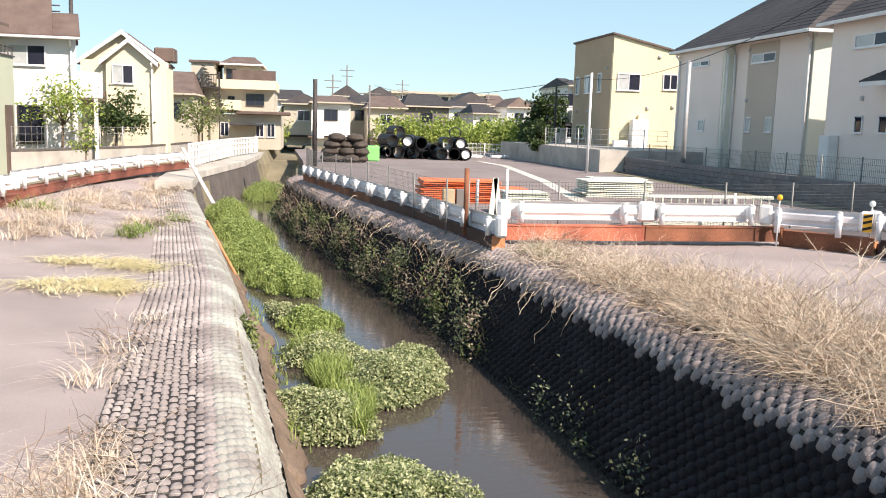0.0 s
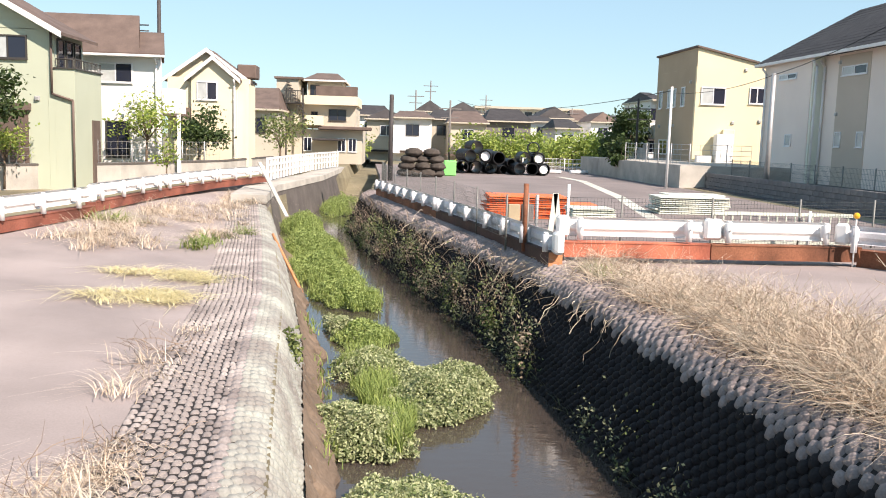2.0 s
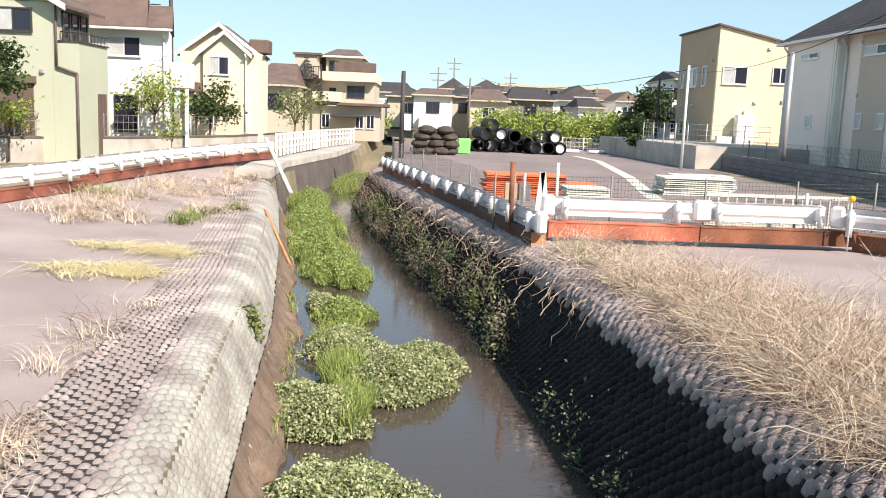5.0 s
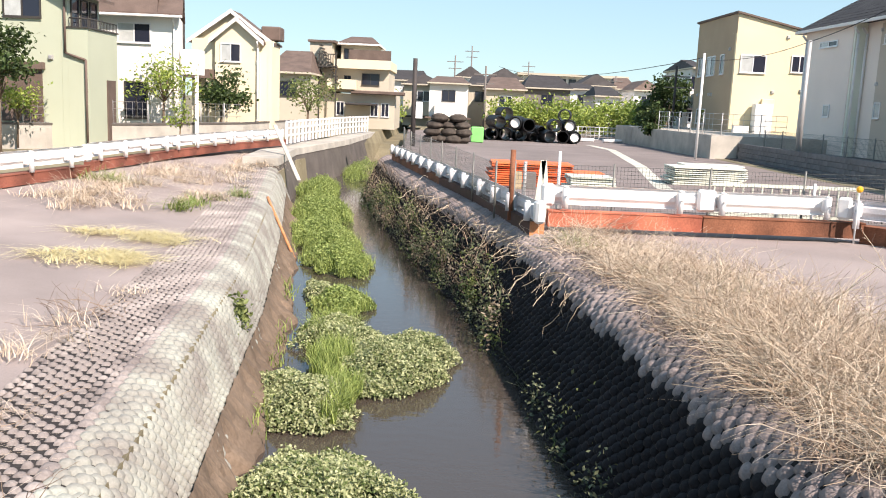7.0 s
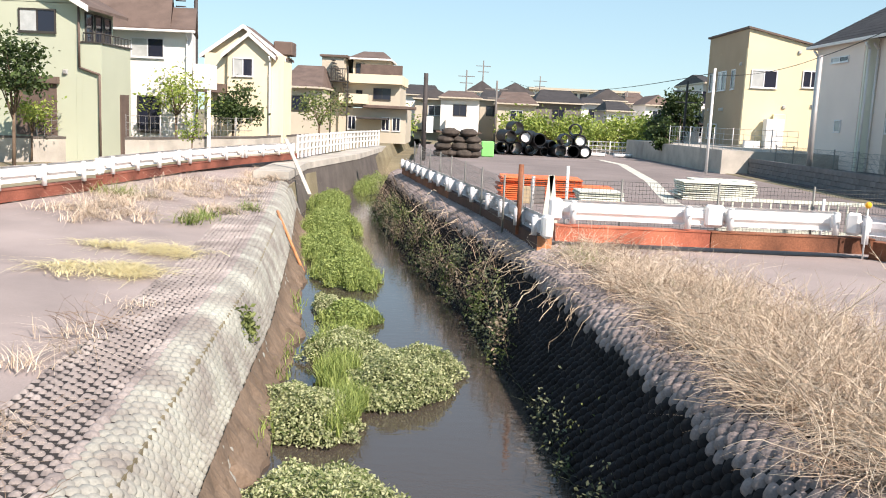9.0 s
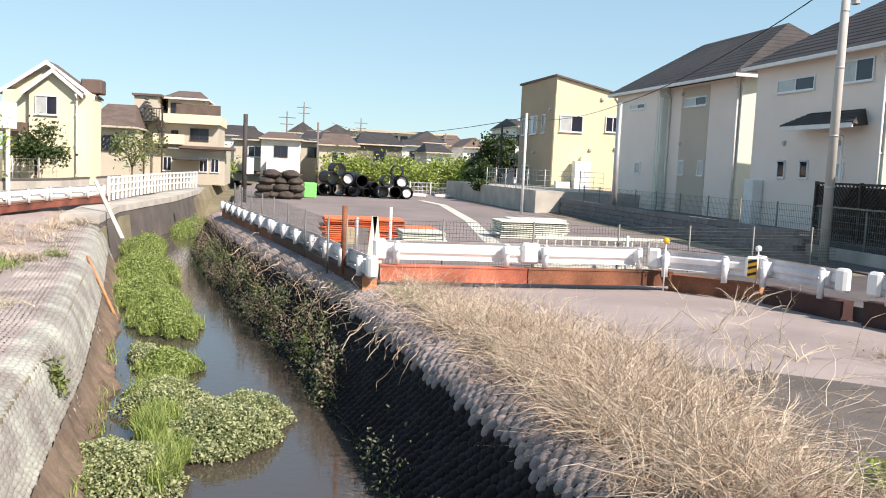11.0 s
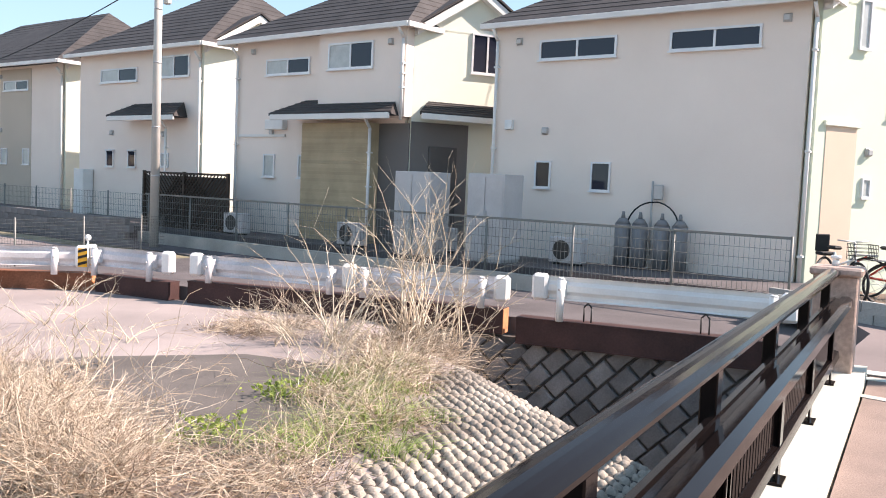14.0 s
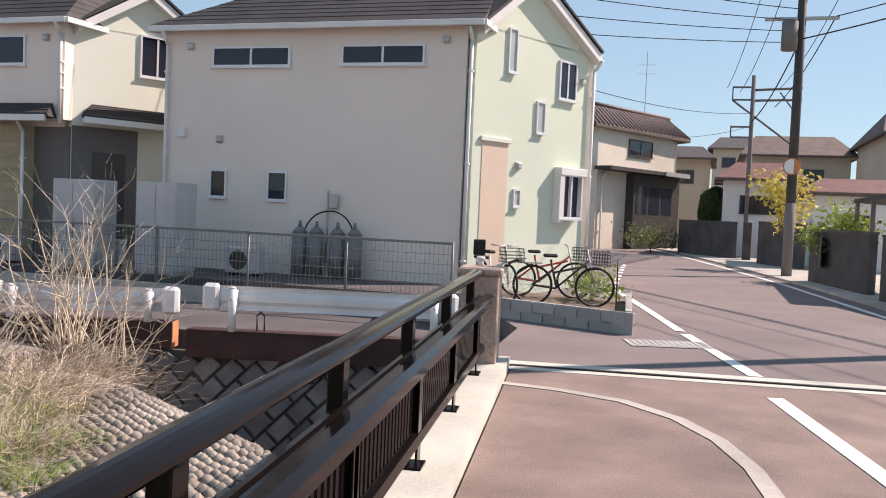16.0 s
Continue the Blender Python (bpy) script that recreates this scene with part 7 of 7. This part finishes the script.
for i, (cx, cy, rx, ry, n, h) in enumerate(DRY):
    n = int(n * 1.45)
    dry_patch(cx, cy, rx, ry, n // 3, h, tz, tangle=1.15, w=0.005)
    dry_patch(cx, cy, rx * 1.15, ry * 1.15, n * 2 // 3, h * 0.6, tz, "dead_grass", DEADGRASS, 1.5, 0.006, "flattened brown dead grass under the straw")
    long_stalks(cx, cy, rx * 1.1, ry * 1.1, n * 11 // 20, h * 2.1, tz, STRAW)
    long_stalks(cx, cy, rx * 1.2, ry * 1.15, n // 6, h * 1.8, tz, DEADGRASS, label="thin brown dead stalks among the straw")
for cx, cy, rx, ry, n, h in ((2.75, 9.0, 0.25, 2.6, 240, 0.8), (5.6, 7.4, 0.9, 0.8, 30, 0.9), (8.3, 8.4, 0.9, 0.8, 160, 1.2), (3.7, 6.2, 0.3, 1.2, 160, 0.8), (3.5, 6.8, 0.45, 1.0, 180, 0.75), (4.0, 8.2, 0.6, 1.2, 130, 0.9), (3.3, 5.6, 0.2, 0.5, 200, 0.5), (7.3, 6.2, 0.8, 0.5, 120, 1.1)):
    long_stalks(cx, cy, rx, ry, n, h, tz, STRAW)
for cx, cy, rx, ry, n, h in ((5.6, 5.0, 0.6, 0.3, 330, 0.34), (4.7, 4.8, 0.4, 0.35, 150, 0.34), (7.3, 6.2, 0.6, 0.4, 420, 0.36), (6.4, 5.8, 0.5, 0.4, 380, 0.32), (6.2, 4.75, 0.18, 0.15, 130, 0.22), (5.3, 4.3, 0.2, 0.15, 140, 0.24), (4.3, 5.6, 0.15, 0.15, 80, 0.22), (2.3, 14.0, 0.3, 0.5, 160, 0.3), (2.9, 11.5, 0.2, 0.3, 90, 0.25)):
    dry_patch(cx, cy, rx, ry, n, h, tz, "green_grass", LUSH, 0.8, 0.006, "fresh green grass among the straw")
for cx, cy in ((5.9, 6.3), (6.4, 6.2), (4.6, 5.7), (3.25, 10.3)):
    leaves([(RG.gauss(cx, 0.16), RG.gauss(cy, 0.12), TERR_Z + RG.uniform(0.02, 0.16)) for _ in range(150)], YELLEAF, "leafy_weed", "low leafy green weed on the terrace", "weeds", 0.032)
lz = lambda x, y: LEFT_Z + 0.42 * max(0.0, min(1.0, (lerp_path(EDGE_L, y) - x) / 5.0))
for cx, cy, rx, ry, n, h in ((-3.6, 4.7, 0.7, 0.6, 800, 0.35), (-3.35, 5.8, 0.25, 0.8, 300, 0.22), (-4.6, 5.0, 0.7, 0.6, 450, 0.38), (-7.0, 17.3, 1.0, 1.2, 900, 0.45), (-7.6, 20.0, 0.7, 1.6, 1000, 0.5), (-6.9, 23.5, 0.9, 2.2, 900, 0.5), (-6.6, 28.0, 0.6, 2.5, 700, 0.5), (-5.4, 19.5, 0.4, 2.0, 500, 0.4), (-7.9, 25.0, 0.5, 3.0, 600, 0.5), (-3.7, 8.4, 0.15, 1.6, 200, 0.25), (-7.0, 31.5, 0.5, 2.5, 500, 0.5), (-2.3, 4.3, 0.5, 0.4, 120, 0.3)):
    near_ = cy < 9
    dry_patch(cx, cy, rx, ry, n, h, lz, tangle=1.2, w=0.005 if near_ else 0.008)
    if near_:
        long_stalks(cx, cy, rx, ry, n // 4, h * 1.8, lz, DEADGRASS)
for cx, cy, rx, ry, n, h in ((-4.75, 14.2, 0.85, 0.4, 900, 0.15), (-4.7, 12.2, 0.7, 0.5, 900, 0.15)):
    dry_patch(cx, cy, rx, ry, n, h, lz, "straw_heap", PALESTRAW, 2.0, 0.009, "pale heap of cut yellow straw on the bank")
for cx, cy, rx, ry, n, h in ((-8.1, 20.2, 0.45, 0.4, 420, 0.45), (-5.35, 18.0, 0.2, 0.8, 200, 0.35), (-5.0, 20.5, 0.2, 1.0, 160, 0.3)):
    dry_patch(cx, cy, rx, ry, n, h, lz, "green_grass", LUSH, 0.8, 0.013, "tuft of green weeds on the bank")

# weeds hanging on the shaded stream wall
for i in range(125):
    far = i >= 38
    if not far and i % 5 > 1:
        continue
    y = RG.uniform(13.0, 34) if far else RG.uniform(7.0, 14)
    low = i % 4 != 0 if not far else i % 3 == 0
    s = RG.uniform(0.78, 1.0) if low else RG.uniform(0.22, 0.85)
    out_ = RG.uniform(0.1, 0.34) if far else RG.uniform(0.04, 0.14)
    x = lerp_path(CREST_R, y) - 0.05 - 0.6 * s - out_ * (1 - 0.5 * s)
    z = TERR_Z - 0.2 - 1.3 * s
    n = RG.randint(30, 150) if far else (RG.randint(20, 70) if low else RG.randint(8, 26))
    w = RG.uniform(0.12, 0.36) if far else RG.uniform(0.06, 0.14)
    sp = [(x + RG.gauss(0, 0.09), y + RG.gauss(0, w), z + RG.gauss(0, 0.17)) for _ in range(n)]
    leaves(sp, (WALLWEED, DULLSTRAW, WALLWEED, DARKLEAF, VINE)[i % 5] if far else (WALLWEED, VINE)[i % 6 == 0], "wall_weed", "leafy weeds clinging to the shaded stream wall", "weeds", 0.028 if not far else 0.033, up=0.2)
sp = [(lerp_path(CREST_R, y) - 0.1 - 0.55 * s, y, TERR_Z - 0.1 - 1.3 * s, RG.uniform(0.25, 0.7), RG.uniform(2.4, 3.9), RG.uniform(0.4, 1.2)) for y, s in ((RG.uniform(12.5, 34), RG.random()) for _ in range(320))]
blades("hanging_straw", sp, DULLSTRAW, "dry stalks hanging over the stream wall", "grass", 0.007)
sp = [(lerp_path(CREST_R, y) - 0.1 - 0.55 * s, y, TERR_Z - 0.1 - 1.35 * s, RG.uniform(0.3, 0.8), RG.uniform(2.2, 4.1), RG.uniform(0.5, 1.6)) for y, s in ((RG.uniform(15, 35), RG.random()) for _ in range(420))]
blades("hanging_straw", sp, DEADGRASS, "dry brown grass hanging down the far stream wall", "grass", 0.009)
sp = [(lerp_path(FOOT_R, y) + RG.uniform(0.0, 0.15), y, WATER_Z, RG.uniform(0.1, 0.32), RG.uniform(2.2, 4.0), RG.uniform(0.3, 1.0)) for y in (RG.uniform(8, 34) for _ in range(900))]
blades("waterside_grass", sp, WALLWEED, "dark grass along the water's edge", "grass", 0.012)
tv_, tf_ = [], []
for i in range(110):
    y = RG.uniform(11, 28) if i % 3 else RG.uniform(11, 17)
    p = Vector((lerp_path(CREST_R, y) + RG.uniform(-0.1, 0.25), y, TERR_Z + RG.uniform(-0.25, 0.02)))
    d = Vector((-0.6, RG.gauss(0, 1.2), RG.uniform(-0.4, 0.35))).normalized()
    ln, w, b = RG.uniform(0.35, 1.1) / 8, RG.uniform(0.0025, 0.0055), len(tv_)
    for k in range(9):
        tv_ += [tuple(p + Vector((0, w, 0))), tuple(p + Vector((0, -w, w))), tuple(p + Vector((w, 0, -w)))]
        p = p + d * ln
        d = (d + Vector((RG.gauss(-0.03, 0.35), RG.gauss(0, 0.45), RG.gauss(-0.14, 0.35)))).normalized()
    for k in range(8):
        for e in range(3):
            o, f = b + 3 * k, (e + 1) % 3
            tf_.append((o + e, o + f, o + 3 + f, o + 3 + e))
tagged(new("trailing_stems", raw("trailing_stems", tv_, tf_, TWIG)), "pale dry stems trailing over the stream wall", "weeds", kind="stuff")
sp = [(lerp_path(CREST_L, y) + 0.16 + RG.gauss(0, 0.06), y, -1.15 + RG.gauss(0, 0.13)) for y in (RG.gauss(11.3, 0.16) for _ in range(240))]
leaves(sp, VINE, "wall_weed", "weed tuft growing out of the pale stream wall", "weeds", 0.045)
# mud shelf at the foot of the left wall
mv, mf_ = [], []
ys_ = [5 + i * 0.09 for i in range(270)]
for y in ys_:
    w = 0.34 + 0.22 * noise.noise((y * 0.8, 0, 1)) + 0.14 * noise.noise((y * 2.6, 0, 1)) + 0.05 * noise.noise((y * 9, 0, 1))
    x = lerp_path(CREST_L, y) + 0.30
    for k, (f, z) in enumerate(((0.0, -1.5), (0.25, -1.68), (0.5, -1.8), (0.75, -1.9), (0.95, -2.0), (1.05, -2.2))):
        b = 0.07 if 0 < k < 5 else 0.02
        mv.append((x + w * f + b * noise.noise((y * 5, k * 1.7, 3)), y, z + b * noise.noise((y * 4, k * 2.1, 8))))
for i in range(len(ys_) - 1):
    for k in range(5):
        a = i * 6 + k
        mf_.append((a, a + 1, a + 7, a + 6))
tagged(new("mud_shelf", raw("mud_shelf", mv, mf_, SOIL)), "brown mud shelf at the foot of the stream wall", "mud", kind="structure")
sp = [(lerp_path(CREST_L, y) + 0.58 + RG.gauss(0, 0.08), y, -1.9, RG.uniform(0.06, 0.22), RG.uniform(0, 6.28), RG.uniform(0.2, 0.8)) for y in (RG.choice((9.6, 11.8, 13.0, 16.0, 21.0, 24.0, 27.0)) + RG.gauss(0, 0.4) for _ in range(330))]
blades("mud_grass", sp, LUSH, "grass tufts on the mud shelf", "grass", 0.012)


def bare_shrub(cx, cy, z, h, n, label, spread=0.6, m_=None, thick=0.010):
    """Thin bare stems that fork and droop."""
    t = thing("bare_shrub", label, "shrub", (cx, cy, z))
    for i in range(n):
        verts_bm = bmesh.new()
        a = RG.uniform(0, 6.28)
        p = Vector((RG.gauss(0, 0.12), RG.gauss(0, 0.12), 0))
        d = Vector((math.cos(a) * spread * RG.uniform(0.2, 1), math.sin(a) * spread * RG.uniform(0.2, 1), 1)).normalized()
        ln, r = h * RG.uniform(0.5, 1.1) / 6, thick
        for k in range(6):
            q = p + d * ln
            bm_tube(verts_bm, p, q, r, r * 0.85, 4, False)
            if k > 1:
                for _ in range(2 if k < 5 else 3):
                    e = (d + Vector((RG.gauss(0, 0.7), RG.gauss(0, 0.7), RG.gauss(0.1, 0.4)))).normalized()
                    s = q + e * ln * RG.uniform(0.4, 1.1)
                    bm_tube(verts_bm, q, s, r * 0.5, r * 0.25, 3, False)
                    if RG.random() < 0.5:
                        e2 = (e + Vector((RG.gauss(0, 0.7), RG.gauss(0, 0.7), RG.gauss(0, 0.5)))).normalized()
                        bm_tube(verts_bm, s, s + e2 * ln * 0.5, r * 0.3, r * 0.2, 3, False)
            p, r = q, r * 0.82
            d = (d + Vector((RG.gauss(0, 0.22), RG.gauss(0, 0.22), -0.06 * spread))).normalized()
        part("stem", verts_bm, m_ or TWIG, t)


bare_shrub(9.2, 7.3, -0.55, 2.4, 36, "large bare straw-coloured shrub by the ditch", 0.85, None, 0.013)
bare_shrub(8.4, 7.9, -0.5, 1.9, 20, "bare straw-coloured shrub on the terrace", 1.2, None, 0.012)
bare_shrub(9.7, 6.9, -0.7, 1.6, 14, "bare straw-coloured shrub by the ditch", 0.9)
bare_shrub(5.2, 8.6, -0.5, 1.0, 10, "thin bare shrub on the terrace", 0.9)
bare_shrub(3.9, 8.8, -0.5, 0.9, 12, "thin bare shrub among the dry grass", 1.0)
bare_shrub(6.6, 6.4, -0.5, 0.9, 10, "thin bare shrub among the dry grass", 1.0)
bare_shrub(3.4, 10.6, -0.5, 0.8, 10, "thin bare shrub among the dry grass", 1.0)
bare_shrub(7.4, 13.0, -0.5, 0.9, 6, "thin bare shrub by the guardrail", 1.0)
for i in range(12):
    bare_shrub(RG.choice((3.3, 3.7, 4.2, 6.2, 7.5, 8.3)) + RG.uniform(-0.4, 0.4), RG.uniform(6.0, 8.6) if i < 9 else RG.uniform(9, 12), -0.5, RG.uniform(0.6, 0.95), 7, "low tangle of bare twigs in the dry grass", 1.7)
dry_patch(8.6, 3.6, 1.0, 0.8, 500, 0.5, lambda x, y: -2.2, "ditch_brush", TWIG, 1.4, 0.006, "dry brush lying in the side ditch")
dry_patch(9.4, 7.0, 0.9, 0.7, 900, 0.34, tz, "dead_grass", DEADGRASS, 1.4, 0.006, "dark dead grass round the foot of the bare shrub")
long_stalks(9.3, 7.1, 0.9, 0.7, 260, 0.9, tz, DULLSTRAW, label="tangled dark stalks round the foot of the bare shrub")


def tree(label, at, h, crown_r, crown_h, n, material, seed, trunk_r=0.07, size=0.09, low=0.45):
    r = random.Random(seed)
    t = thing("tree", label, "tree", at)
    bm = bmesh.new()
    tips = []
    bm_tube(bm, (0, 0, -0.2), (0.03, 0.02, h * low), trunk_r, trunk_r * 0.75, 8)
    for i in range(9):
        a = i * 2.4
        z0 = h * low * r.uniform(0.8, 1.0)
        tip = Vector((math.cos(a) * crown_r * r.uniform(0.4, 0.95), math.sin(a) * crown_r * r.uniform(0.4, 0.95), h * low + crown_h * r.uniform(0.15, 0.95)))
        mid = Vector((0.03, 0.02, z0)).lerp(tip, 0.5) + Vector((0, 0, 0.08 * h))
        bm_tube(bm, (0.03, 0.02, z0), mid, trunk_r * 0.45, trunk_r * 0.3, 6)
        bm_tube(bm, mid, tip, trunk_r * 0.3, trunk_r * 0.1, 5)
        tips += [tip, mid.lerp(tip, 0.6)]
    part("trunk", bm, BARK, t)
    sp = []
    for _ in range(n):
        c = r.choice(tips)
        s = crown_r * 0.3
        sp.append((c.x + r.gauss(0, s), c.y + r.gauss(0, s), max(h * low * 0.75, c.z + r.gauss(0, s * 0.8))))
    cr = leaves(sp, material, "crown", "", "", size, parent=t)
    return t


tree("small sparse tree with fresh green leaves before the white house", (-10.7, 33.2, 0.3), 2.6, 1.0, 1.5, 900, YELLEAF, 1, 0.06, 0.08)
tree("round dark evergreen tree before the yellow house", (-10.2, 39.6, 0.0), 2.4, 0.95, 1.5, 2400, DARKLEAF, 2, 0.07, 0.09)
tree("dark-leaved garden tree at the corner of the green house", (-13.35, 26.3, -0.4), 3.9, 0.8, 2.6, 1900, DARKLEAF, 6, 0.06, 0.085, 0.42)
tree("low yellowish shrub tree by the green house", (-13.6, 27.9, -0.1), 1.8, 0.6, 0.9, 700, YELLEAF, 3, 0.04, 0.07)
tree("thin young tree behind the garden wall", (-9.3, 30.6, -0.3), 1.7, 0.4, 0.8, 260, YELLEAF, 4, 0.03, 0.06)
tree("scrubby tree by the tan house", (-8.0, 50.0, -0.3), 3.0, 1.3, 1.6, 900, VINE, 5, 0.07, 0.1)
for i, pixel_x in enumerate((880, 930, 975, 1010, 1050, 1080, 1105, 1130, 660)):
    D = 68 + (i % 3) * 3
    tree("bushy yellow-green tree at the yard's far edge", (far_x(pixel_x, D), D, -0.5), 2.1 + (i % 3) * 0.45, 1.6, 1.9, 1300, YELLEAF, 20 + i, 0.1, 0.15, 0.25)
tree("tall dark conifer beyond the yard", (far_x(1158, 66), 66, -0.5), 5.2, 1.3, 3.2, 2600, DARKLEAF, 41, 0.12, 0.16, 0.3)
for i, (x, y, h) in enumerate(((12.4, 54, 1.9), (12.7, 57, 2.2), (13.4, 61, 2.4), (12.0, 51.5, 1.2))):
    tree("dark hedge tree on the retaining wall", (x, y, -0.3), h + 0.6, 0.55, 1.7, 900, DARKLEAF, 50 + i, 0.08, 0.13, 0.3)
for i, (x, y, z, rx, rz) in enumerate(((47.6, -2.0, 2.5, 1.4, 1.45), (48.4, -0.5, 2.3, 0.95, 1.25))):
    t = thing("clipped_tree", "clipped round dark evergreen behind the block wall", "tree", (x, y, 0.0))
    rb = random.Random(60 + i)
    bm = bmesh.new()
    bmesh.ops.create_icosphere(bm, subdivisions=4, radius=1)
    for v in bm.verts:
        k = 0.95 + 0.12 * noise.noise(v.co * 2.3 + Vector((i * 9, 0, 0)))
        v.co = Vector((v.co.x * rx * k, v.co.y * rx * k, z + v.co.z * rz * k))
    # solid dark ball added for the shade inside the crown
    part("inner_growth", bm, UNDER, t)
    sp = []
    for _ in range(7000):
        d = Vector((rb.gauss(0, 1), rb.gauss(0, 1), rb.gauss(0, 1))).normalized()
        k = (0.95 + 0.12 * noise.noise(d * 2.3 + Vector((i * 9, 0, 0)))) * rb.uniform(0.94, 1.05)
        sp.append((d.x * rx * k, d.y * rx * k, z + d.z * rz * k))
    leaves(sp, DARKLEAF, "crown", "", "", 0.06, parent=t)
    part("trunk", tube((0, 0, -0.1), (0, 0, z), 0.1, n=8), BARK, t)
tree("young tree with yellow leaves beside the pole", (33.5, -2.9, 0.2), 3.6, 0.9, 2.4, 900, leafmat("yellow_leaf", (0.45, 0.36, 0.05), (0.72, 0.62, 0.16), 0.3), 70, 0.05, 0.1, 0.3)
tree("leafy shrub by the carport", (27.5, -3.9, 0.2), 2.2, 0.9, 1.4, 1200, YELLEAF, 71, 0.05, 0.09, 0.3)
tree("low green shrubs at the old house", (46.0, 2.6, 0.0), 1.2, 1.2, 0.8, 900, VINE, 72, 0.05, 0.08, 0.3)
tree("flowering weeds in the planter", (16.2, 1.6, 0.1), 0.7, 0.5, 0.45, 500, YELLEAF, 73, 0.02, 0.05, 0.2)
tree("low wooded rise beyond the houses", (far_x(690, 112), 114, -0.5), 6.2, 2.4, 2.0, 1300, DARKLEAF, 80, 0.2, 0.3, 0.3)
t = thing("utility_pole", "concrete utility pole south of the road", "pole", (15.6, -6.3, 0))
part("shaft", tube((0, 0, 0), (0, 0, 10.5), 0.2, 0.14, 12), POLEC, t)
part("crossarm", box(-0.9, 0.9, -0.06, 0.06, 9.6, 9.72), GREYST, t)
